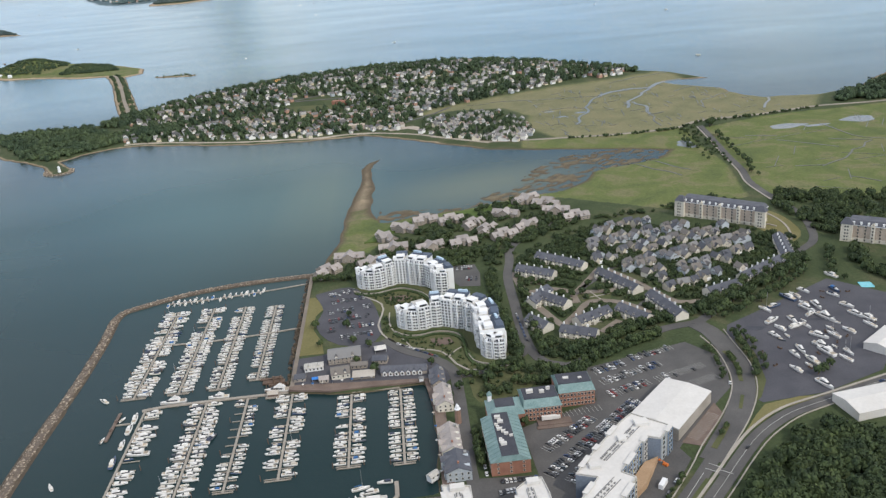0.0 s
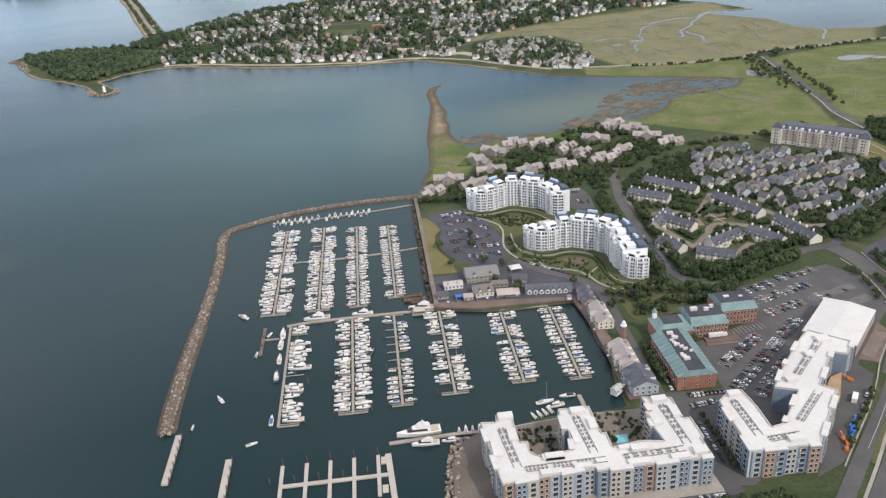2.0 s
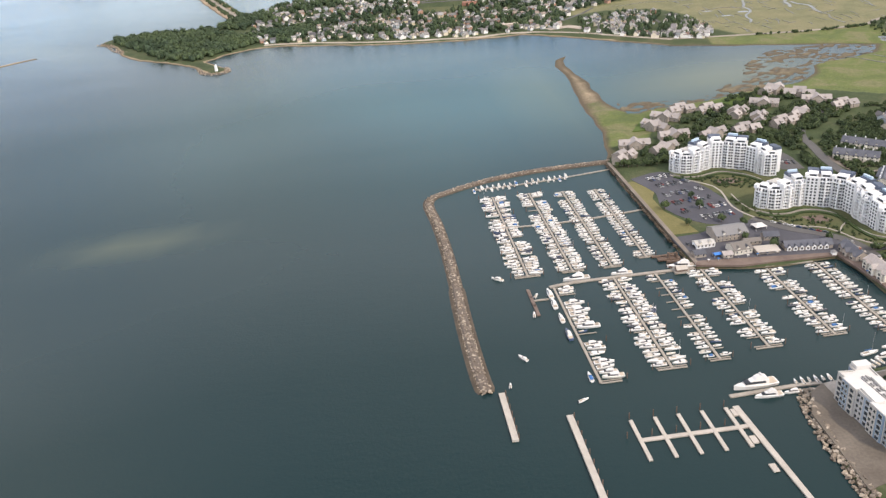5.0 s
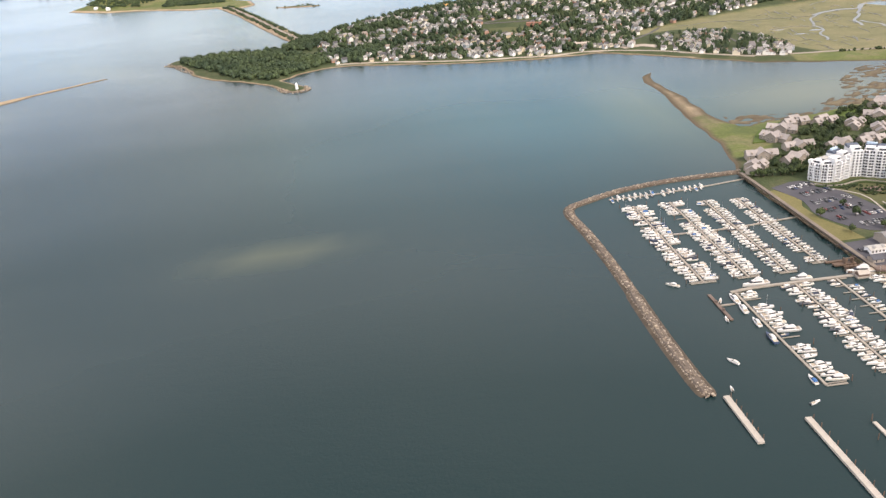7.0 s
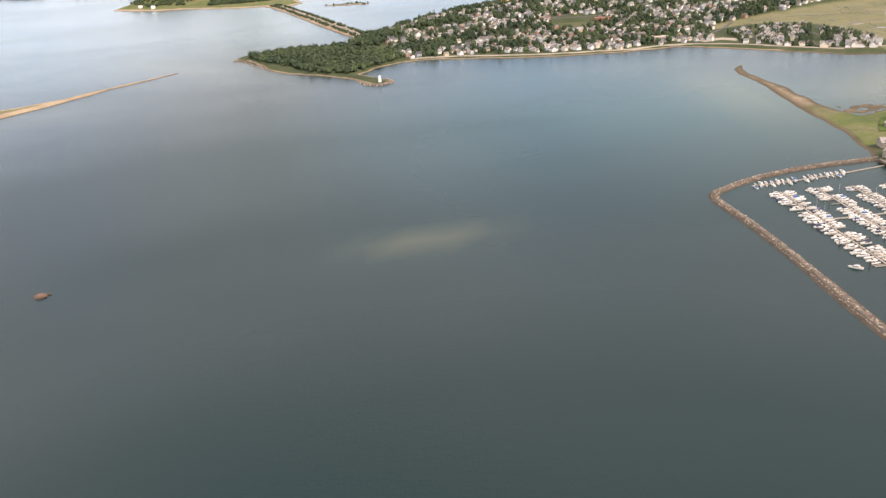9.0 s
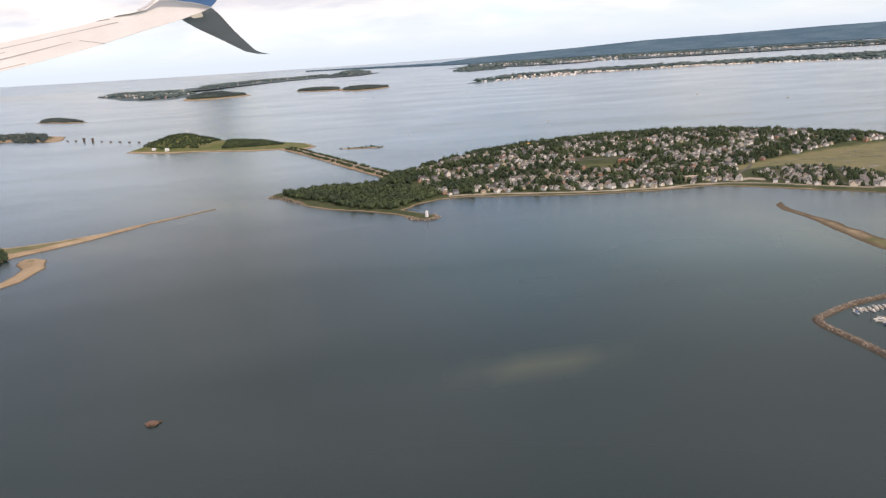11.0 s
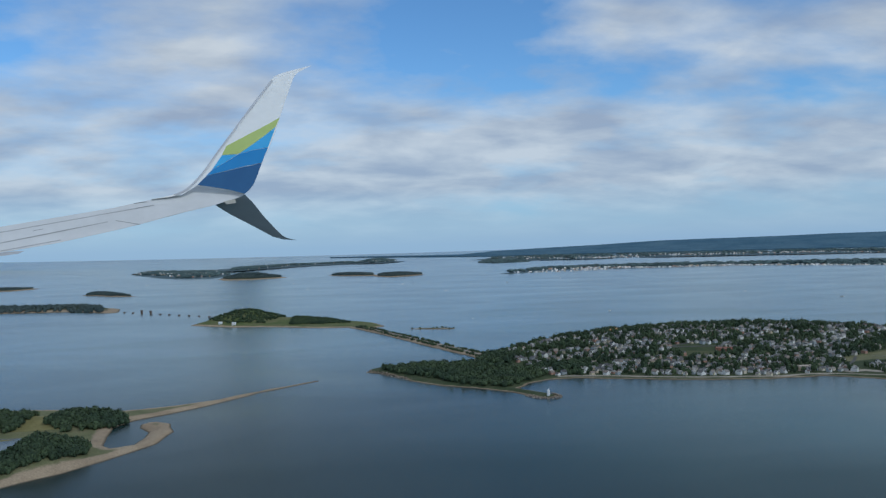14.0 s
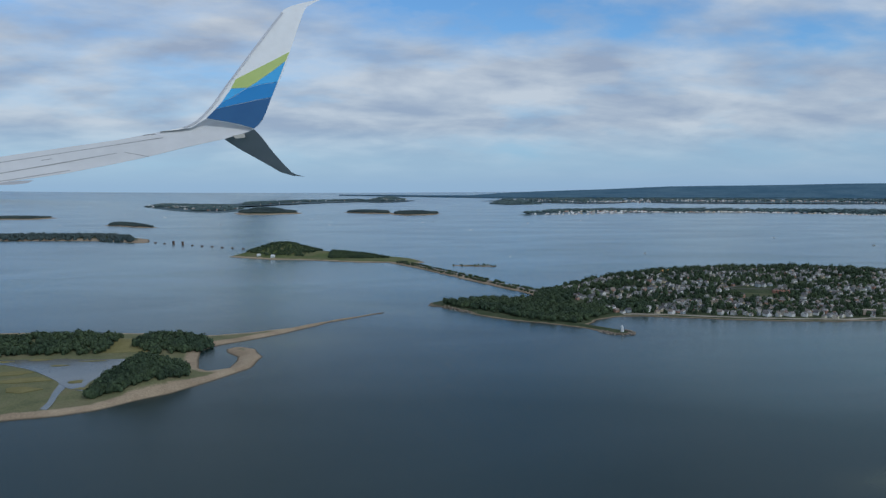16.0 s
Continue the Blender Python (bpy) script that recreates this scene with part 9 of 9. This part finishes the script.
def shell_of(outline, near, depth, lean=0.0):
    """A part of the wing: a plate with a rounded edge, near by so much, that leans back by lean."""
    mx, my = (sum(p[k] for p in outline) / len(outline) for k in (0, 1))
    rings = []
    for s, q in ((0.994, 0.0), (1.0, 0.35), (1.0, 0.65), (0.994, 1.0)):
        rings.append([bearing(mx + (x - mx) * s, my + (y - my) * s, -near + depth * q + lean * (y - 0.06) * FAR).to_tuple() for x, y in outline])
    return Build().loft(rings)


def rounded(points, step=0.004):
    """The outline through the points as a smooth curve."""
    return [(p.x, p.y) for p in smooth_line([(x, y) for x, y in points], step)]


wing = thing("aircraft_wing", pose(0, 0, 0), "grey airliner wing with white split winglet striped lime and blue", "aircraft wing")
TOP = [(-0.4776, 0.0197), (-0.3861, 0.034), (-0.3239, 0.0435), (-0.2607, 0.0531), (-0.2352, 0.0583), (-0.201, 0.0649), (-0.1803, 0.0669), (-0.1625, 0.0782), (-0.1443, 0.0749), (-0.1248, 0.0715), (-0.1077, 0.0665)]
UNDER = [(-0.1157, 0.0621), (-0.1428, 0.0541), (-0.1841, 0.0449), (-0.2294, 0.0332), (-0.2615, 0.0261), (-0.3249, 0.0133), (-0.3871, 0.0041), (-0.4788, -0.0124)]
part("wing_panel", shell_of(TOP + UNDER, 0, 40, 1.3), WINGPAINT, wing)
LEAD = [(-0.2158, 0.0623), (-0.201, 0.0649), (-0.19, 0.0676), (-0.1802, 0.0715), (-0.1716, 0.0775), (-0.1636, 0.0855), (-0.1536, 0.0969), (-0.1402, 0.1156), (-0.1301, 0.1289), (-0.1098, 0.1558), (-0.0896, 0.182), (-0.0726, 0.2035), (-0.0693, 0.2069), (-0.0639, 0.2097), (-0.0559, 0.2125), (-0.0425, 0.2161), (-0.0244, 0.2204)]
TRAIL = [(-0.0244, 0.2204), (-0.0359, 0.2149), (-0.0426, 0.2107), (-0.0461, 0.2053), (-0.0502, 0.1946), (-0.0565, 0.1778), (-0.0636, 0.1576), (-0.0706, 0.1374), (-0.0789, 0.1179), (-0.0879, 0.1004), (-0.0928, 0.087), (-0.0969, 0.0776), (-0.1024, 0.0708), (-0.1077, 0.0661)]
ROOT = [(-0.1248, 0.0712), (-0.1443, 0.0749), (-0.1625, 0.0779), (-0.1803, 0.0675), (-0.1965, 0.0642)]
blade = part("winglet", shell_of(rounded(LEAD)[:-1] + rounded(TRAIL) + ROOT, 6, 26, 0.45), WINGWHITE, wing, "white upswept winglet")
LIMES = [(-0.1275, 0.1243), (-0.1036, 0.1368), (-0.0837, 0.147), (-0.0642, 0.1576), (-0.0691, 0.1468), (-0.0839, 0.1353), (-0.104, 0.1211), (-0.114, 0.1147), (-0.133, 0.1136)]
LIGHTS = [(-0.1133, 0.1147), (-0.104, 0.1208), (-0.0839, 0.135), (-0.0691, 0.1465), (-0.074, 0.134), (-0.0788, 0.1223), (-0.0974, 0.1191)]
LIGHTS_LOW = [(-0.133, 0.1133), (-0.1146, 0.1144), (-0.1306, 0.1043), (-0.1452, 0.0962)]
MIDS = [(-0.1452, 0.0959), (-0.1306, 0.1039), (-0.114, 0.1142), (-0.0974, 0.1188), (-0.0788, 0.1219), (-0.0865, 0.1038), (-0.1044, 0.1004), (-0.1308, 0.0943), (-0.1518, 0.0892)]
NAVYS = [(-0.1518, 0.0889), (-0.1308, 0.0939), (-0.1044, 0.1), (-0.0865, 0.1034), (-0.0928, 0.087), (-0.0969, 0.0782), (-0.1024, 0.0712), (-0.1077, 0.0668), (-0.1247, 0.0719), (-0.1443, 0.0755), (-0.1625, 0.0785)]
for name, outline, material, label in (("lime_stripe", LIMES, LIME, "lime green stripe"), ("light_blue_stripe", LIGHTS, SKYBLUE, "light blue stripe"), ("light_blue_stripe", LIGHTS_LOW, SKYBLUE, "light blue stripe"), ("blue_stripe", MIDS, MIDBLUE, "mid blue stripe"), ("navy_stripe", NAVYS, NAVY, "navy blue stripe")):
    part(name, shell_of(outline, 9, 4, 0.45), material, blade, label)
edge = rounded(LEAD[2:12])
part("leading_edge", shell_of(edge + [(x + 0.0024, y - 0.0012) for x, y in edge[::-1]], 10, 6, 0.45), SPAR, blade, "bare metal leading edge")
FIN = [(-0.1077, 0.0661), (-0.0987, 0.0567), (-0.0858, 0.0391), (-0.0727, 0.0242), (-0.0642, 0.0153), (-0.0582, 0.0122), (-0.0482, 0.0097), (-0.063, 0.0109), (-0.0763, 0.0147), (-0.0861, 0.0205), (-0.1058, 0.0318), (-0.1254, 0.0427), (-0.1396, 0.0521), (-0.1428, 0.0548), (-0.1184, 0.0615)]
part("lower_fin", shell_of(FIN, -6, 22, -1.0), WINGDARK, wing, "grey downswept fin in shade")
part("tip_light", shell_of([(-0.1329, 0.0581), (-0.1191, 0.0608), (-0.1178, 0.0561), (-0.1291, 0.0548)], 20, 14), BUFF, wing, "small tip light housing")


def seam(a, b, width):
    (x0, y0), (x1, y1) = a, b
    return shell_of([(x0, y0 - width), (x1, y1 - width), (x1, y1 + width), (x0, y0 + width)], 3, 2, 1.3)


SEAMS = [[(-0.4718, 0.0139), (-0.3863, 0.0275), (-0.2673, 0.0466), (-0.2212, 0.0543), (-0.2122, 0.0556)], [(-0.4723, 0.0004), (-0.3867, 0.0152), (-0.258, 0.0386), (-0.2294, 0.0332)], [(-0.4726, -0.0067), (-0.3871, 0.006), (-0.3185, 0.0172)], [(-0.2351, 0.0582), (-0.221, 0.0598)], [(-0.3493, 0.0286), (-0.338, 0.0305)]]
for line in SEAMS:
    for a, b in zip(line, line[1:]):
        part("panel_seam", seam(a, b, 0.0003), SEAM, wing)
part("flap_fairing", shell_of([(-0.3871, 0.0041), (-0.3748, 0.0053), (-0.3587, 0.0058), (-0.3662, 0.0026), (-0.3811, 0.0008), (-0.3995, 0.0003), (-0.3995, 0.0023)], 12, 16, 1.3), WINGDARK, wing, "grey flap track fairing")
